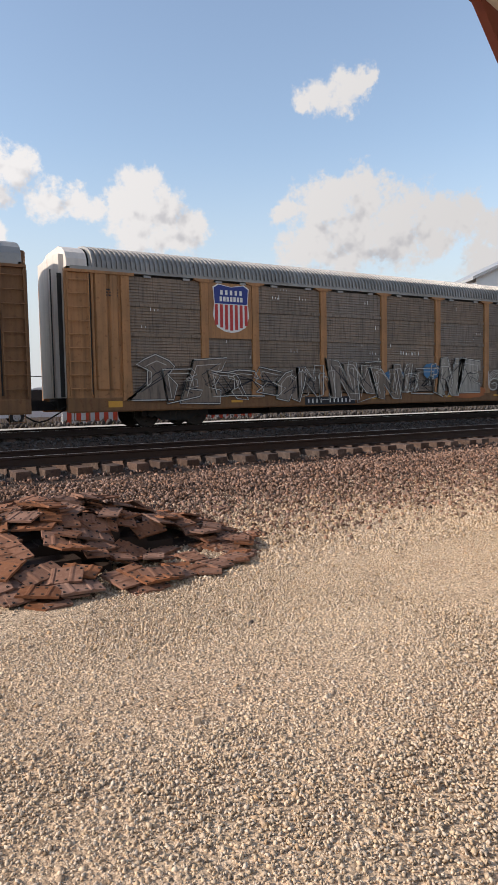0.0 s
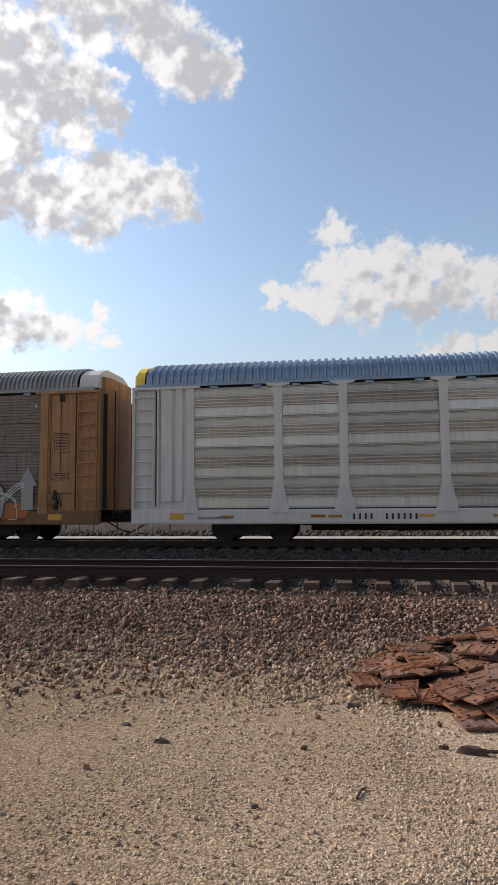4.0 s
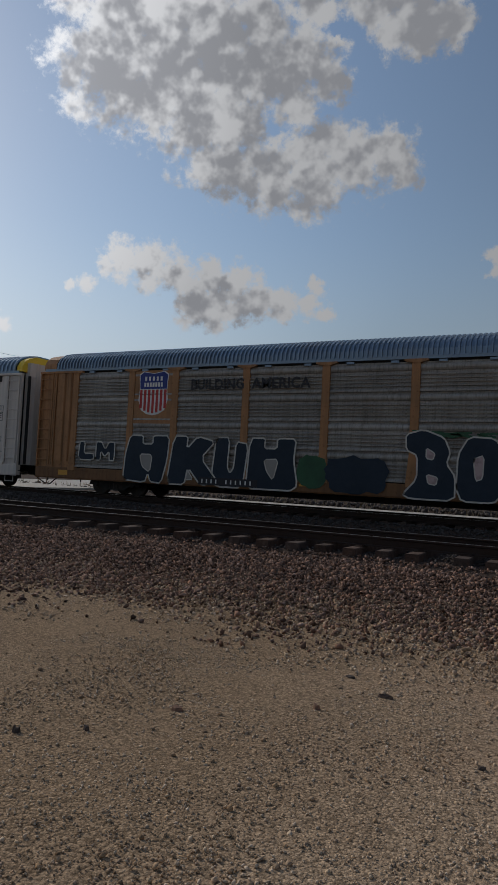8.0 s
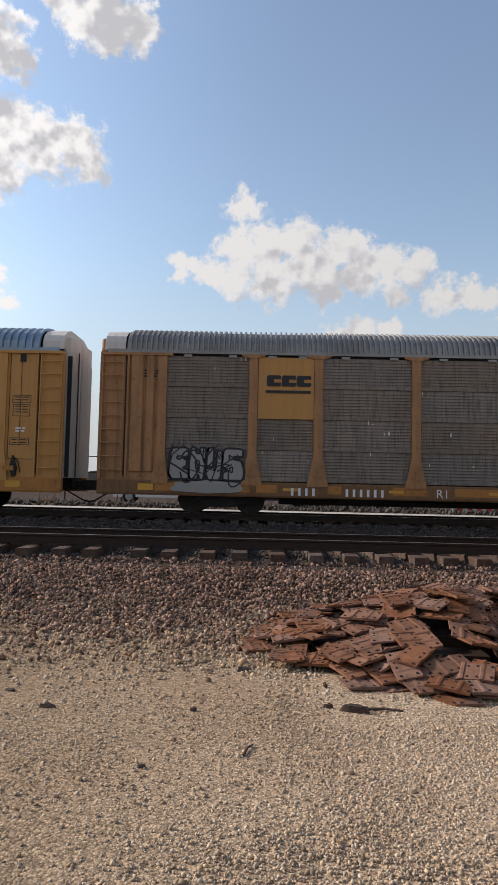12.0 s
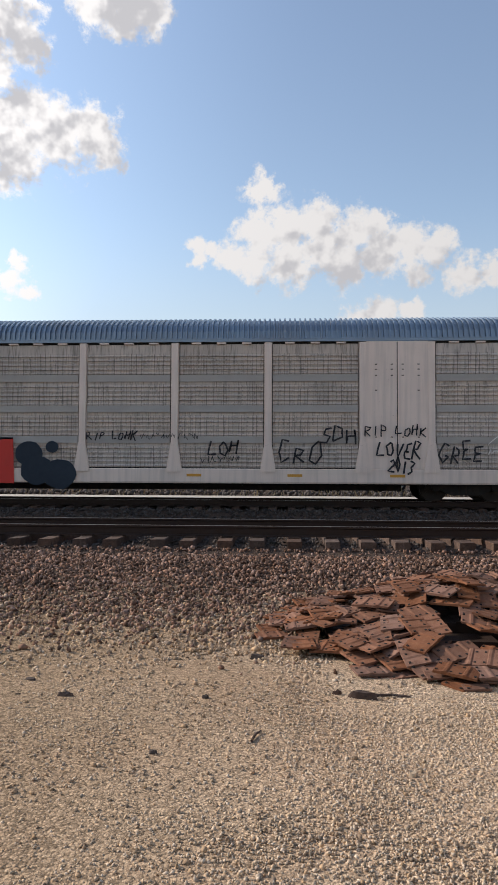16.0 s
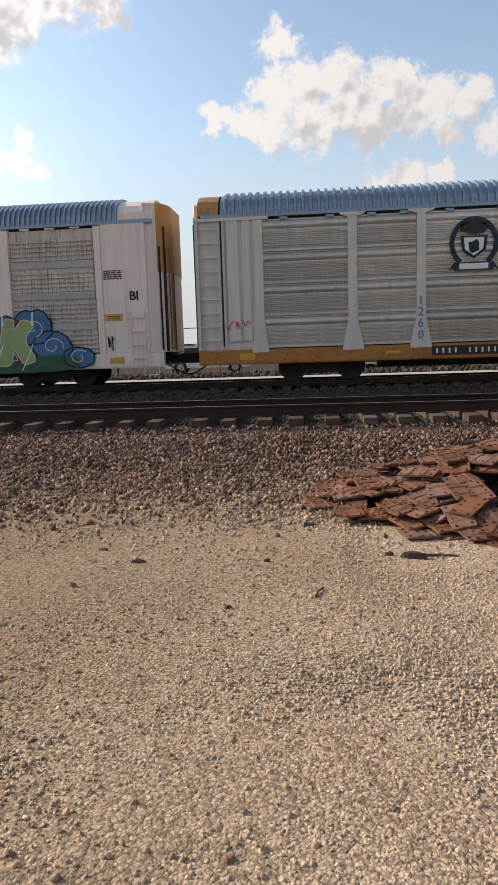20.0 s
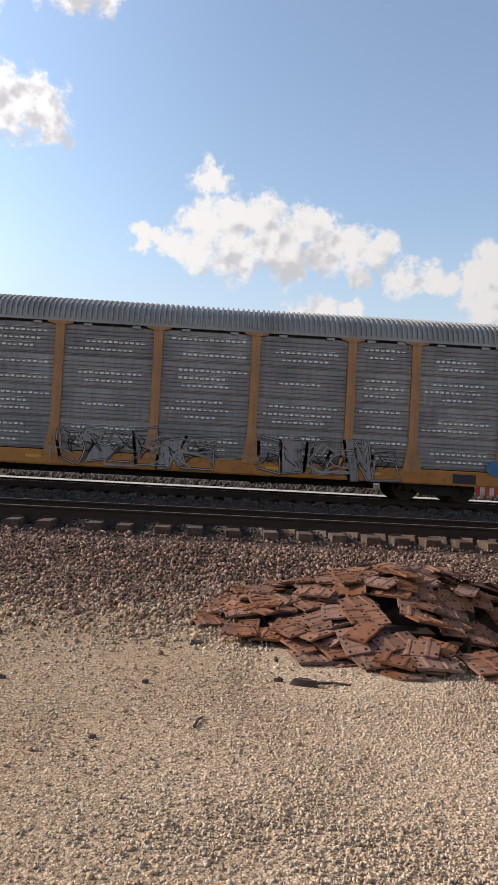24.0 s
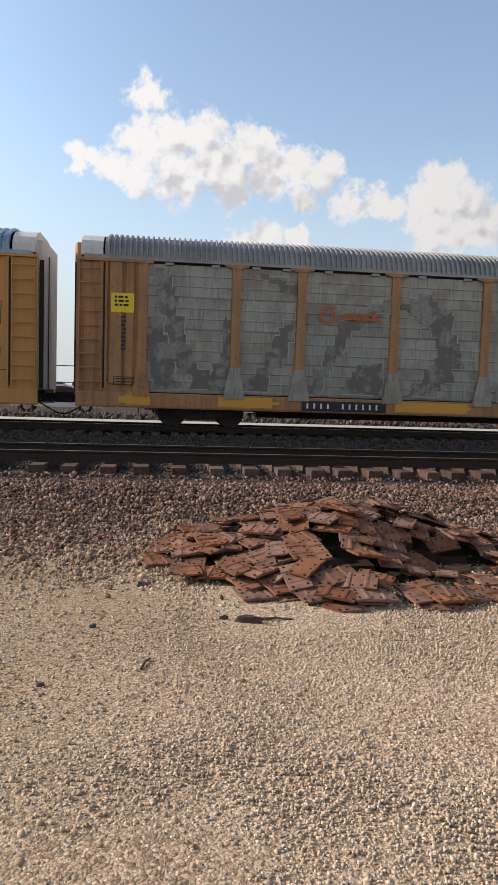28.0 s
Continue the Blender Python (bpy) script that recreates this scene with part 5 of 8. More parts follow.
def post_geo(w=0.13, flare=0.30, cap=0.36, deep=0.0):
    g = Geo()
    g.box(-w, w, -SIDE - 0.035, -SIDE + 0.12, SILL1 - 0.02, EAVE - 0.05)
    g.box(-w - 0.02, -w, -SIDE + 0.05, -SIDE + 0.12, SILL1, EAVE - 0.05)
    g.box(w, w + 0.02, -SIDE + 0.05, -SIDE + 0.12, SILL1, EAVE - 0.05)
    if flare:
        g.prism([(-flare, SILL1 - 0.10), (flare, SILL1 - 0.10), (flare, SILL1 + 0.02), (w + 0.005, SILL1 + 0.78), (-w - 0.005, SILL1 + 0.78), (-flare, SILL1 + 0.02)], "y", -SIDE - 0.055, -SIDE + 0.03)
    if cap:
        g.prism([(-cap, EAVE - 0.02), (-cap, EAVE - 0.07), (-w - 0.03, EAVE - 0.13), (w + 0.03, EAVE - 0.13), (cap, EAVE - 0.07), (cap, EAVE - 0.02)], "y", -SIDE - 0.05, -SIDE + 0.1)
    return g


def rib_to(prof, z, depth, tall):
    """A rib pressed outwards: a sharp under side, a long upper slope that catches the sky."""
    prof += [(0.0, z), (-depth, z + 0.012), (-depth, z + 0.4 * tall), (0.0, z + tall)]


def panel_geo(width, height, style):
    """One pressed side panel, its lower edge at z = 0, with a lap band along its foot."""
    g, prof = Geo(), [(0.0, 0.0)]
    w = width / 2
    if style == "punched_band":       # three ribs between two perforated bands
        prof += [(-0.045, 0.008), (-0.045, 0.03), (-0.012, 0.06)]
        for k in range(4):
            rib_to(prof, 0.315 + 0.10 * k, 0.065, 0.085)
        rib_to(prof, height - 0.075, 0.03, 0.05)
    elif style == "rib":              # bright riveted lap, then five ribs
        prof += [(-0.065, 0.006), (-0.065, 0.05), (-0.008, 0.125)]
        for k in range(4):
            rib_to(prof, 0.155 + 0.115 * k, 0.055, 0.085)
        prof += [(0.0, 0.635), (-0.04, 0.66), (-0.062, 0.72), (-0.062, 0.77), (-0.04, 0.83), (0.0, 0.88)]
    elif style == "mesh":             # shallow close ribs
        prof += [(-0.03, 0.006), (-0.03, 0.10), (0.0, 0.115)]
        for k in range(8):
            rib_to(prof, 0.15 + 0.09 * k, 0.016, 0.06)
    elif style == "slotted":
        prof += [(0.03, 0.004), (0.03, 0.022), (0.0, 0.03)]
        for k in range(7):
            rib_to(prof, 0.06 + 0.115 * k, 0.03, 0.06)
    else:                             # flat sheet with a seam and rivets
        prof += [(0.02, 0.004), (0.02, 0.018), (0.0, 0.024)]
        for k in range(2):
            rib_to(prof, 0.30 + 0.30 * k, 0.018, 0.05)
    prof += [(0.0, height - 0.015), (0.012, height)]
    g.sheet(prof, -w, w)
    g.box(-w, w, 0.035, 0.05, 0.0, height)
    out = 0.072 if style == "rib" else 0.036
    if style in ("rib", "mesh"):
        for x in (-w * .72, 0, w * .72):   # rivets on the lap
            g.box(x - 0.018, x + 0.018, -out, -out + 0.012, 0.035, 0.07)
    if style == "mesh":                    # short brackets where the lap meets the posts
        for a, b in ((-w, -w * .72), (w * .72, w)):
            g.box(a, b, -0.045, -0.028, 0.0, 0.105)
    if style == "flat":
        n = max(3, int(width / 0.42))
        for k in range(n):
            x = -w + width * (k + .5) / n
            for z in (0.06, 0.46, height - 0.07):
                g.box(x - 0.014, x + 0.014, -0.014, 0.0, z, z + 0.03)
    return g


def holes_geo(width, height):
    """The perforations of a banded panel, as flat marks with the shade of holes in their colour: two staggered rows in
    each band, in groups.
    """
    g = Geo()
    n = int(width / 0.068)
    for z0 in (0.105, height - 0.20):
        for r in range(3):
            for k in range(n):
                if k % 9 == 8:
                    continue
                x, z, e = -width / 2 + (k + .5 + .5 * (r % 2)) * width / n, z0 + 0.048 * r, 0.019
                if abs(x) < width / 2 - 0.05:
                    g.add([(x - e, -0.0015, z), (x, -0.0015, z - e), (x + e, -0.0015, z), (x, -0.0015, z + e)], [(0, 1, 2, 3)])
    return g


def slots_geo(width, height, seed):
    """Rows of oblong slots and thin seams as raised white blocks: the daylight beyond is put into their colour."""
    g, q = Geo(), random.Random(seed)
    for z in (0.20, 0.425, 0.655):
        if q.random() < 0.2:
            continue
        a, b = sorted((q.uniform(-.48, -.2) * width, q.uniform(.1, .48) * width))
        x = a
        while x < b:
            g.box(x, x + 0.10, -0.034, -0.028, z, z + q.uniform(0.03, 0.06))
            x += 0.16
        if q.random() < 0.6:
            g.box(a, b, -0.034, -0.028, z + 0.11, z + 0.118)
    return g


def screen_geo(width, height):
    """A meshed screen of close ribs."""
    g = Geo()
    prof = [(0.0, 0.0)]
    for k in range(5):
        rib_to(prof, 0.02 + 0.132 * k, 0.035, 0.07)
    prof += [(0.0, height)]
    g.sheet(prof, -width / 2, width / 2)
    g.box(-width / 2, width / 2, 0.02, 0.035, 0.0, height)
    return g


def wires_geo(width, height):
    g, q = Geo(), random.Random(int(width * 100))
    n = int(width / 0.16)
    for k in range(1, n):
        x = -width / 2 + width * k / n + q.uniform(-.04, .04)
        e = q.choice((0.003, 0.004, 0.006))
        g.box(x - e, x + e, -0.037, -0.034, 0.0, height * q.choice((.7, .7, .55)))
    return g


def roof_geo(x0, x1, pitch=0.225):
    arc = [(-1.53, EAVE + 0.06), (-1.50, EAVE + 0.30), (-1.38, EAVE + 0.50), (-1.12, EAVE + 0.66), (-0.72, EAVE + 0.78), (-0.3, EAVE + 0.84), (0.3, EAVE + 0.84), (0.72, EAVE + 0.78), (1.12, EAVE + 0.66), (1.38, EAVE + 0.50), (1.50, EAVE + 0.30), (1.53, EAVE + 0.06)]
    n = max(1, round((x1 - x0) / pitch))
    step = (x1 - x0) / n
    xs = []
    for k in range(n):
        a = x0 + k * step
        xs += [(a, 0), (a + step * 0.48, 0), (a + step * 0.56, 1), (a + step * 0.88, 1), (a + step * 0.96, 0)]
    g = Geo()
    vs, m = [], len(arc)
    for x, up in xs:
        for y, z in arc:
            s = 1 + 0.085 * up
            vs.append((x, y * (1 + 0.04 * up), EAVE + (z - EAVE) * s))
    g.add(vs, [(i * m + j, i * m + j + 1, (i + 1) * m + j + 1, (i + 1) * m + j) for i in range(len(xs) - 1) for j in range(m - 1)])
    return g


def roof_end_geo(x0, x1):
    arc = [(-1.52, EAVE + 0.06), (-1.49, EAVE + 0.30), (-1.37, EAVE + 0.50), (-1.11, EAVE + 0.66), (-0.71, EAVE + 0.78), (0.71, EAVE + 0.78), (1.11, EAVE + 0.66), (1.37, EAVE + 0.50), (1.49, EAVE + 0.30), (1.52, EAVE + 0.06)]
    g = Geo()
    m = len(arc)
    g.add([(x, y, z) for x in (x0, x1) for y, z in arc], [(j, j + 1, m + j + 1, m + j) for j in range(m - 1)])
    g.add([(x1, y, z) for y, z in arc], [tuple(range(m))])
    return g


def end_door_geo(round_corner):
    if round_corner:
        plan = [(13.25, -1.50), (13.5, -1.44), (13.72, -1.26), (13.86, -1.0), (13.92, -0.7), (13.92, 0.7), (13.86, 1.0), (13.72, 1.26), (13.5, 1.44), (13.25, 1.50)]
    else:
        plan = [(13.55, -1.22), (13.76, -1.18), (13.85, -0.95), (13.85, -0.30), (13.82, -0.27), (13.82, -0.22), (13.85, -0.19), (13.85, 0.95), (13.76, 1.18), (13.55, 1.22)]
    return Geo().prism(plan, "z", 0.98, EAVE + (0.55 if round_corner else 0.46))


def truck(parent, x):
    t = part("truck", kept("bolster", lambda: Geo().box(-0.22, 0.22, -1.0, 1.0, 0.34, 0.62).box(-0.5, 0.5, -0.3, 0.3, 0.5, 0.7).mesh("truck", M["black"])), None, parent, "black two-axle truck", (x, 0, 0))
    for s in (-1, 1):
        side = [(-1.2, 0.36), (-1.14, 0.56), (-0.62, 0.56), (-0.40, 0.72), (0.40, 0.72), (0.62, 0.56), (1.14, 0.56), (1.2, 0.36), (0.75, 0.36), (0.45, 0.20), (-0.45, 0.20), (-0.75, 0.36)]
        part("side_frame", kept(("sideframe", s), lambda: Geo().prism(side, "y", s * 1.06 - 0.07, s * 1.06 + 0.07).ring(-0.88, 0.44, 0.13, "y", s * 1.06 - 0.1, s * 1.06 + 0.1, 10).ring(0.88, 0.44, 0.13, "y", s * 1.06 - 0.1, s * 1.06 + 0.1, 10).mesh("side_frame", M["black"])), None, t)
        for k in range(3):
            part("spring", kept(("spring", s, k), lambda: Geo().ring(-0.2 + 0.2 * k, s * 1.06, 0.08, "z", 0.24, 0.5, 8).mesh("spring", M["wheel"])), None, t)
    for ax in (-0.88, 0.88):
        def wheelset():
            g = Geo().ring(0, 0, 0.07, "y", -0.75, 0.75, 8)
            for s in (-1, 1):
                a, b = sorted((s * 0.70, s * 0.82))
                g.ring(0, 0, 0.42, "y", a, b, 28)
                a, b = sorted((s * 0.67, s * 0.70))
                g.ring(0, 0, 0.447, "y", a, b, 28)
                a, b = sorted((s * 0.82, s * 0.845))
                g.ring(0, 0, 0.13, "y", a, b, 12)
                for k in range(6):
                    h = 2 * math.pi * k / 6
                    g.ring(0.25 * math.cos(h), 0.25 * math.sin(h), 0.035, "y", a, b, 6)
            return g.mesh("wheelset", M["wheel"])
        w = part("wheelset", kept("wheelset", wheelset), None, t, at=(ax, 0, 0.42))
        WHEELS.append((w, ax))
    return t


WHEELS, CARS = [], []


def bars(n, size, gap, group=0):
    """Plain upright bars in place of numbers."""
    g, x = Geo(), 0.0
    for k in range(n):
        if group and k == group:
            x += 1.6 * size
        g.box(x + size * .10, x + size * 0.44, -0.004, 0.004, 0, size)
        x += size * 0.62 + gap
    return g


def small_print(parent, x, z, w, rows, mat, size=0.045):
    g, q = Geo(), random.Random(int((x + 50) * 100 + z * 7))
    for r in range(rows):
        a = 0.0
        while a < w:
            b = min(w, a + q.uniform(0.05, 0.22))
            g.box(x + a, x + b, -0.004, 0.004, z - r * size * 1.9, z - r * size * 1.9 + size)
            a = b + 0.04
    return tagged(part("stencil", g, mat, parent, "small illegible stencilled lines", (0, -SIDE - 0.03, 0)), "small illegible stencilled lines", kind="stuff")


def shield(parent, x0, x1, z1, z0, y):
    """A striped shield badge, unlettered."""
    cx, w, h = (x0 + x1) / 2, (x1 - x0) / 2, z1 - z0
    out = [(-1, .93), (-.72, 1.0), (0, .95), (.72, 1.0), (1, .93), (.93, .6), (1, .35), (.8, .12), (.4, .03), (0, 0), (-.4, .03), (-.8, .12), (-1, .35), (-.93, .6)]
    s = part("shield", Geo().prism([(cx + w * a * 1.06, z0 - .02 * h + h * 1.04 * b) for a, b in out], "y", y - 0.006, y), M["letter_white"], parent, "shield badge with blue top and red and white stripes")
    part("shield_top", Geo().prism([(cx - w, z0 + .93 * h), (cx - .95 * w, z0 + .60 * h), (cx + .95 * w, z0 + .60 * h), (cx + w, z0 + .93 * h), (cx + .72 * w, z0 + h), (cx, z0 + .955 * h), (cx - .72 * w, z0 + h)], "y", y - 0.011, y - 0.006), M["blue"], s, "blue field")
    for r, n in ((.84, 5), (.70, 7)):
        g = Geo()
        for k in range(n):
            c = cx + w * 1.4 * ((k + .5) / n - .5)
            g.box(c - w * .07, c + w * .07, y - 0.016, y - 0.011, z0 + (r - .05) * h, z0 + (r + .05) * h)
        part("emblem_bar", g, M["letter_white"], s, "plain white blocks")
    for k in range(-3, 4):
        top, bot = z0 + .585 * h, z0 + h * (.03 + .02 * abs(k) ** 1.6)
        c = cx + w * k * 0.29
        part("shield_stripe", Geo().box(c - w * .085, c + w * .085, y - 0.011, y - 0.006, bot, top), M["red"], s, "red stripe")


def brand_blocks(parent, x, z, size, n, mat, name="emblem", slant=0.0, bold=0.22):
    """Heavy unlettered blocks standing for a painted company mark."""
    for k in range(n):
        a, h, t = x + k * size * 1.06, size * .78, size * bold

        def lean(u, v):
            return (a + u * size + slant * v * h, z + v * h)
        b = min(.42, .5 - bold * .62)
        body = [lean(*p) for p in ((.08, 0), (.92, 0), (1, .12), (1, .5 - b / 2), (.5, .5 - b / 2), (.5, .5 + b / 2), (1, .5 + b / 2), (1, .88), (.92, 1), (.08, 1), (0, .88), (0, .12))]
        part(name, Geo().prism(body, "y", -SIDE - 0.034, -SIDE - 0.026), mat, parent, "bold company mark shown as plain notched blocks")


def crossed_mark(parent, x, z, w):
    """The crossed red and black strokes with a row of slanted blocks."""
    g = Geo().prism([(x, z + .36), (x + .10, z + .42), (x + .82, z + .06), (x + .72, z)], "y", -SIDE - 0.036, -SIDE - 0.028)
    part("emblem", g, M["red"], parent, "red stroke of a crossed emblem")
    g = Geo().prism([(x, z + .06), (x + .12, z), (x + .82, z + .36), (x + .70, z + .42)], "y", -SIDE - 0.041, -SIDE - 0.036)
    part("emblem", g, M["letter_black"], parent, "black stroke of a crossed emblem")
    g = Geo()
    for k in range(9):
        a = x + .95 + k * (w - .95) / 9
        b = (w - .95) / 9 * .78
        g.prism([(a, z + .16), (a + b, z + .16), (a + b + .06, z + .34), (a + .06, z + .34)], "y", -SIDE - 0.034, -SIDE - 0.028)
    g.box(x + .85, x + w, -SIDE - 0.034, -SIDE - 0.028, z + .06, z + .10)
    part("emblem_bar", g, M["letter_black"], parent, "row of slanted dark blocks")


def ribbon(g, pts, w, y):
    """A sprayed line of width w through points (x, z)."""
    p = [Vector((a, b)) for a, b in pts]
    left, right = [], []
    for i in range(len(p)):
        d = (p[min(i + 1, len(p) - 1)] - p[max(i - 1, 0)])
        d = d.normalized() if d.length > 1e-6 else Vector((1, 0))
        n = Vector((-d.y, d.x)) * w / 2
        left.append(p[i] + n)
        right.append(p[i] - n)
    n = len(p)
    vs = [(a.x, y, a.y) for a in left] + [(a.x, y, a.y) for a in right]
    g.add(vs, [(i, i + 1, n + i + 1, n + i) for i in range(n - 1)])


def blob(x0, x1, z0, z1, seed, n=26, rough=0.08, square=3.0):
    """A rounded, uneven outline."""
    q = random.Random(seed)
    out = []
    for k in range(n):
        a = 2 * math.pi * k / n
        c, s = math.cos(a), math.sin(a)
        r = (abs(c) ** square + abs(s) ** square) ** (-1 / square) * (1 + q.uniform(-rough, rough))
        out.append(((x0 + x1) / 2 + (x1 - x0) / 2 * c * r, (z0 + z1) / 2 + (z1 - z0) / 2 * s * r))
    return out


def paint(parent, outline, mat, y, label="sprayed paint"):
    return part("graffiti", Geo().prism(outline, "y", y, y + 0.004), mat, parent, label)


def outline_of(parent, pts, mat, w, y, label):
    g = Geo()
    ribbon(g, pts + [pts[0], pts[1]], w, y)
    return part("graffiti", g, mat, parent, label)


def wild(parent, x0, x1, z0, z1, n, mat, seed, y=-SIDE - 0.062, w=0.045, label="tangled sprayed lettering strokes"):
    """Tangled wild-style strokes: loops and arrows inside a strip."""
    q, g = random.Random(seed), Geo()
    for _ in range(n):
        cx, cz = q.uniform(x0, x1), q.uniform(z0 + .15, z1 - .15)
        rx, rz = q.uniform(.2, .6), q.uniform(.18, .5) * (z1 - z0) / 1.3
        kind = q.random()
        if kind < .55:
            a0, span, k = q.uniform(0, 6.28), q.uniform(2.2, 5.6), q.uniform(.4, 1.0)
            pts = [(cx + rx * math.cos(a0 + span * i / 18) + .25 * k * rx * math.cos(2.3 * span * i / 18), cz + rz * math.sin(a0 + span * i / 18)) for i in range(19)]
        else:
            x, z, pts = cx - rx, cz + q.uniform(-rz, rz), []
            for i in range(q.randint(4, 7)):
                pts.append((x, z))
                x += q.uniform(.1, .5) * (1 if q.random() < .75 else -.6)
                z = cz + q.uniform(-rz, rz)
        pts = [(min(max(a, x0), x1), min(max(b, z0), z1)) for a, b in pts]
        ribbon(g, pts, w * q.uniform(.6, 1.3), y - 0.0015 * q.random())
    return tagged(part("graffiti", g, mat, parent), label, kind="stuff")


def tag_line(parent, x0, x1, z, size, seed, mat, y=-SIDE - 0.06):
    """A hand-sprayed scrawl too loose to read."""
    q, g = random.Random(seed), Geo()
    x = x0
    while x < x1 - size * .4:
        pts = [(x + size * .1 * i + q.uniform(-.1, .1) * size, z + size * q.uniform(0, 1)) for i in range(6)]
        ribbon(g, pts, size * .09, y)
        x += size * q.uniform(.6, .85)
    return tagged(part("graffiti", g, mat, parent), "loose sprayed scrawl", kind="stuff")


# heavy sprayed letters, each in a unit box: outline and openings
BLOCK = {
    "A": ([(0, .04), (.03, .6), (.13, 1), (.42, 1), (.42, .82), (.64, .82), (.64, 1), (1, 1), (.97, .5), (.86, 0), (.62, .02), (.56, .2), (.5, 0)], [[(.36, .6), (.64, .6), (.6, .22), (.42, .34)]]),
    "K": ([(0, 0), (.12, 1), (.42, 1), (.40, .74), (.62, 1), (.98, .90), (.70, .56), (1.06, .10), (.72, 0), (.44, .36), (.38, 0)], [[(.40, .10), (.44, .30), (.56, .12)]]),
    "U": ([(.10, 1), (0, .22), (.14, 0), (.88, 0), (1, .88), (.66, .92), (.62, .40), (.52, .28), (.44, .42), (.48, 1)], []),
    "H": ([(0, 0), (.06, 1), (.38, 1), (.36, .80), (.62, .80), (.62, 1), (1, 1), (.96, .6), (1.05, .1), (.92, 0), (.66, 0)], [[(.36, .58), (.66, .60), (.56, .18), (.42, .36)]]),
    "B": ([(-.22, .06), (.10, .30), (.10, .66), (-.16, .74), (-.18, .98), (.22, 1.06), (.70, .94), (.84, .72), (.76, .55), (.96, .36), (.96, 0), (-.05, 0)], [[(.30, .78), (.50, .70), (.46, .60), (.30, .62)], [(.32, .38), (.58, .34), (.54, .22), (.36, .24)]]),
    "O": ([(.02, .20), (.04, .72), (.26, 1), (.80, .98), (.98, .74), (.96, .14), (.80, 0), (.14, 0)], [[(.36, .66), (.58, .72), (.56, .36), (.42, .32)]]),
    "S": ([(-.04, .42), (.02, .90), (.16, 1), (.98, .98), (.98, .74), (.52, .74), (.52, .66), (.98, .60), (1.08, .3), (1.04, 0), (.02, 0), (.0, .22), (.30, .34)], [[(.30, .80), (.46, .72), (.70, .74), (.46, .64), (.32, .64)], [(.34, .40), (.50, .42), (.48, .24), (.36, .26)]]),
    "L": ([(0, 0), (.06, 1), (.42, 1), (.38, .34), (1, .36), (1, 0)], []),
    "M": ([(0, 0), (.02, 1), (.30, 1), (.5, .6), (.70, 1), (1, 1), (1, 0), (.74, 0), (.72, .5), (.5, .2), (.28, .5), (.26, 0)], []),
    "N": ([(0, 0), (.02, 1), (.34, 1), (.64, .5), (.68, 1), (1, 1), (.98, 0), (.66, 0), (.34, .5), (.32, 0)], []),
    "D": ([(0, 0), (.03, .96), (.7, 1), (.97, .8), (.98, .2), (.8, 0)], [[(.62, .78), (.84, .7), (.86, .34), (.66, .2), (.74, .5)]]),
    "R": ([(0, 0), (.02, .9), (.3, 1), (.85, .98), (.98, .75), (.84, .52), (1, .06), (.7, 0), (.52, .34), (.42, 0)], [[(.40, .72), (.56, .74), (.54, .58), (.42, .56)]]),
    "E": ([(0, .02), (.04, .98), (.96, 1), (.98, .74), (.66, .68), (.9, .60), (.88, .42), (.66, .36), (1, .30), (1.02, .02)], [[(.40, .72), (.66, .74), (.62, .64), (.42, .62)]]),
    "T": ([(.34, 0), (.40, .66), (.02, .62), (-.06, .94), (1.06, 1), (1.02, .70), (.68, .68), (.60, .02)], []),
    "Z": ([(0, .1), (.45, .52), (.02, .62), (.22, 1), (.98, .92), (.62, .52), (1.05, .36), (.8, .02)], []),
}
# loose one-line handwriting
HAND = {"R": [(0, 0), (.1, 1), (.6, .85), (.5, .55), (.1, .5), (.7, 0)], "I": [(.3, 0), (.35, 1)], "P": [(.1, -.1), (.15, 1), (.65, .8), (.55, .5), (.1, .45)], "L": [(.1, 1), (0, .05), (.7, .12)],
        "O": [(.4, 1), (.05, .7), (.1, .15), (.5, 0), (.75, .4), (.6, .9), (.35, 1)], "H": [(.1, 1), (.1, 0), (.12, .5), (.7, .55), (.65, 1.05), (.7, -.05)], "K": [(.1, 1), (.1, 0), (.1, .45), (.7, .95), (.2, .5), (.8, -.1)],
        "T": [(-.1, .9), (.8, 1), (.4, .95), (.3, 0)], "S": [(.7, .95), (.2, .9), (.15, .6), (.65, .45), (.55, .05), (0, .1)], "C": [(.7, .85), (.2, .95), (.0, .4), (.25, 0), (.7, .15)],
        "E": [(.7, .95), (.1, .9), (.1, .5), (.55, .5), (.1, .45), (.05, .05), (.75, .0)], "V": [(0, 1), (.35, 0), (.75, 1)], "D": [(.1, 0), (.1, 1), (.6, .8), (.7, .3), (.1, 0)], "G": [(.7, .85), (.2, .95), (0, .35), (.35, 0), (.7, .3), (.4, .35)],
        "2": [(.05, .8), (.4, 1), (.6, .7), (.0, .05), (.7, .05)], "0": [(.3, 1), (.0, .5), (.3, 0), (.6, .5), (.3, 1)], "1": [(.2, .8), (.35, 1), (.35, 0)], "3": [(.1, .95), (.6, .8), (.25, .55), (.6, .25), (.05, .0)]}


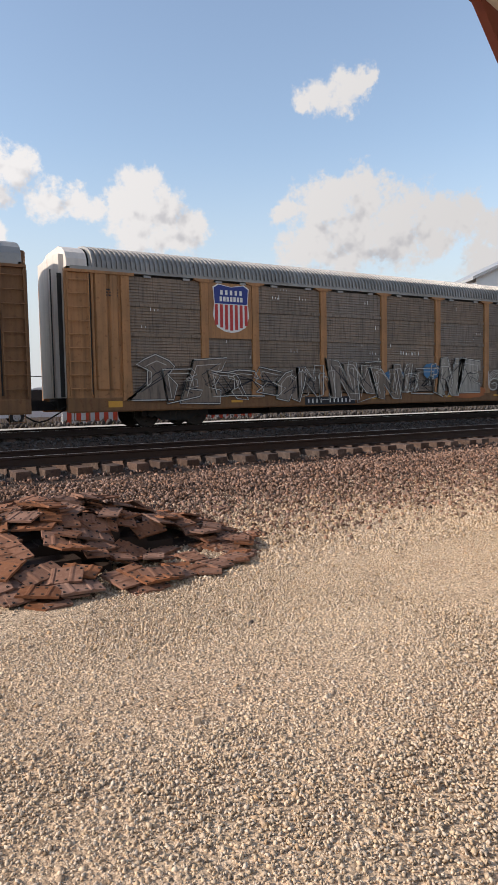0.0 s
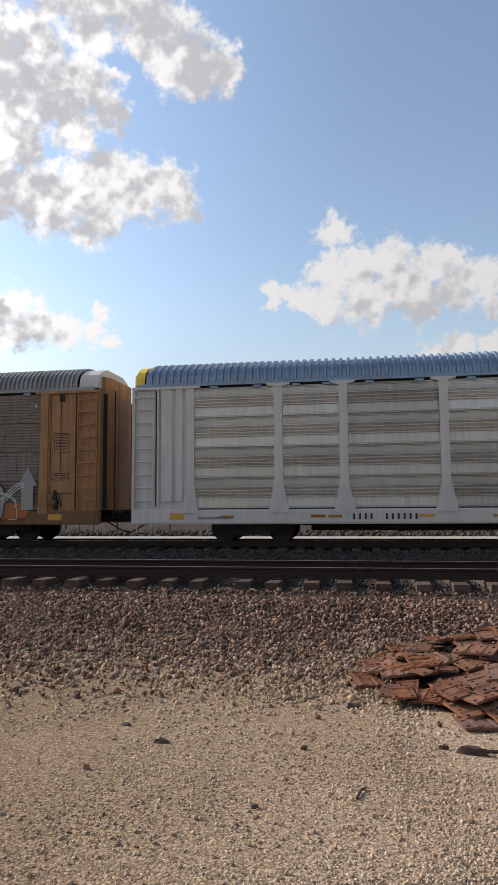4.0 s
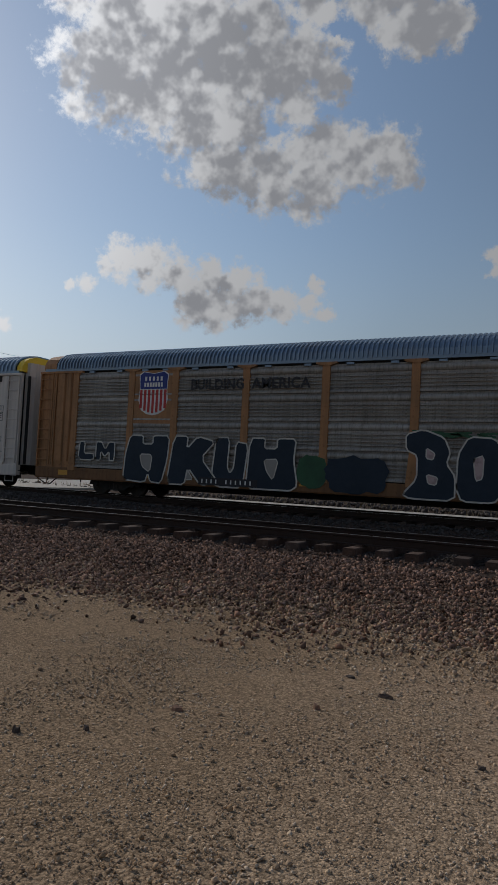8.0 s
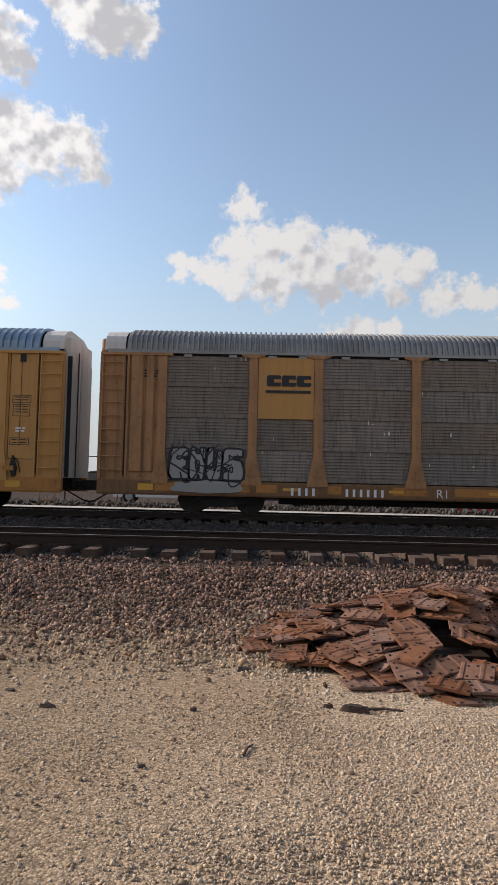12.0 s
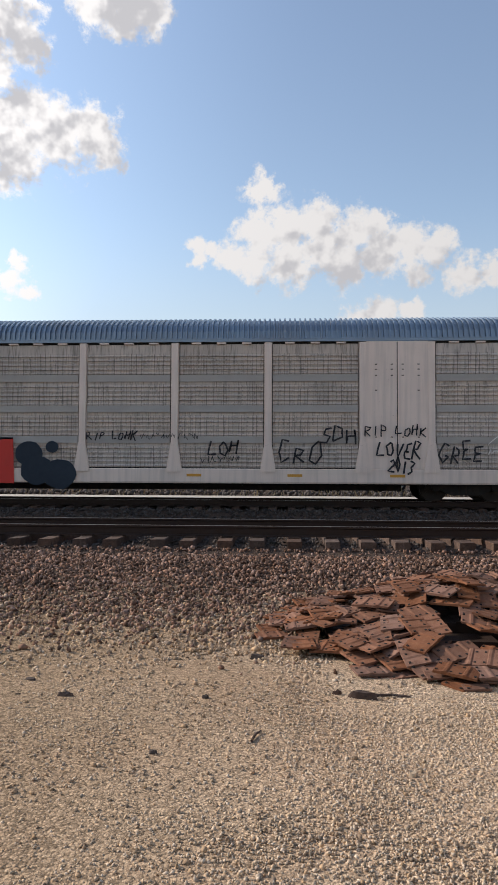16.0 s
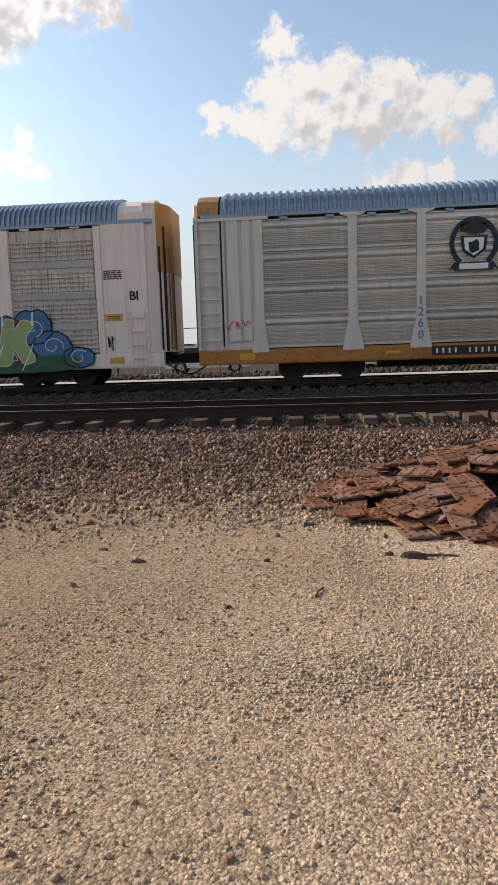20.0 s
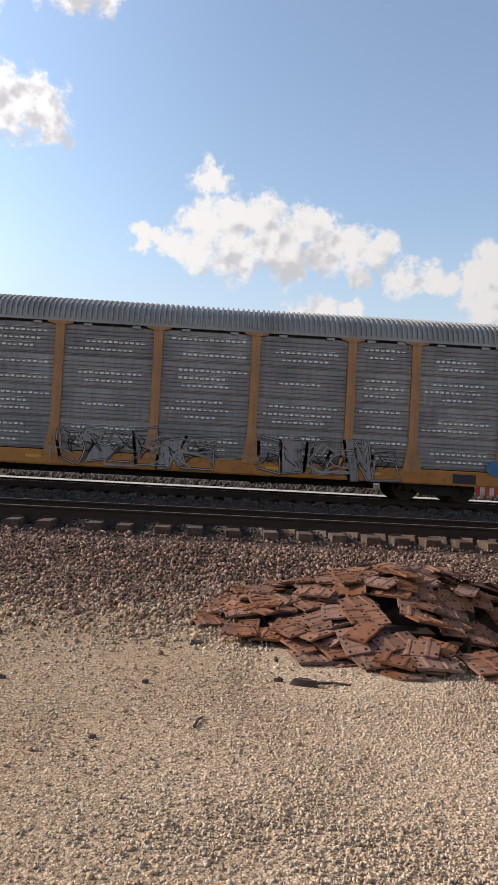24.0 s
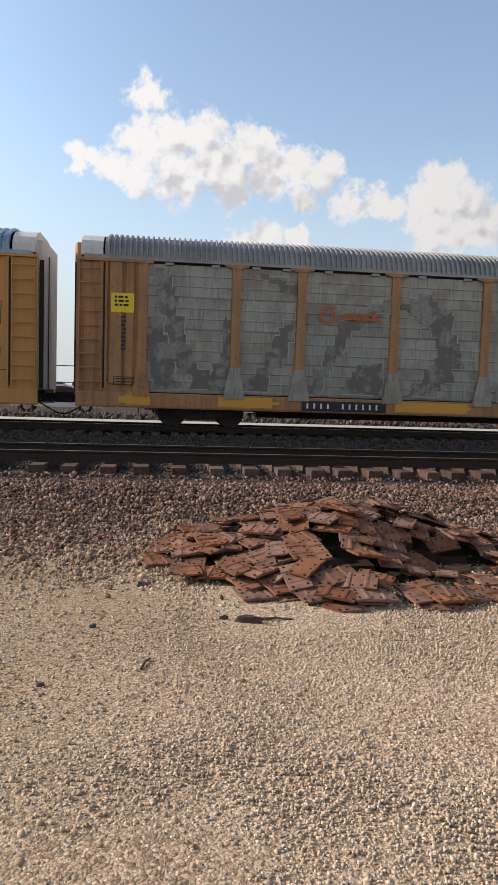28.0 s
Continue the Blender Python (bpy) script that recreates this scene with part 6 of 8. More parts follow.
def block_letter(parent, ch, x0, x1, z0, z1, fill, line, y, lw=0.05, opening=None, label="sprayed letter", lean=0.0):
    """One heavy sprayed letter: its body, a paler outline and its openings."""
    def at(p):
        return (x0 + (x1 - x0) * p[0] + lean * p[1], z0 + (z1 - z0) * p[1])

    def soft(pts):   # corners cut, as a spray can rounds them
        out = []
        for i, p in enumerate(pts):
            a, b = pts[i - 1], pts[(i + 1) % len(pts)]
            out += [tuple(p[k] + 0.16 * (a[k] - p[k]) for k in (0, 1)), tuple(p[k] + 0.16 * (b[k] - p[k]) for k in (0, 1))]
        return out
    body, inner = BLOCK[ch]
    pts = [at(p) for p in soft(body)]
    p = part("graffiti", Geo().prism(pts, "y", y, y + 0.003), fill, parent, label)
    g = Geo()
    ribbon(g, pts + pts[:2], lw, y - 0.002)
    for hole in inner:
        hp = [at(a) for a in soft(hole)]
        if opening:
            part("letter_opening", Geo().prism(hp, "y", y - 0.0015, y), opening, p)
        if line:
            rim = Geo()
            ribbon(rim, hp + hp[:2], lw * .7, y - 0.004)
            part("inner_outline", rim, line, p)
    if line:
        part("outline", g, line, p)
    return p


def handwriting(parent, text, x0, x1, z, size, mat, y=-SIDE - 0.06, w=0.035, seed=0):
    """Sprayed one-line writing, leaning and uneven."""
    q, g = random.Random(seed + len(text)), Geo()
    step = (x1 - x0) / len(text)
    for k, ch in enumerate(text):
        if ch == " ":
            continue
        lift, tall, tilt = q.uniform(-.15, .15) * size, size * q.uniform(.8, 1.25), q.uniform(0.0, .35)
        pts = [(x0 + step * (k + 1.05 * a + tilt * (b - .3)) + q.uniform(-.03, .03), z + lift + tall * b + q.uniform(-.05, .05) * size) for a, b in HAND[ch]]
        fine = []
        for a, b in zip(pts, pts[1:]):
            fine += [a, ((a[0] + b[0]) / 2 + q.uniform(-.03, .03) * size, (a[1] + b[1]) / 2)]
        ribbon(g, fine + [pts[-1]], w, y)
    return tagged(part("graffiti", g, mat, parent), "thin sprayed handwriting", kind="stuff")


def spiky_letter(parent, x0, x1, z0, z1, seed, fill, y, pale, dark, lw=0.045):
    """A wild-style letter too tangled to read: barbed body, pale outline, dark inner strokes."""
    q = random.Random(seed)
    lean, skew = q.uniform(-.35, .35), q.uniform(-.12, .12)
    pts = []
    for a, b in BLOCK[q.choice("KSZRABEN")][0]:   # a letter's body pulled into barbs
        pull = 1.0 + (q.uniform(.1, .35) if q.random() < .35 else q.uniform(-.12, .08))
        a, b = .5 + (a - .5) * pull, .5 + (b - .5) * pull
        pts.append((x0 + (x1 - x0) * a + lean * (b - .5), z0 + (z1 - z0) * min(1.05, max(-.05, b)) + skew * (a - .5)))
    if fill:
        part("graffiti", Geo().prism(pts, "y", y, y + 0.003), fill, parent, "sprayed wild-style letter")
    g = Geo()
    ribbon(g, pts + pts[:2], lw * 2.4, y - 0.001)
    for _ in range(4):
        a, b = q.choice(pts), q.choice(pts)
        m = ((x0 + x1) / 2 + q.uniform(-.2, .2), (z0 + z1) / 2 + q.uniform(-.2, .2))
        ribbon(g, [tuple(.7 * a[i] + .3 * m[i] for i in (0, 1)), m, tuple(.6 * b[i] + .4 * m[i] for i in (0, 1))], lw, y - 0.002)
    tagged(part("graffiti", g, dark, parent), "dark sprayed strokes", kind="stuff")
    g = Geo()
    ribbon(g, pts + pts[:2], lw, y - 0.004)
    ribbon(g, [tuple(.72 * p[i] + .28 * c for i, c in ((0, (x0 + x1) / 2), (1, (z0 + z1) / 2))) for p in pts[:7]], lw * .7, y - 0.004)
    tagged(part("graffiti", g, pale, parent), "pale sprayed outline", kind="stuff")


def stepped(pts, seed, size=0.26):
    """An outline worn back in uneven steps, as paint comes off panel by panel."""
    q = random.Random(seed)
    out = []
    for (a, b), (c, d) in zip(pts, pts[1:] + pts[:1]):
        n = max(1, int(math.hypot(c - a, d - b) / size))
        for i in range(n):
            f, h = i / n, (i + 1) / n
            wear = q.uniform(-.07, .07)
            out.append((a + (c - a) * f + wear, b + (d - b) * f))
            out.append((a + (c - a) * h + wear, b + (d - b) * f) if q.random() < .5 else (a + (c - a) * f + wear, b + (d - b) * h))
    return out


def swirl(parent, cx, cz, r, turns, mat, y, w=0.09, a0=0.0, label="sprayed curl"):
    g = Geo()
    n = int(14 * turns) + 6
    ribbon(g, [(cx + r * (1 - .75 * i / n) * math.cos(a0 + 6.283 * turns * i / n), cz + r * .8 * (1 - .75 * i / n) * math.sin(a0 + 6.283 * turns * i / n)) for i in range(n + 1)], w, y)
    return part("graffiti", g, mat, parent, label)


def rivet_geo():
    g = Geo().box(-0.012, 0.012, -SIDE - 0.014, -SIDE - 0.008, SILL1, EAVE - 0.05)
    for x in (-0.62, -0.16, 0.16, 0.62):
        for z in (4.05, 3.9, 3.72, 3.28, 1.9):
            if not (z == 3.28 and abs(x) < .2):
                g.box(x - 0.03, x + 0.03, -SIDE - 0.02, -SIDE - 0.008, z, z + 0.028)
    return g


def base_car(k, label, paint_mat, sill_mat, roof_mat, panel_mat, style="rib", door_mat=None, cap_mat=None, flare=0.30, screens=False, post_mat=None, roof_end=0.75, later=None, pitch=0.155, cap=0.62):
    """A covered auto rack; k counts the cars from the first gap. Its origin is the middle of the car on the rail. later: from where on other panels were fitted, their style and material."""
    post_mat = post_mat or paint_mat
    c = thing("auto_rack_car", None, label, "railcar", "cars of the freight train")
    CARS.append((k, c))
    key = paint_mat.name
    part("underframe", kept("underframe", lambda: Geo().box(-13.3, 13.3, -1.32, 1.32, 0.72, 0.97).box(-8.3, 8.3, -0.35, 0.35, 0.30, 0.72).box(-6.5, -5.2, -1.2, -0.5, 0.42, 0.72).box(2.2, 3.4, -1.15, -0.45, 0.45, 0.72).mesh("underframe", M["black"])), None, c, "black underframe")
    part("brake_pipe", kept("brakepipe", lambda: Geo().tube([(-13.5, -0.9, 0.60), (-8, -1.0, 0.50), (8, -1.0, 0.50), (13.5, -0.9, 0.60)], 0.03, 6).mesh("brake_pipe", M["black"])), None, c)
    # a closed box, coloured dark in place of the shade inside
    part("inner_shell", kept("inner", lambda: Geo().box(-13.4, 13.4, -1.40, 1.40, 0.97, EAVE).mesh("inner_shell", M["inside"])), None, c, "dark box standing for the shade inside the car")
    for s in (-1, 1):
        part("side_sill", kept(("sill", sill_mat.name, s), lambda: Geo().prism([(s * (SIDE - 0.06), SILL0 + 0.03), (s * SIDE, SILL0), (s * (SIDE + 0.02), SILL0 + 0.05), (s * (SIDE + 0.02), SILL1 - 0.03), (s * SIDE, SILL1), (s * (SIDE - 0.2), SILL1), (s * (SIDE - 0.2), SILL0 + 0.03)], "x", -HALF, HALF).mesh("side_sill", sill_mat)), None, c)
        part("eave_rail", kept(("eave", roof_mat.name, s), lambda: Geo().box(-HALF + 0.2, HALF - 0.2, *sorted((s * (SIDE - 0.12), s * (SIDE + 0.015))), EAVE - 0.02, EAVE + 0.09).mesh("eave_rail", roof_mat)), None, c, "grey eave rail")
    xs = sorted([-p for p in POSTS] + list(POSTS) + [-END_POST, END_POST])
    if screens:
        xs = [-11.85, -9.0, -7.0, -4.2, -1.4, 1.4, 4.2, 7.0, 9.0, 11.85]
    for x in xs:
        end = abs(x) > 11
        pk = ("post", post_mat.name, end, screens, flare)
        part("post", kept(pk, lambda: (post_geo(0.10, 0.22 if not end else 0, 0) if screens else post_geo(0.13, flare if not end else flare * 0.8, 0.36 if not end else 0)).mesh("post", post_mat)), None, c, at=(x, 0, 0))
    # side panels, four to a bay
    rows = 4
    h = (EAVE - 0.12 - SILL1) / rows
    for a, b in zip(xs, xs[1:]):
        w = b - a - 0.28
        if screens and 6.9 < abs((a + b) / 2) < 9.0:
            w = b - a - 0.2
            part("solid_panel", kept(("solid", round(w, 2), paint_mat.name), lambda: Geo().box(-w / 2, w / 2, -SIDE - 0.01, -SIDE + 0.05, SILL1, EAVE - 0.03).mesh("solid_panel", paint_mat)), None, c, "plain white riveted panel", ((a + b) / 2, 0, 0))
            part("panel_seam", kept("solidseam", lambda: rivet_geo().mesh("panel_seam", M["rail"])), None, c, "dark seam and rivet heads", ((a + b) / 2, 0, 0))
            continue
        for r in range(rows):
            at = ((a + b) / 2, -SIDE + 0.045, SILL1 + 0.03 + r * h)
            if screens:
                sp = part("side_panel", kept(("screen", round(w, 2)), lambda: screen_geo(w, h).mesh("side_panel", panel_mat)), None, c, at=at)
                tagged(part("wire", kept(("wire", round(w, 2)), lambda: wires_geo(w, h).mesh("wire", M["wire"])), None, sp), "thin dark upright wires", kind="stuff")
                if r:
                    part("band", kept(("band", round(w, 2)), lambda: Geo().box(-w / 2, w / 2, -0.05, -0.005, -0.20, 0.005).mesh("band", M["screen_band"])), None, sp, "flat grey band")
                continue
            st, pm = (later[1], later[2]) if later and (a + b) / 2 > later[0] else (style, panel_mat)
            sp = part("side_panel", kept(("panel", round(w, 2), pm.name, st), lambda: panel_geo(w, h, st).mesh("side_panel", pm)), None, c, at=at)
            if st == "punched_band":
                tagged(part("perforation", kept(("holes", round(w, 2)), lambda: holes_geo(w, h).mesh("perforation", M["inside"])), None, sp), "dark marks for shaded punched holes in staggered rows", kind="stuff")
            if st == "slotted":
                v = (r * 5 + int(a * 3)) % 7
                tagged(part("slot_band", kept(("slots", round(w, 2), v), lambda: slots_geo(w, h, v).mesh("slot_band", M["letter_white"])), None, sp), "rows of white blocks painted as daylight through slots", kind="stuff")
        if not screens:   # daylight gap under the eave, with clips
            for x in (-w * .25, w * .3):
                part("eave_clip", kept(("clip", roof_mat.name), lambda: Geo().box(-0.12, 0.12, -0.02, 0.05, -0.04, 0.03).mesh("eave_clip", roof_mat)), None, c, at=((a + b) / 2 + x, -SIDE, EAVE - 0.08))
        else:
            for x in (-w * .3, 0, w * .3):
                part("eave_clip", kept("white_clip", lambda: Geo().box(-0.14, 0.14, -0.03, 0.05, -0.015, 0.03).mesh("eave_clip", M["white"])), None, c, at=((a + b) / 2 + x, -SIDE, EAVE - 0.07))
    if style == "mesh" or later:
        # white blocks paint the daylight of torn slots onto the closed panels
        q, g = random.Random(k * 7 + 1), Geo()
        for _ in range(46):
            x, r = q.uniform(later[0] if later else -11.5, 11.5), q.randrange(4)
            z = SILL1 + 0.03 + r * h + q.choice((.28, .50, .52, .80))
            for j in range(q.choice((1, 1, 2, 3))):
                g.box(x + .13 * j, x + .13 * j + q.choice((.015, .02, .035)), -SIDE + 0.018, -SIDE + 0.022, z, z + q.uniform(.04, .15))
        tagged(part("torn_slot", g, M["letter_white"], c), "small white blocks painted as daylight through torn slots", kind="stuff")
    part("far_side", kept(("far", panel_mat.name), lambda: Geo().box(-END_POST, END_POST, SIDE - 0.10, SIDE - 0.03, SILL1, EAVE).mesh("far_side", panel_mat)), None, c)
    # end sections with ladder, door and coupler
    for s in (-1, 1):
        turn = pose(0, 0, 0) if s > 0 else Matrix.Scale(-1, 4, (1, 0, 0))
        flip = s < 0

        def X(v):
            return v * s

        def mk(name, key2, make, mat, lab="", par=c):
            def build():
                g = make()
                if flip:
                    g.v = [(-x, y, z) for x, y, z in g.v]
                return g.mesh(name, mat)
            return part(name, kept((name, key2, mat.name, s), build), None, par, lab)
        if screens:
            ep = mk("end_panel", "flush", lambda: Geo().box(END_POST + 0.1, 13.3, -SIDE - 0.012, -SIDE + 0.05, SILL1 - 0.02, EAVE - 0.02).box(12.62, 12.645, -SIDE - 0.018, -SIDE - 0.01, SILL1, EAVE - 0.05), paint_mat, "flush white end panel")
        else:
            def ribbed():
                g = Geo().box(END_POST + 0.1, HALF, -SIDE + 0.03, -SIDE + 0.08, SILL1 - 0.02, EAVE - 0.02)
                return g
            ep = mk("end_panel", "ribbed", ribbed, paint_mat)
            if s < 0:
                for x, e in ((12.22, .10), (12.62, .16)):   # broad upright flutes
                    mk("flute", x, lambda: Geo().prism([(x - e - .05, -SIDE + 0.03), (x - e, -SIDE - 0.035), (x + e, -SIDE - 0.035), (x + e + .05, -SIDE + 0.03)], "z", SILL1 + .25, EAVE - 0.1), paint_mat, par=ep)
            else:
                mk("door_seam", "side", lambda: Geo().box(12.06, 12.075, -SIDE + 0.018, -SIDE + 0.032, 1.5, EAVE - .1).box(12.40, 12.412, -SIDE + 0.018, -SIDE + 0.032, 1.9, EAVE - .1).box(12.06, 12.85, -SIDE + 0.018, -SIDE + 0.032, 1.5, 1.515), M["inside"], "dark panel seam", ep)
                mk("slot", "top", lambda: Geo().box(12.35, 12.53, -SIDE + 0.01, -SIDE + 0.033, EAVE - .36, EAVE - .12), M["inside"], "dark slot", ep)
                for x0, x1, z0, z1 in ((12.16, 12.72, 3.18, 3.42), (12.18, 12.70, 2.78, 3.14), (12.12, 12.70, 1.92, 2.14)):
                    mk("stencil_frame", z0, lambda: frame_geo(x0, x1, z0, z1), M["letter_black"], "framed illegible stencil", ep)
                mk("lever", "brake", lambda: Geo().prism([(12.25, 1.62), (12.38, 1.25), (12.34, 0.98), (12.24, 0.98), (12.16, 1.25)], "y", -SIDE - 0.06, -SIDE + 0.03).tube([(12.24, -SIDE - .05, 1.6), (12.42, -SIDE - .05, 1.45), (12.5, -SIDE - .05, 1.1)], 0.02, 5), M["black"], "dark brake lever bracket", ep)
                mk("foot_bracket", "brake", lambda: Geo().box(11.98, 12.3, -SIDE - 0.09, -SIDE + 0.03, 1.16, 1.30), sill_mat, "", ep)
            mk("ladder_slit", "end", lambda: Geo().box(12.93, 12.975, -SIDE + 0.015, -SIDE + 0.034, SILL1 + .1, EAVE - .12), M["inside"], "dark slit beside the ladder", ep)
            mk("corner_post", "end", lambda: Geo().box(HALF - 0.07, HALF + 0.003, -SIDE - 0.03, -SIDE + 0.083, SILL1, EAVE - 0.101), paint_mat, par=ep)
            mk("door_jamb", "end", lambda: Geo().box(12.86, 12.92, -SIDE - 0.03, -SIDE + 0.05, SILL1, EAVE - 0.101), paint_mat, par=ep)
            mk("top_rail", "end", lambda: Geo().box(END_POST - 0.3, HALF, -SIDE - 0.06, -SIDE + 0.1, EAVE - 0.10, EAVE - 0.017), paint_mat, par=ep)
            mk("far_end_panel", "far", lambda: Geo().box(END_POST, HALF, SIDE - 0.08, SIDE - 0.02, SILL1 - 0.02, EAVE - 0.02), paint_mat)
        z0, n, lx0, lx1 = (1.05, 9, 13.0, 13.66) if not screens else (0.62, 4, 12.75, 13.2)
        ld = mk("ladder", "rails", lambda: Geo().box(lx0, lx0 + 0.035, -SIDE - 0.09, -SIDE - 0.04, z0, z0 + 0.40 * n).box(lx1 - 0.035, lx1, -SIDE - 0.09, -SIDE - 0.04, z0, z0 + 0.40 * n), paint_mat)
        for r in range(n):
            rung = kept(("rung", lx1 - lx0, paint_mat.name), lambda: Geo().tube([(-(lx1 - lx0) / 2, 0, 0), ((lx1 - lx0) / 2, 0, 0)], 0.02, 6).mesh("rung", paint_mat))
            part("rung", rung, None, ld, at=(X((lx0 + lx1) / 2), -SIDE - 0.085, z0 + 0.2 + 0.40 * r))
        mk("end_door", screens, lambda: end_door_geo(screens), (door_mat[s > 0] if isinstance(door_mat, tuple) else door_mat) or paint_mat, "closed end doors")
        if screens:
            def hood():
                plan = [(13.60, -1.36), (13.74, -1.262), (13.88, -1.0), (13.94, -0.7), (13.94, 0.7), (13.88, 1.0), (13.74, 1.262), (13.60, 1.36)]
                return Geo().prism(plan, "z", 3.35, EAVE + 0.56)
            mk("door_hood", 0, hood, M["yellow"], "yellow upper part of the end door")
            for x, y in ((13.66, -1.33), (13.79, -1.15), (13.87, -1.0), (13.92, -0.8)):
                mk("door_rib", x, lambda: Geo().box(x - .012, x + .035, y - .035, y + .015, 1.05, 4.1), M["old_yellow"] if x > 13.8 else M["rail"], "rusty upright door rib")
        mk("door_seam", screens, lambda: Geo().box(13.80, 13.94 if screens else 13.87, -0.62, -0.55, 1.0, EAVE + 0.1).box(13.70, 13.82, -1.215, -1.16, 1.0, EAVE - 0.1), M["inside"], "dark door gap")
        mk("roof_end", (round(roof_end, 2), cap), lambda: roof_end_geo(13.25 - roof_end if screens else HALF - 0.1 - cap, 13.55 if screens else HALF - 0.1), cap_mat or roof_mat)
        mk("coupler", 0, lambda: Geo().box(13.2, 14.05, -0.13, 0.13, 0.62, 0.88).prism([(14.0, -0.16), (14.3, -0.20), (14.32, 0.05), (14.16, 0.08), (14.12, 0.16), (14.0, 0.16)], "z", 0.60, 0.92).box(13.3, 13.75, -0.5, 0.5, 0.62, 0.97), M["black"])
        mk("air_hose", 0, lambda: Geo().tube([(13.5, -0.35, 0.62), (13.8, -0.36, 0.45), (14.05, -0.3, 0.30), (14.27, -0.15, 0.24)], 0.025, 6), M["black"])
        mk("sill_step", 0, lambda: Geo().tube([(13.1, -SIDE, 0.62), (13.1, -SIDE, 0.30), (13.55, -SIDE, 0.30), (13.55, -SIDE, 0.62)], 0.018, 6), sill_mat)
        mk("cut_lever", 0, lambda: Geo().tube([(13.75, -SIDE + 0.05, 0.75), (13.78, -0.8, 0.62), (13.9, -0.2, 0.85)], 0.014, 5), M["black"])
        mk("sill_sticker", 0, lambda: Geo().box(12.05, 12.5, -SIDE - 0.028, -SIDE - 0.02, SILL0 + 0.14, SILL0 + 0.33), M["sticker"], "amber reflective sticker")
        truck(c, X(10.07))
    part("roof", kept(("roof", roof_mat.name, pitch, screens, cap), lambda: roof_geo(-(13.25 - roof_end if screens else HALF - 0.15 - cap), 13.25 - roof_end if screens else HALF - 0.15 - cap, pitch).mesh("roof", roof_mat)), None, c, "corrugated sheet-metal roof")
    for x in (-8.0, -4.9, -2.0, 2.0, 5.0, 8.0):
        part("reflector", kept("reflector", lambda: Geo().box(-0.22, 0.22, -0.004, 0.004, 0, 0.08).mesh("reflector", M["sticker"])), None, c, at=(x, -SIDE - 0.026, SILL0 + 0.2))
    return c


def frame_geo(x0, x1, z0, z1, y=-SIDE + 0.024):
    """A stencilled frame round a few lines of print."""
    g = Geo().box(x0, x1, y, y + .008, z0, z0 + .018).box(x0, x1, y, y + .008, z1 - .018, z1).box(x0, x0 + .018, y, y + .008, z0, z1).box(x1 - .018, x1, y, y + .008, z0, z1)
    z = z1 - .075
    while z > z0 + .04:
        g.box(x0 + .06, x0 + .22, y, y + .008, z, z + .028).box(x0 + .27, x1 - .07, y, y + .008, z, z + .028)
        z -= .085
    return g


def number_board(c, x, z=0.62, w=2.0, h=0.27, n1=4, n2=6, y=-SIDE - 0.03):
    b = part("number_board", Geo().box(x, x + w, y - 0.004, y + 0.004, z, z + h), M["letter_black"], c, "black board with pale numbers")
    size = h * 0.52
    part("number", bars(n1 + n2, size, (w * 0.9 - 1.6 * size) / (n1 + n2) - size * .62, n1), M["letter_white"], b, "white numbers shown as plain bars", (x + w * 0.05, y - 0.006, z + h * 0.24))


def lettering(c, text, x, z, size, mat, y=-SIDE - 0.035, swell=0.0, space=1.0, shear=0.0, label="", wide=1.0):
    return part("lettering", letters(text, size, mat, 0.003, swell, space, shear), None, c, label, pose(x, y, z) @ Matrix.Diagonal((wide, 1, 1, 1)))


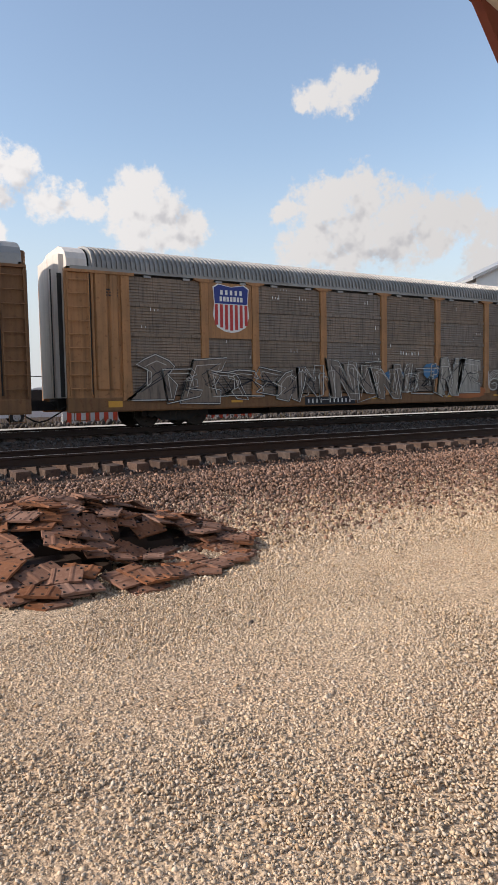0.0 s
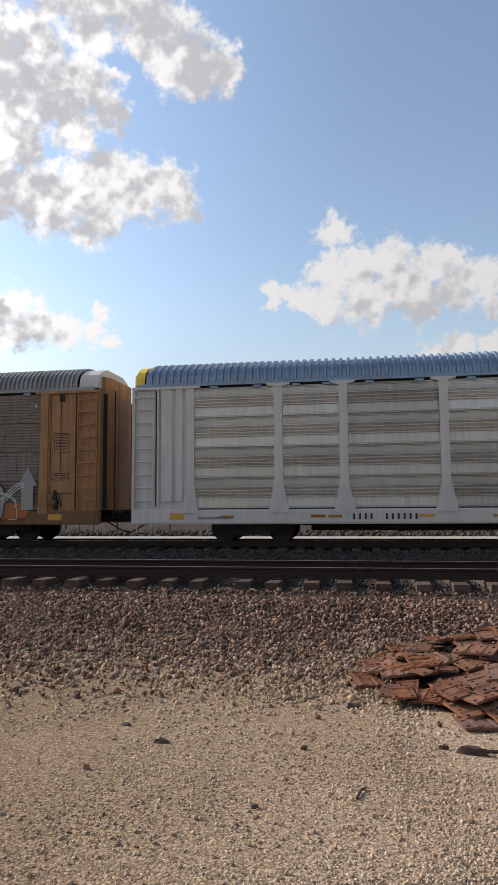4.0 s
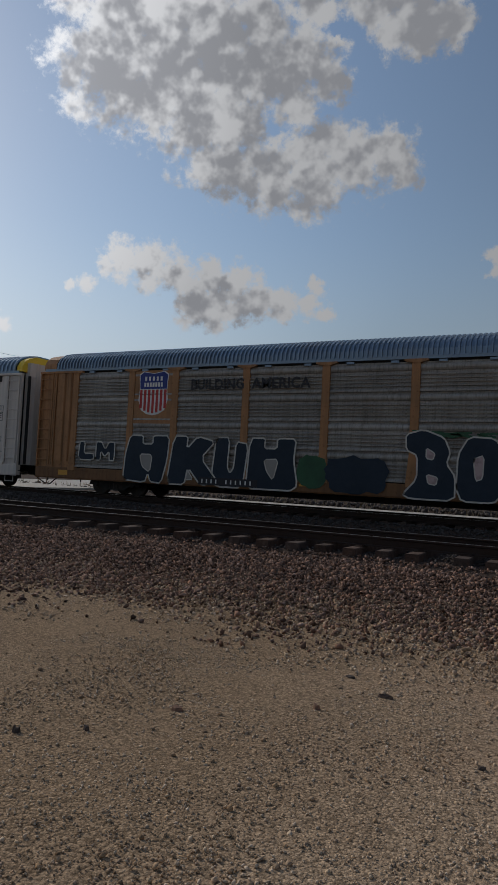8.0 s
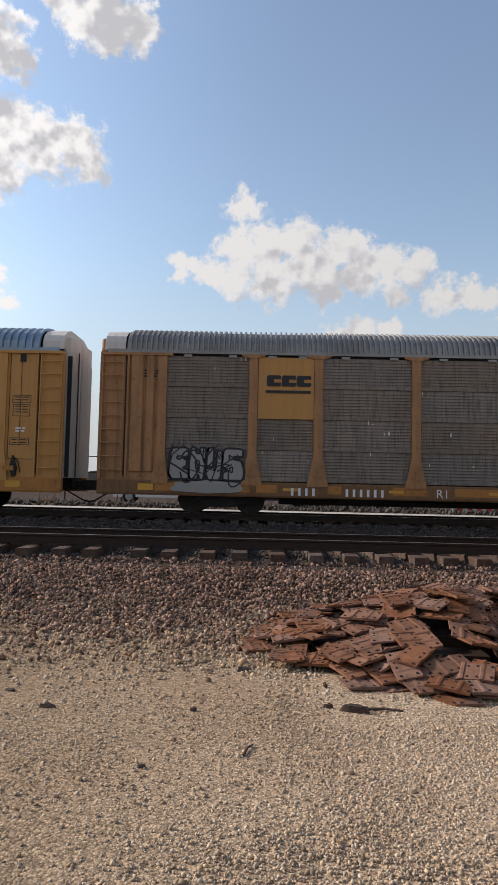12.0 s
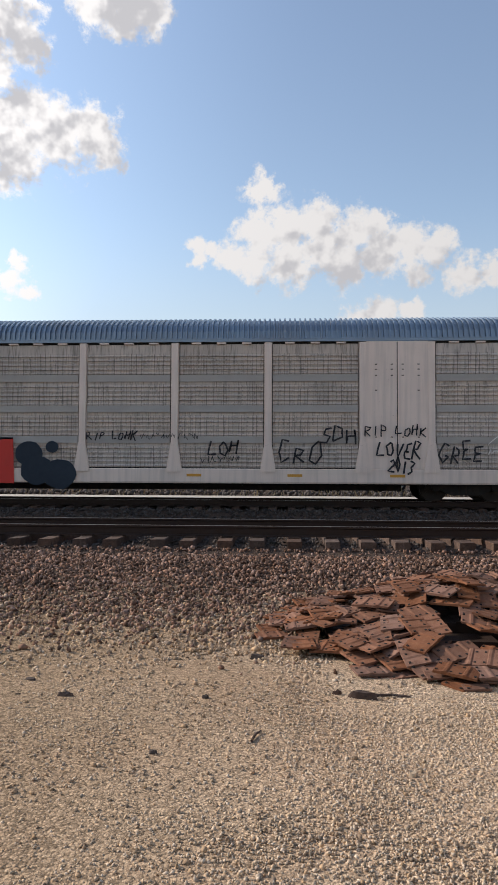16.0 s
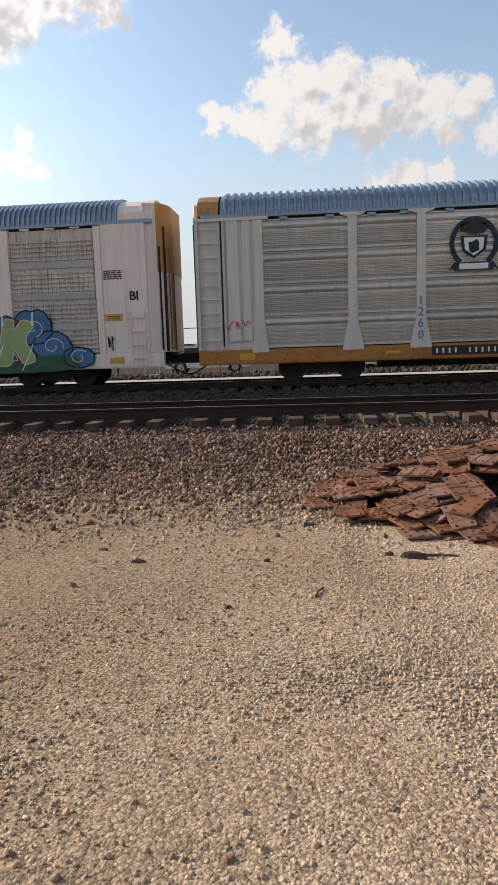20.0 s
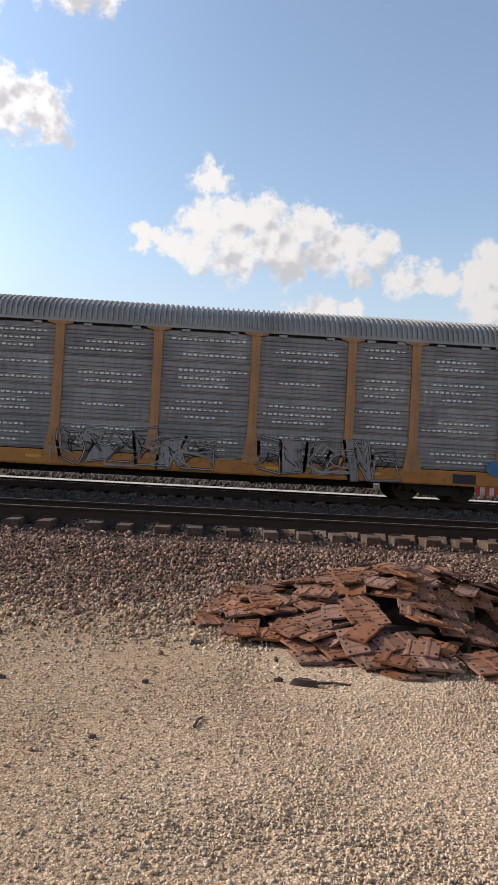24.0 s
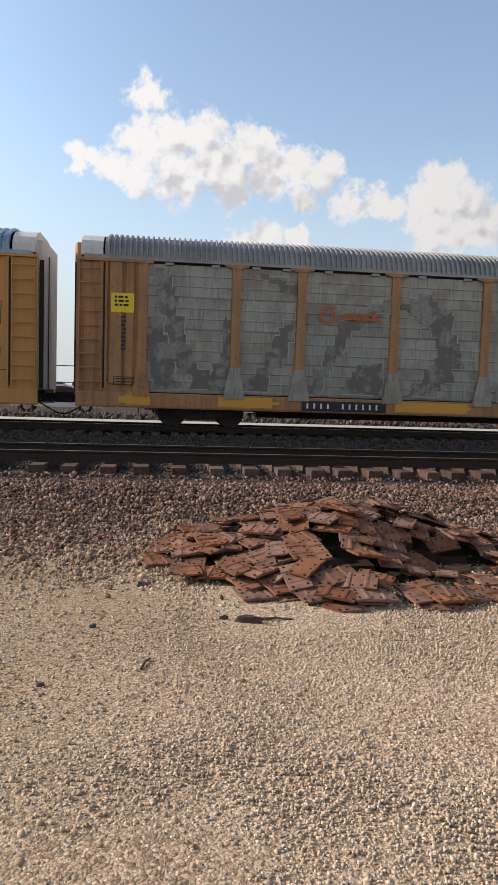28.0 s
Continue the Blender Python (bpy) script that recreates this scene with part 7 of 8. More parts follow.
def build_train():
    Y = -SIDE
    # leading cars, seen far down the line
    for k in (-1, 0):
        c = base_car(k, "brown weathered auto rack car leading the train", M["brown_yellow"], M["brown_yellow"], M["roof_grey"], M["zinc_old"], "mesh", M["brown_yellow"])
        wild(c, -10, 9, 1.05, 2.2, 60, M["spray_silver"], 40 + k)
    # 1: shield badge, silver graffiti
    c = base_car(1, "weathered yellow auto rack with sooty panels, shield badge and silver graffiti", M["old_yellow"], M["brown_yellow"], M["roof_grey"], M["zinc_old"], "mesh", (M["post_white"], M["old_yellow"]), M["post_white"], flare=0.2)
    part("badge_panel", Geo().box(-9.0, -7.35, Y - 0.012, Y + 0.05, 2.86, EAVE - 0.1), M["old_yellow"], c, "flat yellow badge panel")
    shield(c, -8.80, -7.50, 4.62, 3.08, Y - 0.014)
    number_board(c, -5.2, 0.58, 2.3, 0.28)
    brand_blocks(c, 6.6, 0.62, 0.34, 3, M["letter_white"], slant=0.3)
    q = random.Random(17)
    x = -11.3
    while x < 1.0:   # barbed letters, pale outlines over thin fill
        w = q.uniform(.75, 1.3)
        spiky_letter(c, x, x + w, q.uniform(.65, 1.0), q.uniform(1.7, 2.25), int(x * 31) + 900, q.choice((None, M["zinc_old"], None)), Y - 0.060 - .0006 * (int(x * 7) % 9), M["spray_pale"], M["letter_black"], .032)
        x += w * q.uniform(.62, .85)
    paint(c, blob(-1.5, -0.4, 1.45, 1.8, 16), M["spray_blue"], Y - 0.061, "blue sprayed patch")
    paint(c, blob(0.6, 1.5, 1.5, 2.1, 6), M["spray_blue"], Y - 0.061, "blue sprayed patch")
    paint(c, blob(2.1, 4.2, 0.68, 1.15, 5), M["spray_orange"], Y - 0.059, "rust-orange sprayed patch")
    paint(c, blob(10.0, 11.4, 0.70, 1.20, 15), M["spray_orange"], Y - 0.059, "rust-orange sprayed patch")
    for x0, x1, z0, z1, seed in ((1.4, 2.7, .8, 2.3, 1), (2.7, 3.9, .9, 2.25, 2)):
        spiky_letter(c, x0, x1, z0, z1, 930 + seed, M["zinc_worn"], Y - 0.062, M["spray_pale"], M["letter_black"], .032)
    # rounded silver letters with curling bands on the tail half
    for ch, x0, x1 in (("D", 5.0, 6.1), ("R", 6.2, 7.2), ("O", 7.3, 8.4), ("R", 8.6, 9.4), ("D", 9.5, 10.6)):
        block_letter(c, ch, x0, x1, 0.62, 1.92, M["zinc_worn"], M["letter_black"], Y - 0.061, 0.045, M["zinc_old"], "grey sprayed letter")
    wild(c, 4.4, 11.0, .7, 1.95, 26, M["spray_pale"], 21, Y - .067, .03)
    g = Geo()
    for k in range(3):
        ribbon(g, [(4.4 + .12 * i, 1.35 + .07 * k + .36 * math.sin(.36 * i + .1 * k)) for i in range(58)], 0.03, Y - 0.068 - .001 * k)
    tagged(part("graffiti", g, M["spray_pale"], c), "curling pale sprayed bands", kind="stuff")
    for x, z in ((4.75, 1.2), (7.2, 1.6), (9.2, 1.5)):
        swirl(c, x, z, .42, 1.4, M["spray_pale"], Y - 0.069, .05)
    paint(c, [(11.15, 1.0), (11.55, 1.0), (11.55, 1.75), (11.68, 1.75), (11.35, 2.35), (11.02, 1.75), (11.15, 1.75)], M["spray_silver"], Y - 0.064, "silver sprayed arrow")
    small_print(c, -12.6, 4.2, 0.5, 3, M["letter_black"])
    # 2: pale rack with crossed emblem
    c = base_car(2, "pale grey auto rack with bright galvanised panels and crossed red emblem", M["post_white"], M["post_white"], M["roof_sky_blue"], M["zinc_bright"], "punched_band", M["post_white"], M["sign_yellow"], pitch=0.225, cap=0.28)
    crossed_mark(c, -1.25, 3.3, 2.5)
    part("number", bars(10, 0.17, 0.06, 4), M["letter_black"], c, "black numbers shown as plain bars", (-7.0, Y - 0.03, 0.66))
    small_print(c, -11.6, 0.72, 1.0, 2, M["letter_black"], .02)
    small_print(c, 11.2, 0.72, 0.5, 2, M["letter_black"])
    for x in (-10.7, -8.0, -7.5, -2.9, 0.2, 3.0, 5.8):
        part("sill_slot", kept("slot", lambda: Geo().box(-0.2, 0.2, -0.004, 0.004, 0, 0.07).mesh("sill_slot", M["orange_sill"])), None, c, "rust-brown slot", (x, Y - 0.026, 0.72))
    # 3: shield badge and slogan, navy graffiti letters
    c = base_car(3, "weathered yellow auto rack with shield badge, slogan and navy graffiti letters", M["old_yellow"], M["brown_yellow"], M["roof_sky_blue"], M["zinc_worn"], "rib", (M["post_white"], M["old_yellow"]), M["old_yellow"], flare=0.2, later=(4.4, "mesh", M["zinc_old"]))
    part("badge_panel", Geo().box(-9.0, -7.35, Y - 0.012, Y + 0.05, 2.72, EAVE - 0.1), M["old_yellow"], c, "flat yellow badge panel")
    shield(c, -8.78, -7.55, 4.62, 3.05, Y - 0.014)
    lettering(c, "BUILDING", -6.55, 3.95, 0.50, M["letter_black"], swell=.012, space=1.05, label="black painted slogan", wide=.92)
    lettering(c, "AMERICA", -4.1, 3.95, 0.50, M["letter_black"], swell=.012, space=1.05, label="black painted slogan", wide=.98)
    number_board(c, -6.0, 0.6, 2.3, 0.26, y=Y - 0.075)
    for ch, x0, x1 in (("L", -11.5, -10.75), ("M", -10.65, -9.75)):
        block_letter(c, ch, x0, x1, 1.3, 2.0, M["spray_navy"], M["spray_pale"], Y - 0.062, 0.05, label="small navy graffiti letter")
    for ch, x0, x1, z1 in (("A", -9.3, -7.3, 2.28), ("K", -7.35, -5.35, 2.28), ("U", -5.5, -4.1, 2.26), ("H", -4.15, -2.35, 2.26)):
        block_letter(c, ch, x0, x1, 0.56, z1, M["spray_navy"], M["spray_pale"], Y - 0.062 - .002 * (ch in "KH"), 0.055, M["spray_silver"], "broad navy graffiti letter")
    for ch, x0, x1, z1 in (("B", 1.45, 2.75, 2.5), ("O", 2.7, 4.05, 2.42), ("A", 3.95, 5.35, 2.46), ("K", 5.3, 6.75, 2.42), ("S", 6.65, 8.0, 2.42)):
        block_letter(c, ch, x0, x1, 0.54, z1, M["spray_navy"], M["spray_pale"], Y - 0.062 - .002 * (ch in "OK"), 0.05, M["spray_pink"], "tall navy graffiti letter")
    for ch, x0, x1 in (("L", 9.3, 9.85), ("N", 9.8, 10.5), ("O", 10.45, 11.05), ("K", 11.0, 11.7)):
        block_letter(c, ch, x0, x1, 1.02, 2.0, M["spray_navy"], M["spray_pale"], Y - 0.064, 0.085, M["spray_pale"], "navy graffiti letter with broad pale outline")
    paint(c, blob(-1.3, 0.75, 0.60, 1.75, 3, 26, .12), M["spray_navy"], Y - 0.060, "dark navy sprayed cloud")
    paint(c, blob(-2.3, -1.3, 0.7, 1.75, 13), M["spray_dark_green"], Y - 0.059, "dark green sprayed cloud")
    paint(c, blob(8.0, 9.1, 1.0, 1.95, 4, 20, .1, 2), M["spray_dark_green"], Y - 0.059, "dark green sprayed cloud")
    wild(c, 1.4, 8.6, 2.3, 2.62, 40, M["spray_dark_green"], 34, Y - 0.058, 0.05)
    part("graffiti", frame_geo(7.35, 7.8, .68, .98, Y - .07), M["spray_pale"], c, "small sprayed frame")
    tag_line(c, 9.4, 10.6, .62, .16, 126, M["spray_pale"], Y - 0.06)
    # 4: bright yellow with block mark and crossed emblem
    c = base_car(4, "clean yellow auto rack with galvanised ribbed panels", M["yellow"], M["orange_sill"], M["roof_sky_blue"], M["zinc"], "rib", (M["yellow"], M["post_white"]), M["post_white"], pitch=0.225)
    brand_blocks(c, -6.55, 3.52, 0.64, 3, M["letter_black"], bold=.3)
    crossed_mark(c, 4.5, 3.3, 2.6)
    number_board(c, -6.9, 0.63, 2.25, 0.27)
    brand_blocks(c, 4.55, 0.62, 0.36, 3, M["orange_sill"])
    small_print(c, 6.2, 0.75, 0.4, 2, M["letter_white"])
    small_print(c, 12.3, 2.4, 0.3, 2, M["letter_white"])
    # 5: badge panel with block mark, dark woven panels
    c = base_car(5, "dirty yellow auto rack with dark sooty panels and yellow badge panel", M["old_yellow"], M["brown_yellow"], M["roof_grey"], M["zinc_old"], "mesh", M["old_yellow"], M["post_white"])
    part("badge_panel", Geo().box(-9.0, -7.35, Y - 0.012, Y + 0.05, 2.85, EAVE - 0.1), M["yellow"], c, "flat yellow badge panel")
    brand_blocks(c, -8.75, 3.82, 0.42, 3, M["letter_black"], bold=.3)
    part("emblem_bar", Geo().box(-8.78, -7.45, Y - 0.034, Y - 0.026, 3.62, 3.70), M["letter_black"], c)
    part("number", bars(4, 0.22, 0.07), M["letter_white"], c, "white numbers shown as plain bars", (-8.0, Y - 0.03, .6))
    part("number", bars(6, 0.22, 0.07), M["letter_white"], c, "white numbers shown as plain bars", (-6.4, Y - 0.03, .6))
    for x0, x1 in ((-12.0, -9.2), (-9.0, -8.4), (-6.9, -6.5), (-5.0, -4.0), (-3.2, 0.6), (1.2, 3.4), (4.1, 9.6)):
        part("paint_patch", Geo().box(x0, x1, Y - 0.026, Y - 0.018, .66, .90), M["orange_sill"], c, "surviving orange sill paint")
    lettering(c, "R1", -3.75, 0.62, 0.36, M["letter_white"], Y - 0.03, label="white stencilled mark")
    for ch, x0, x1 in (("E", -11.6, -11.0), ("A", -11.0, -10.5), ("U", -10.5, -10.0), ("S", -10.0, -9.4)):
        block_letter(c, ch, x0, x1, 1.0, 1.95, M["spray_silver"], M["letter_black"], Y - 0.062, .06, M["ghost"], "silver sprayed letter")
    paint(c, blob(-11.5, -9.4, .62, .98, 50, 20, .1, 3), M["spray_silver"], Y - 0.06, "silver sprayed patch")
    wild(c, -11.6, -9.3, 0.7, 2.05, 10, M["letter_black"], 51, Y - 0.068, w=0.04)
    for ch, x0, x1 in (("R", 2.0, 2.7), ("H", 2.75, 3.4), ("B", 3.6, 4.1)):
        block_letter(c, ch, x0, x1, .95, 1.8, M["spray_silver"], M["spray_pale"], Y - 0.058, .05, M["zinc_old"], "faded silver sprayed letter")
    small_print(c, -12.4, 4.2, 0.5, 3, M["letter_black"])
    # 6 and 7: white racks with screened sides
    c = base_car(6, "white auto rack with screened sides and a long red graffiti piece", M["white"], M["white"], M["roof_sky_blue"], M["screen"], "rib", M["white"], M["white"], screens=True)
    q = random.Random(61)
    red = [(-12.05, 0.60), (-11.85, 1.25), (-11.35, 1.45), (-11.2, 2.02)] + [(-11.0 + 0.3 * k, 2.0 - .008 * k + q.uniform(-.05, .05)) for k in range(1, 25)] + [(-3.5, 1.86), (-3.45, 0.50)] + [(-3.6 - 0.6 * k, 0.50 + q.uniform(-.02, .02)) for k in range(0, 14)]
    paint(c, red, M["spray_red"], Y - 0.060, "flat red sprayed slab")
    outline_of(c, red[3:29], M["spray_navy"], 0.05, Y - 0.064, "dark upper edge")
    paint(c, [(-11.3, 1.0), (-7.2, .98), (-7.2, 1.06), (-11.3, 1.07)], M["spray_maroon"], Y - 0.0635, "dark red seam")
    for pts in ([(-8.75, 1.35), (-8.72, 1.95)], [(-7.6, .55), (-7.55, 1.6), (-6.4, 1.6), (-6.4, 1.25), (-6.7, 1.25)], [(-5.95, .6), (-5.9, 1.9)], [(-5.0, 1.45), (-4.95, 1.9)], [(-4.95, .6), (-4.95, 1.2)], [(-4.2, .7), (-4.2, 1.88)]):
        g = Geo()
        ribbon(g, pts, 0.09, Y - 0.066)
        part("graffiti", g, M["spray_maroon"], c, "dark red letter seam")
    for k, (x, z, r) in enumerate(((-12.45, 1.0, .32), (-12.15, 1.45, .36), (-12.7, 1.95, .18), (-11.75, 1.75, .3), (-12.6, .7, .25), (-3.0, 1.4, .42), (-2.75, 0.9, .5), (-2.05, .78, .5), (-2.3, 1.6, .2), (-10.15, 2.03, .26), (-8.05, 2.0, .28), (-5.95, 1.98, .27), (-4.35, 1.9, .2), (-7.7, 2.0, .16))):
        paint(c, blob(x - r, x + r, z - r * .9, z + r * .9, int(x * 10), 18, 0.04, 2), M["spray_navy"], (Y - 0.052 if z > 1.85 else Y - 0.068) - 0.0005 * k, "navy sprayed bubble")
    part("number_board", Geo().box(-6.15, -4.3, Y - .0705, Y - .069, .55, .92), M["letter_black"], c, "black number board")
    part("number", bars(8, 0.2, 0.05, 4), M["letter_white"], c, "white numbers shown as plain bars", (-6.0, Y - 0.075, 0.64))
    for text, x0, x1, z, size, seed in (("RIP LOHK", -1.25, .3, 1.82, .24, 1), ("LOH", 2.45, 3.35, 1.4, .42, 2), ("CRO", 4.5, 5.85, 1.15, .55, 4), ("SDH", 5.75, 6.85, 1.75, .4, 5), ("RIP LOHK", 7.05, 8.85, 1.95, .28, 6), ("LOVER", 7.4, 8.7, 1.3, .45, 7), ("2013", 7.75, 8.5, .85, .38, 8), ("GREE", 9.2, 10.5, 1.2, .5, 9)):
        handwriting(c, text, x0, x1, z, size, M["letter_black"], seed=600 + seed, w=.038 if size < .3 else .055)
    tag_line(c, 10.6, 12.3, 1.15, .5, 133, M["letter_white"], Y - 0.06)
    for x0, x1, z, size, seed in ((.4, 2.15, 1.82, .22, 1), (2.2, 3.4, 1.12, .24, 3), (-12.35, -11.8, 1.98, .36, 10), (-12.3, -11.8, 1.72, .3, 11)):
        tag_line(c, x0, x1, z, size, 600 + seed, M["letter_black"])
    g = Geo()
    ribbon(g, [(10.6 + .1 * i, 1.7 + .35 * math.sin(.26 * i)) for i in range(13)], .03, Y - .06)
    part("graffiti", g, M["letter_white"], c, "thin white sprayed arc")
    for x, z in ((-12.4, 1.62), (-12.5, .98), (12.2, 2.0)):
        pl = part("placard", Geo().box(x - .25, x + .25, Y - 0.076, Y - 0.070, z, z + .2) if x < 0 else Geo().box(x - .25, x + .25, Y - 0.026, Y - 0.016, z, z + .17), M["sign_yellow"] if x < 0 else M["sticker"], c, "yellow notice placard")
        part("placard_print", Geo().box(x - .18, x + .16, Y - 0.078, Y - .074, z + .06, z + .08).box(x - .18, x + .16, Y - 0.078, Y - .074, z + .11, z + .13), M["letter_black"], pl)
    small_print(c, -12.5, 3.0, 0.45, 6, M["letter_black"], .03)
    small_print(c, 12.0, 2.7, 0.5, 2, M["letter_black"], .03)
    c = base_car(7, "white auto rack with screened sides and green and blue graffiti", M["white"], M["white"], M["roof_sky_blue"], M["screen"], "rib", M["white"], M["white"], screens=True)
    # pale green bubble letters over a dark green ground, maroon shades
    paint(c, blob(-10.1, -3.9, 0.50, 1.0, 71, 34, 0.06, 5), M["spray_dark_green"], Y - 0.066, "dark green sprayed ground")
    for k, (ch, x0, x1, z1) in enumerate((("D", -10.1, -8.7, 2.1), ("R", -8.55, -7.15, 2.12), ("E", -7.2, -5.95, 2.14), ("A", -5.9, -4.5, 2.2))):
        block_letter(c, ch, x0 - .17, x1 - .02, 0.62, z1 + .06, M["spray_maroon"], None, Y - 0.0585, label="maroon letter shade")
        block_letter(c, ch, x0, x1, 0.66, z1, M["spray_green"], M["spray_maroon"], Y - 0.062, 0.06, M["spray_maroon"], "pale green bubble letter")
    g = Geo()
    for x0, x1, z in ((-9.9, -8.9, 1.98), (-8.2, -7.5, 2.0), (-6.9, -6.2, 2.02), (-5.6, -4.9, 2.06)):
        ribbon(g, [(x0, z - .12), (x0 + .2 * (x1 - x0), z), (x1, z + .02)], .035, Y - .0675)
        for k in range(3):
            x = x0 + (x1 - x0) * (.2 + .3 * k)
            ribbon(g, [(x, z), (x + .01, z - .22 - .07 * k)], .02, Y - .0675)
    tagged(part("graffiti", g, M["letter_white"], c), "white highlights and drips", kind="stuff")
    for x0, x1, z0, z1, seed, sq in ((-11.6, -10.2, 0.52, 1.15, 1, 2.6), (-11.0, -10.3, .95, 1.75, 2, 2), (-8.5, -7.4, 1.95, 2.4, 3, 2), (-6.9, -6.0, 2.0, 2.4, 4, 2), (-4.6, -3.9, 0.9, 1.95, 6, 2.4), (-4.3, -2.6, .55, 1.25, 5, 2.4), (1.75, 2.5, 0.72, 1.5, 8, 3)):
        b = blob(x0, x1, z0, z1, 740 + seed, 22, 0.07, sq)
        paint(c, b, M["spray_blue"], Y - 0.0555 - .0003 * seed, "blue sprayed cloud")
        if seed != 8:
            outline_of(c, b, M["spray_navy"], 0.05, Y - 0.0565 - .0003 * seed, "navy outline")
    hump = [(-1.35, .54), (-.95, .82), (-.55, 1.05), (-.1, 1.22), (.25, 1.12), (.55, .86), (.95, .54)]
    paint(c, hump, M["spray_blue"], Y - .0575, "blue sprayed hump")
    paint(c, [(-.55, .54), (-.4, .7), (.1, .74), (.35, .54)], M["spray_orange"], Y - .0585, "orange sprayed patch")
    outline_of(c, hump, M["spray_navy"], .05, Y - .0582, "navy outline")
    paint(c, [(-3.0, .54), (-1.7, .54), (-2.3, .85), (-3.0, 1.1)], M["spray_blue"], Y - .0555, "blue sprayed tail")
    for x, z, r in ((-10.75, 1.4, .28), (-8.1, 2.18, .2), (-6.5, 2.2, .2), (-4.2, 1.4, .3), (-3.3, .95, .28)):
        swirl(c, x, z, r, 1.2, M["spray_pale"], Y - 0.064, .035)
    swirl(c, -2.6, 1.5, .5, .6, M["spray_pale"], Y - .06, .03)
    handwriting(c, "SK", -.6, .4, 1.0, .6, M["spray_pale"], Y - .064, w=.1)
    # second piece on the same car: barbed green letters, maroon depth, blue clouds
    paint(c, blob(4.3, 11.2, 0.46, 1.0, 79, 30, 0.05, 5), M["spray_dark_green"], Y - 0.060, "dark green sprayed ground")
    paint(c, blob(4.2, 5.0, .5, .9, 80), M["spray_maroon"], Y - .0605, "maroon sprayed patch")
    for k, (x0, x1, z0, z1) in enumerate(((4.5, 5.4, .85, 1.75), (3.4, 4.6, .52, 1.0), (6.4, 6.9, 1.7, 2.2), (7.7, 8.3, 1.75, 2.2), (8.6, 9.2, 1.75, 2.2), (9.1, 10.3, 1.3, 2.35), (9.7, 10.9, .8, 1.7), (10.6, 11.6, .6, 1.2))):
        b = blob(x0, x1, z0, z1, 780 + k, 20, .08, 2.2)
        paint(c, b, M["spray_blue"], Y - 0.057 - .0004 * k, "blue sprayed cloud")
        outline_of(c, b, M["spray_navy"], .05, Y - .0575 - .0004 * k, "navy outline")
        swirl(c, (x0 + x1) / 2, (z0 + z1) / 2, .3 * (x1 - x0), 1.1, M["spray_pale"], Y - .0645, .03, k)
    for k, (ch, x0, x1, z0, z1) in enumerate((("T", 5.4, 6.5, .95, 1.95), ("A", 6.45, 7.5, .62, 2.1), ("Z", 7.35, 8.6, .7, 2.05), ("K", 8.5, 9.7, .7, 2.1))):
        block_letter(c, ch, x0 - .28, x1 - .1, z0 + .02, z1 + .06, M["spray_maroon"], None, Y - 0.062, label="maroon letter shade", lean=-.1)
        block_letter(c, ch, x0, x1, z0, z1, M["spray_green"], M["spray_pale"], Y - 0.066 - .001 * k, 0.035, M["spray_maroon"], "pale green barbed letter", lean=.15)
    g = Geo()
    for x, d in ((6.1, .35), (7.0, .3), (7.6, -.3), (8.4, .35), (9.3, .4)):
        ribbon(g, [(x, .55), (x + d * .6, 1.0), (x + d, 1.35)], .03, Y - .072)
        ribbon(g, [(x + d, 1.9), (x + d * 1.1, 2.3)], .045, Y - .072)
    tagged(part("graffiti", g, M["letter_white"], c), "thin white sprayed barbs", kind="stuff")
    tag_line(c, -12.75, -11.85, 1.62, .32, 134, M["letter_black"], Y - 0.06)
    tag_line(c, -12.3, -11.8, 1.05, .35, 108, M["letter_black"], Y - 0.06)
    tag_line(c, -12.6, -11.9, 2.0, .28, 127, M["spray_blue"], Y - 0.06)
    tag_line(c, 12.0, 12.5, 1.05, .5, 104, M["letter_black"], Y - 0.06)
    part("number", bars(8, 0.2, 0.05, 4), M["letter_white"], c, "white numbers shown as plain bars", (-5.6, Y - 0.075, 0.60))
    small_print(c, -2.2, .72, 1.0, 1, M["letter_black"], .07)
    lettering(c, "BI", 12.75, 2.55, 0.36, M["letter_black"], Y - 0.022, swell=.01, label="black stencilled mark")
    for x, z in ((-12.4, 1.4), (12.25, 1.95)):
        pl = part("placard", Geo().box(x - .27, x + .27, Y - 0.026, Y - 0.016, z, z + .2), M["sticker"], c, "amber notice placard")
        part("placard_print", Geo().box(x - .2, x + .18, Y - 0.028, Y - .024, z + .05, z + .075).box(x - .2, x + .18, Y - 0.028, Y - .024, z + .115, z + .14), M["letter_black"], pl)
    small_print(c, -12.6, 3.0, 0.4, 3, M["letter_black"], .025)
    small_print(c, 12.0, 3.4, 0.55, 5, M["letter_black"], .03)
    # 8: pale rack on an orange sill with a round emblem
    c = base_car(8, "grey auto rack with galvanised panels, orange sill and round dark emblem", M["post_white"], M["orange_sill"], M["roof_sky_blue"], M["zinc_bright"], "rib", M["post_white"], M["old_yellow"], pitch=0.225)
    ring = [(-5.75 + .61 * math.cos(math.pi * k / 24), 3.75 + .65 * math.sin(math.pi * k / 24)) for k in range(-7, 32)]
    g = Geo()
    ribbon(g, ring, 0.14, Y - 0.034)
    em = part("emblem", g, M["spray_navy"], c, "dark round emblem shown as plain shapes")
    part("emblem_shield", Geo().prism([(-6.12, 3.95), (-5.38, 3.95), (-5.42, 3.55), (-5.75, 3.32), (-6.08, 3.55)], "y", Y - 0.034, Y - 0.028), M["spray_navy"], em)
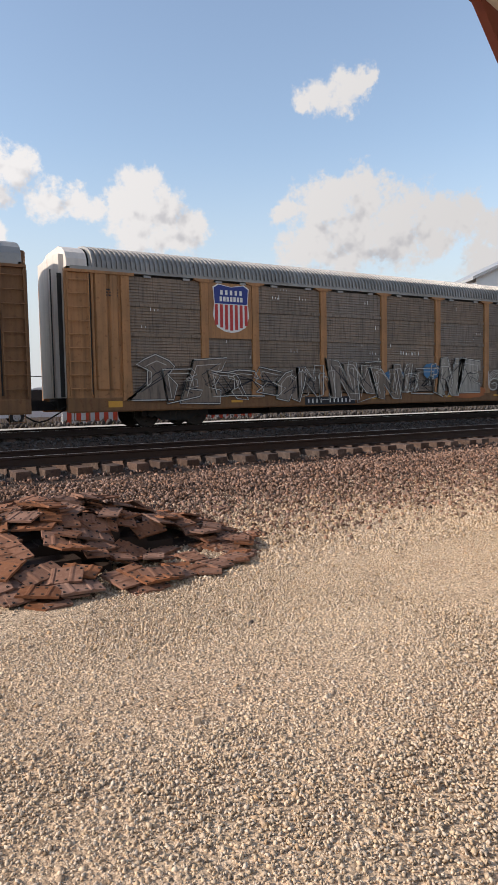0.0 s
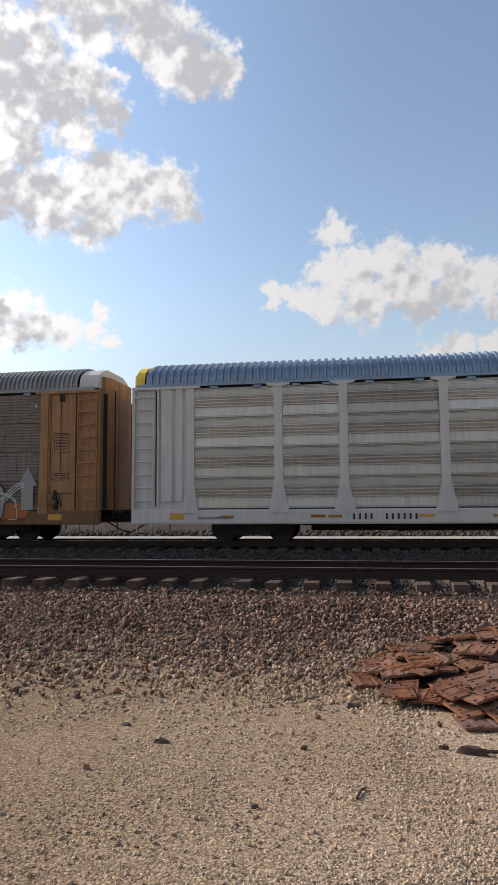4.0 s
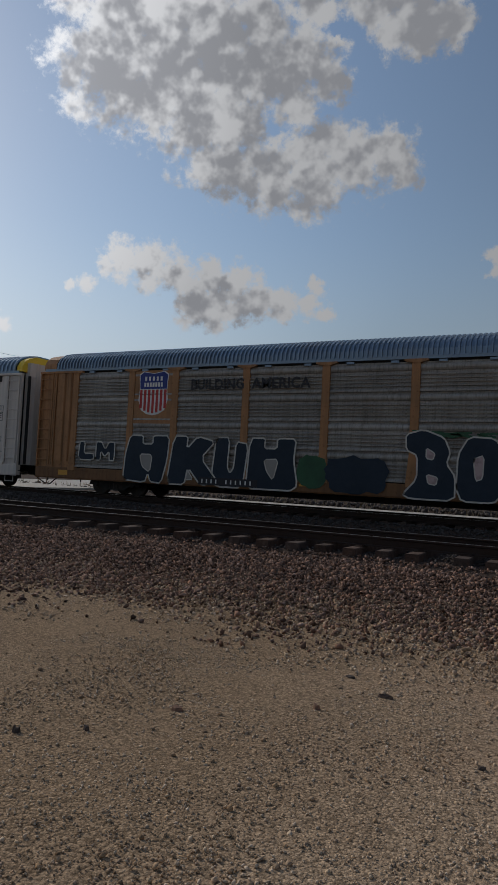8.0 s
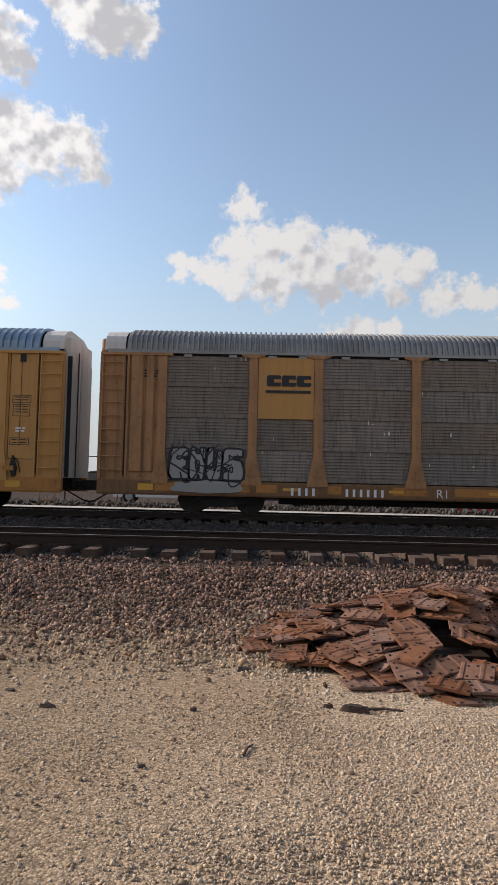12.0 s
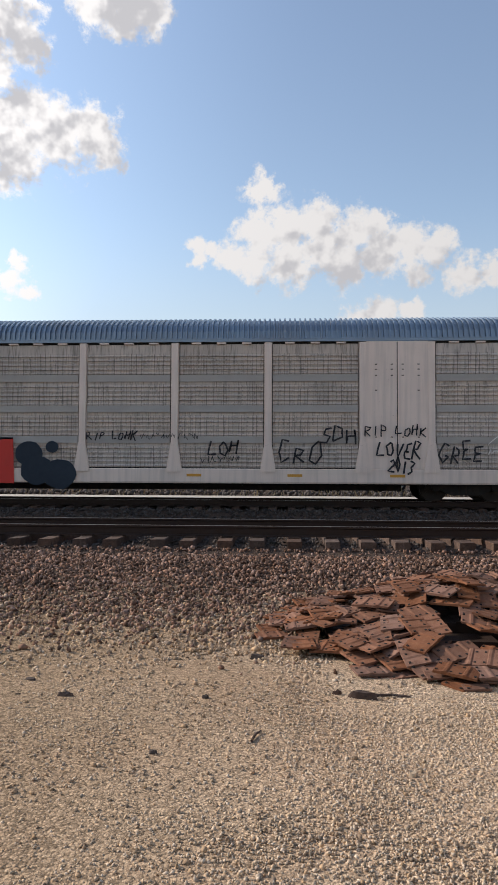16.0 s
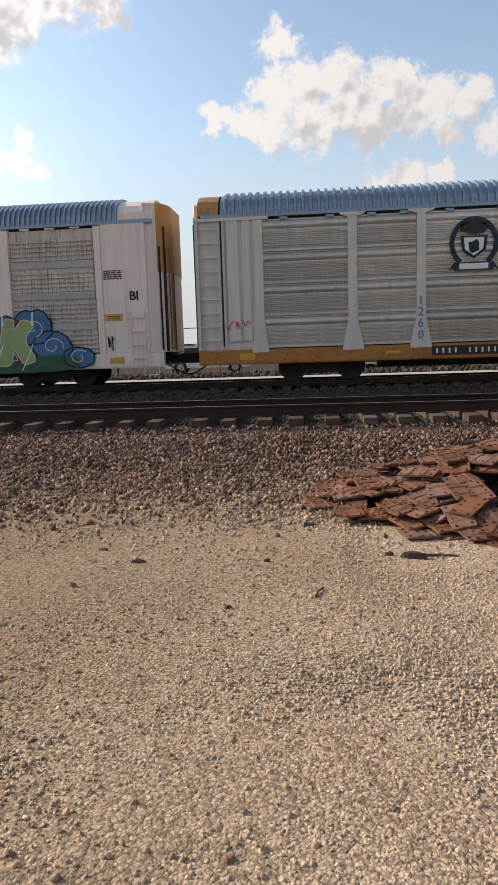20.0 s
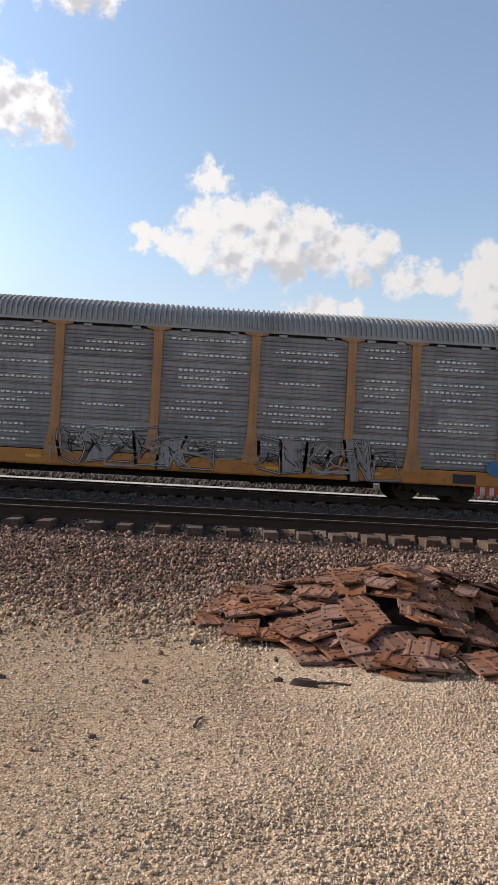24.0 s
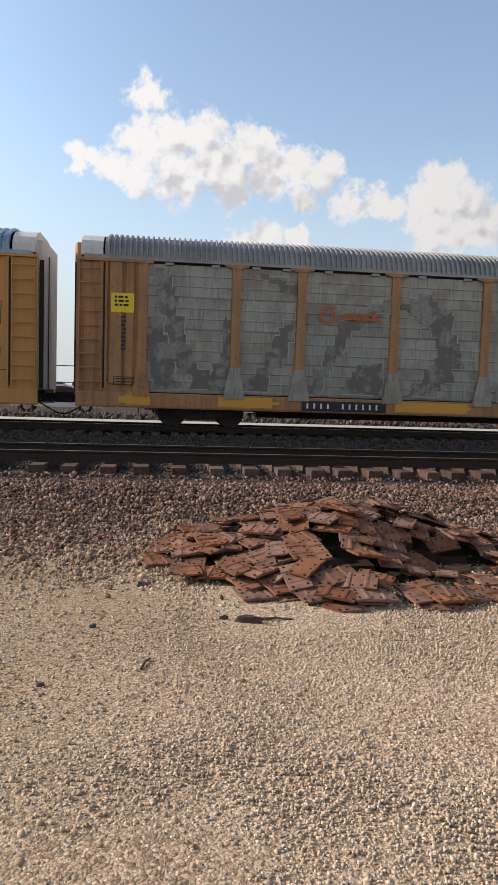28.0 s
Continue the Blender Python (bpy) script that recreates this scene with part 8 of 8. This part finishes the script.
    part("emblem_animal", Geo().prism(blob(-6.15, -5.35, 3.98, 4.32, 88, 16, 0.15, 2), "y", Y - 0.034, Y - 0.028), M["letter_black"], em)
    part("emblem_field", Geo().prism([(-6.03, 3.90), (-5.47, 3.90), (-5.50, 3.58), (-5.75, 3.40), (-6.0, 3.58)], "y", Y - 0.039, Y - 0.034), M["letter_white"], em)
    part("emblem_leaf", Geo().prism(blob(-5.92, -5.58, 3.48, 3.82, 89, 10, 0.25, 2), "y", Y - 0.043, Y - 0.039), M["spray_navy"], em)
    part("emblem_scroll", Geo().prism([(-6.45, 2.98), (-6.3, 3.08), (-6.3, 3.0), (-5.2, 3.0), (-5.2, 3.08), (-5.05, 2.98), (-5.2, 3.22), (-6.3, 3.22)], "y", Y - 0.038, Y - 0.032), M["spray_navy"], em)
    part("emblem_panel", Geo().box(-6.15, -5.35, Y - .042, Y - .038, 3.03, 3.19), M["letter_white"], em)
    number_board(c, -6.9, 0.63, 2.2, 0.27)
    for ch, z in (("1", 2.1), ("2", 1.78), ("6", 1.45), ("0", 1.12)):
        lettering(c, ch, -7.31, z, 0.36, M["spray_blue"], Y - 0.062, label="blue hand-painted digit")
    tag_line(c, -12.85, -12.15, 1.5, .34, 138, M["spray_red"], Y - 0.05)
    # 9: dark rack with slotted panels
    c = base_car(9, "yellow auto rack with dark punched panels and sprayed tags along sill", M["old_yellow"], M["orange_sill"], M["roof_grey"], M["zinc_dark"], "slotted", M["old_yellow"], flare=0.26)
    g = Geo()
    for k in range(5):
        g.box(-7.0, -5.6, Y - 0.03, Y - 0.024, 3.42 + .07 * k, 3.455 + .07 * k)
    part("emblem_bar", g, M["letter_black"], c, "row of thin dark bars")
    brand_blocks(c, -5.9, 3.45, 0.42, 2, M["letter_black"], slant=.3)
    small_print(c, -6.0, 3.3, 1.0, 3, M["letter_black"], .07)
    number_board(c, -8.3, 0.56, 2.4, 0.28)
    q = random.Random(92)
    for start, stop, count in ((-1.35, 3.15, 6), (4.55, 8.6, 6)):
        for n in range(count):
            wide = (stop - start) / count
            x = start + n * wide
            spiky_letter(c, x, x + wide * q.uniform(.9, 1.15), q.uniform(.58, .72), q.uniform(1.4, 1.72), 930 + 7 * n + int(start), (None, M["zinc_dark"], None)[n % 3], Y - 0.0605 - .0007 * (n % 4), M["zinc_worn"], M["letter_black"], .034)
    wild(c, -1.5, 8.0, 0.62, 1.6, 16, M["zinc_dark"], 93, Y - 0.070, 0.05)
    paint(c, blob(11.4, 12.0, 0.85, 1.35, 94, 16, .1, 2), M["spray_blue"], Y - 0.058, "faded blue sprayed patch")
    part("placard", Geo().box(10.4, 11.1, Y - 0.03, Y - 0.022, .6, .88), M["letter_black"], c, "black placard")
    wild(c, 12.0, 13.3, 0.95, 1.4, 9, M["letter_black"], 95, Y - .1, w=0.035)
    # 10: yellow rack with block mark and crossed emblem
    c = base_car(10, "yellow auto rack with stained galvanised panels and block company mark", M["yellow"], M["yellow"], M["roof_sky_blue"], M["zinc"], "rib", M["post_white"], M["post_white"], pitch=0.225)
    brand_blocks(c, -6.55, 3.5, 0.64, 3, M["letter_black"], bold=.3)
    crossed_mark(c, 4.55, 3.25, 2.5)
    number_board(c, -6.9, 0.63, 2.25, 0.27)
    brand_blocks(c, 4.75, 0.62, 0.36, 3, M["orange_sill"])
    part("placard", Geo().box(6.25, 6.7, Y - 0.03, Y - 0.022, 0.63, 0.86), M["letter_black"], c)
    small_print(c, 1.4, 0.72, 0.7, 1, M["letter_black"], .07)
    small_print(c, 12.2, 2.6, 0.3, 5, M["letter_black"])
    # 11: greenish worn rack
    c = base_car(11, "worn yellow auto rack with greenish patched panels and faded lettering", M["old_yellow"], M["old_yellow"], M["roof_grey"], M["zinc_green"], "flat", (M["old_yellow"], M["post_white"]), M["post_white"])
    for x in POSTS + tuple(-p for p in POSTS):
        part("post_foot", kept("greenfoot", lambda: Geo().prism([(-.31, .86), (.31, .86), (.31, 1.0), (.145, 1.78), (-.145, 1.78), (-.31, 1.0)], "y", Y - .06, Y - .054).mesh("post_foot", M["zinc_green"])), None, c, "pale green flared foot", (x, 0, 0))
    part("placard", Geo().box(-12.75, -12.1, Y - 0.05, Y - 0.042, 3.25, 3.80), M["sign_yellow"], c, "bright yellow placard")
    small_print(c, -12.65, 3.66, 0.4, 3, M["letter_black"], .06).matrix_basis = pose(0, Y - .055, 0)
    small_print(c, -12.7, 3.1, 0.55, 9, M["letter_black"], .06)
    part("stencil_frame", frame_geo(-12.65, -12.0, 1.18, 1.42, Y - .05), M["letter_black"], c, "framed illegible stencil")
    swirl(c, -6.35, 3.42, .36, 1.3, M["spray_orange"], Y - .034, .075, 1.0, "faded orange curl")
    brand_blocks(c, -5.95, 3.32, 0.27, 4, M["spray_orange"], bold=.16, slant=.2)
    number_board(c, -7.1, 0.58, 2.6, 0.30)
    for x0, x1 in ((-12.3, -11.6), (-9.6, -8.0), (-4.2, -1.9), (-.9, .8), (2.4, 6.0)):
        part("paint_patch", Geo().box(x0, x1, Y - 0.026, Y - 0.018, .62, .92), M["sticker"], c, "brighter patch of sill paint")
    # broad buffed-out strokes of old lettering
    for k, pts in enumerate(([(-11.6, 4.6), (-11.2, 4.6), (-10.3, 1.9), (-9.5, 1.15), (-10.3, 1.1), (-11.1, 2.2)], [(-11.65, 3.2), (-11.3, 3.2), (-10.7, 1.1), (-11.6, 1.1)], [(-9.9, 1.1), (-9.4, 1.1), (-8.9, 3.1), (-9.4, 3.3)], [(-8.9, 1.1), (-8.3, 1.1), (-7.4, 2.6), (-7.4, 3.5)], [(-8.8, 4.5), (-7.4, 3.9), (-7.4, 4.3), (-8.2, 4.6)],
                            [(-7.0, 1.1), (-6.6, 1.1), (-5.6, 3.0), (-4.5, 3.7), (-4.5, 4.1), (-6.0, 3.3)], [(-5.9, 1.1), (-4.6, 1.1), (-4.6, 2.1), (-5.3, 2.0)], [(-4.1, 3.9), (-3.4, 4.4), (-2.5, 3.6), (-2.1, 2.2), (-2.9, 1.1), (-3.9, 1.1), (-2.9, 2.3), (-3.2, 3.2)], [(-1.1, 1.1), (0.2, 1.1), (1.2, 3.4), (0.6, 4.5), (-.9, 4.2), (0.2, 3.3)], [(1.8, 4.5), (3.9, 4.4), (3.0, 2.4), (3.9, 1.1), (2.2, 1.1)], [(4.8, 1.2), (6.6, 4.5), (6.9, 3.2), (5.9, 1.1)], [(7.6, 4.4), (8.9, 3.0), (8.2, 1.1), (7.5, 1.6)])):
        pts = stepped(pts, 110 + k)
        paint(c, pts, M["ghost"], Y + 0.022 - .0012 * k, "grey buffed-out stroke")
        g = Geo()
        for n in range(k % 3, len(pts) - 9, 11):
            ribbon(g, pts[n:n + 8], 0.028, Y + 0.0225 - .0012 * k - .0008)
        tagged(part("graffiti", g, M["screen_band"], c), "thin pale edge of an old stroke", kind="stuff")


TRAIN_START, CAR_PITCH, TRAIN_SPEED, TRAIN_GAIN = 5.256, 28.51, 10.337, 0.0104


# metres by which the couplers let the train run ahead of its even pace
TRAIN_SURGE = ((0, 0), (1, 0), (2, -0.5), (2.5, 0.05), (3, 0), (8, 0), (9, 0.15), (10, 0), (11, -0.37), (12, 0), (14, 0), (15, -0.13), (16, 0), (26, 0), (27, 1.2), (28, 0))


def train_at(k, t):
    """The middle of car k along the track at t seconds."""
    return TRAIN_START + CAR_PITCH * (k - 0.5) - TRAIN_SPEED * t - TRAIN_GAIN * t * t / 2 + float(np.interp(t, [r[0] for r in TRAIN_SURGE], [r[1] for r in TRAIN_SURGE]))


build_train()


def motions():
    for k, c in CARS:
        walk(c, [(t, pose(train_at(k, t), TRAIN_Y + GAUGE / 2, RAIL_Z)) for t in [i / 2 for i in range(57)]])
    # rolling wheels: under a quarter turn from row to row
    rows = [0.05 * i for i in range(561)]
    turn = [(t, math.degrees(train_at(0, t) / 0.42)) for t in rows]
    for w, ax in WHEELS:
        walk(w, [(t, pose(ax, 0, 0.42, 0, a, 0)) for t, a in turn])


motions()
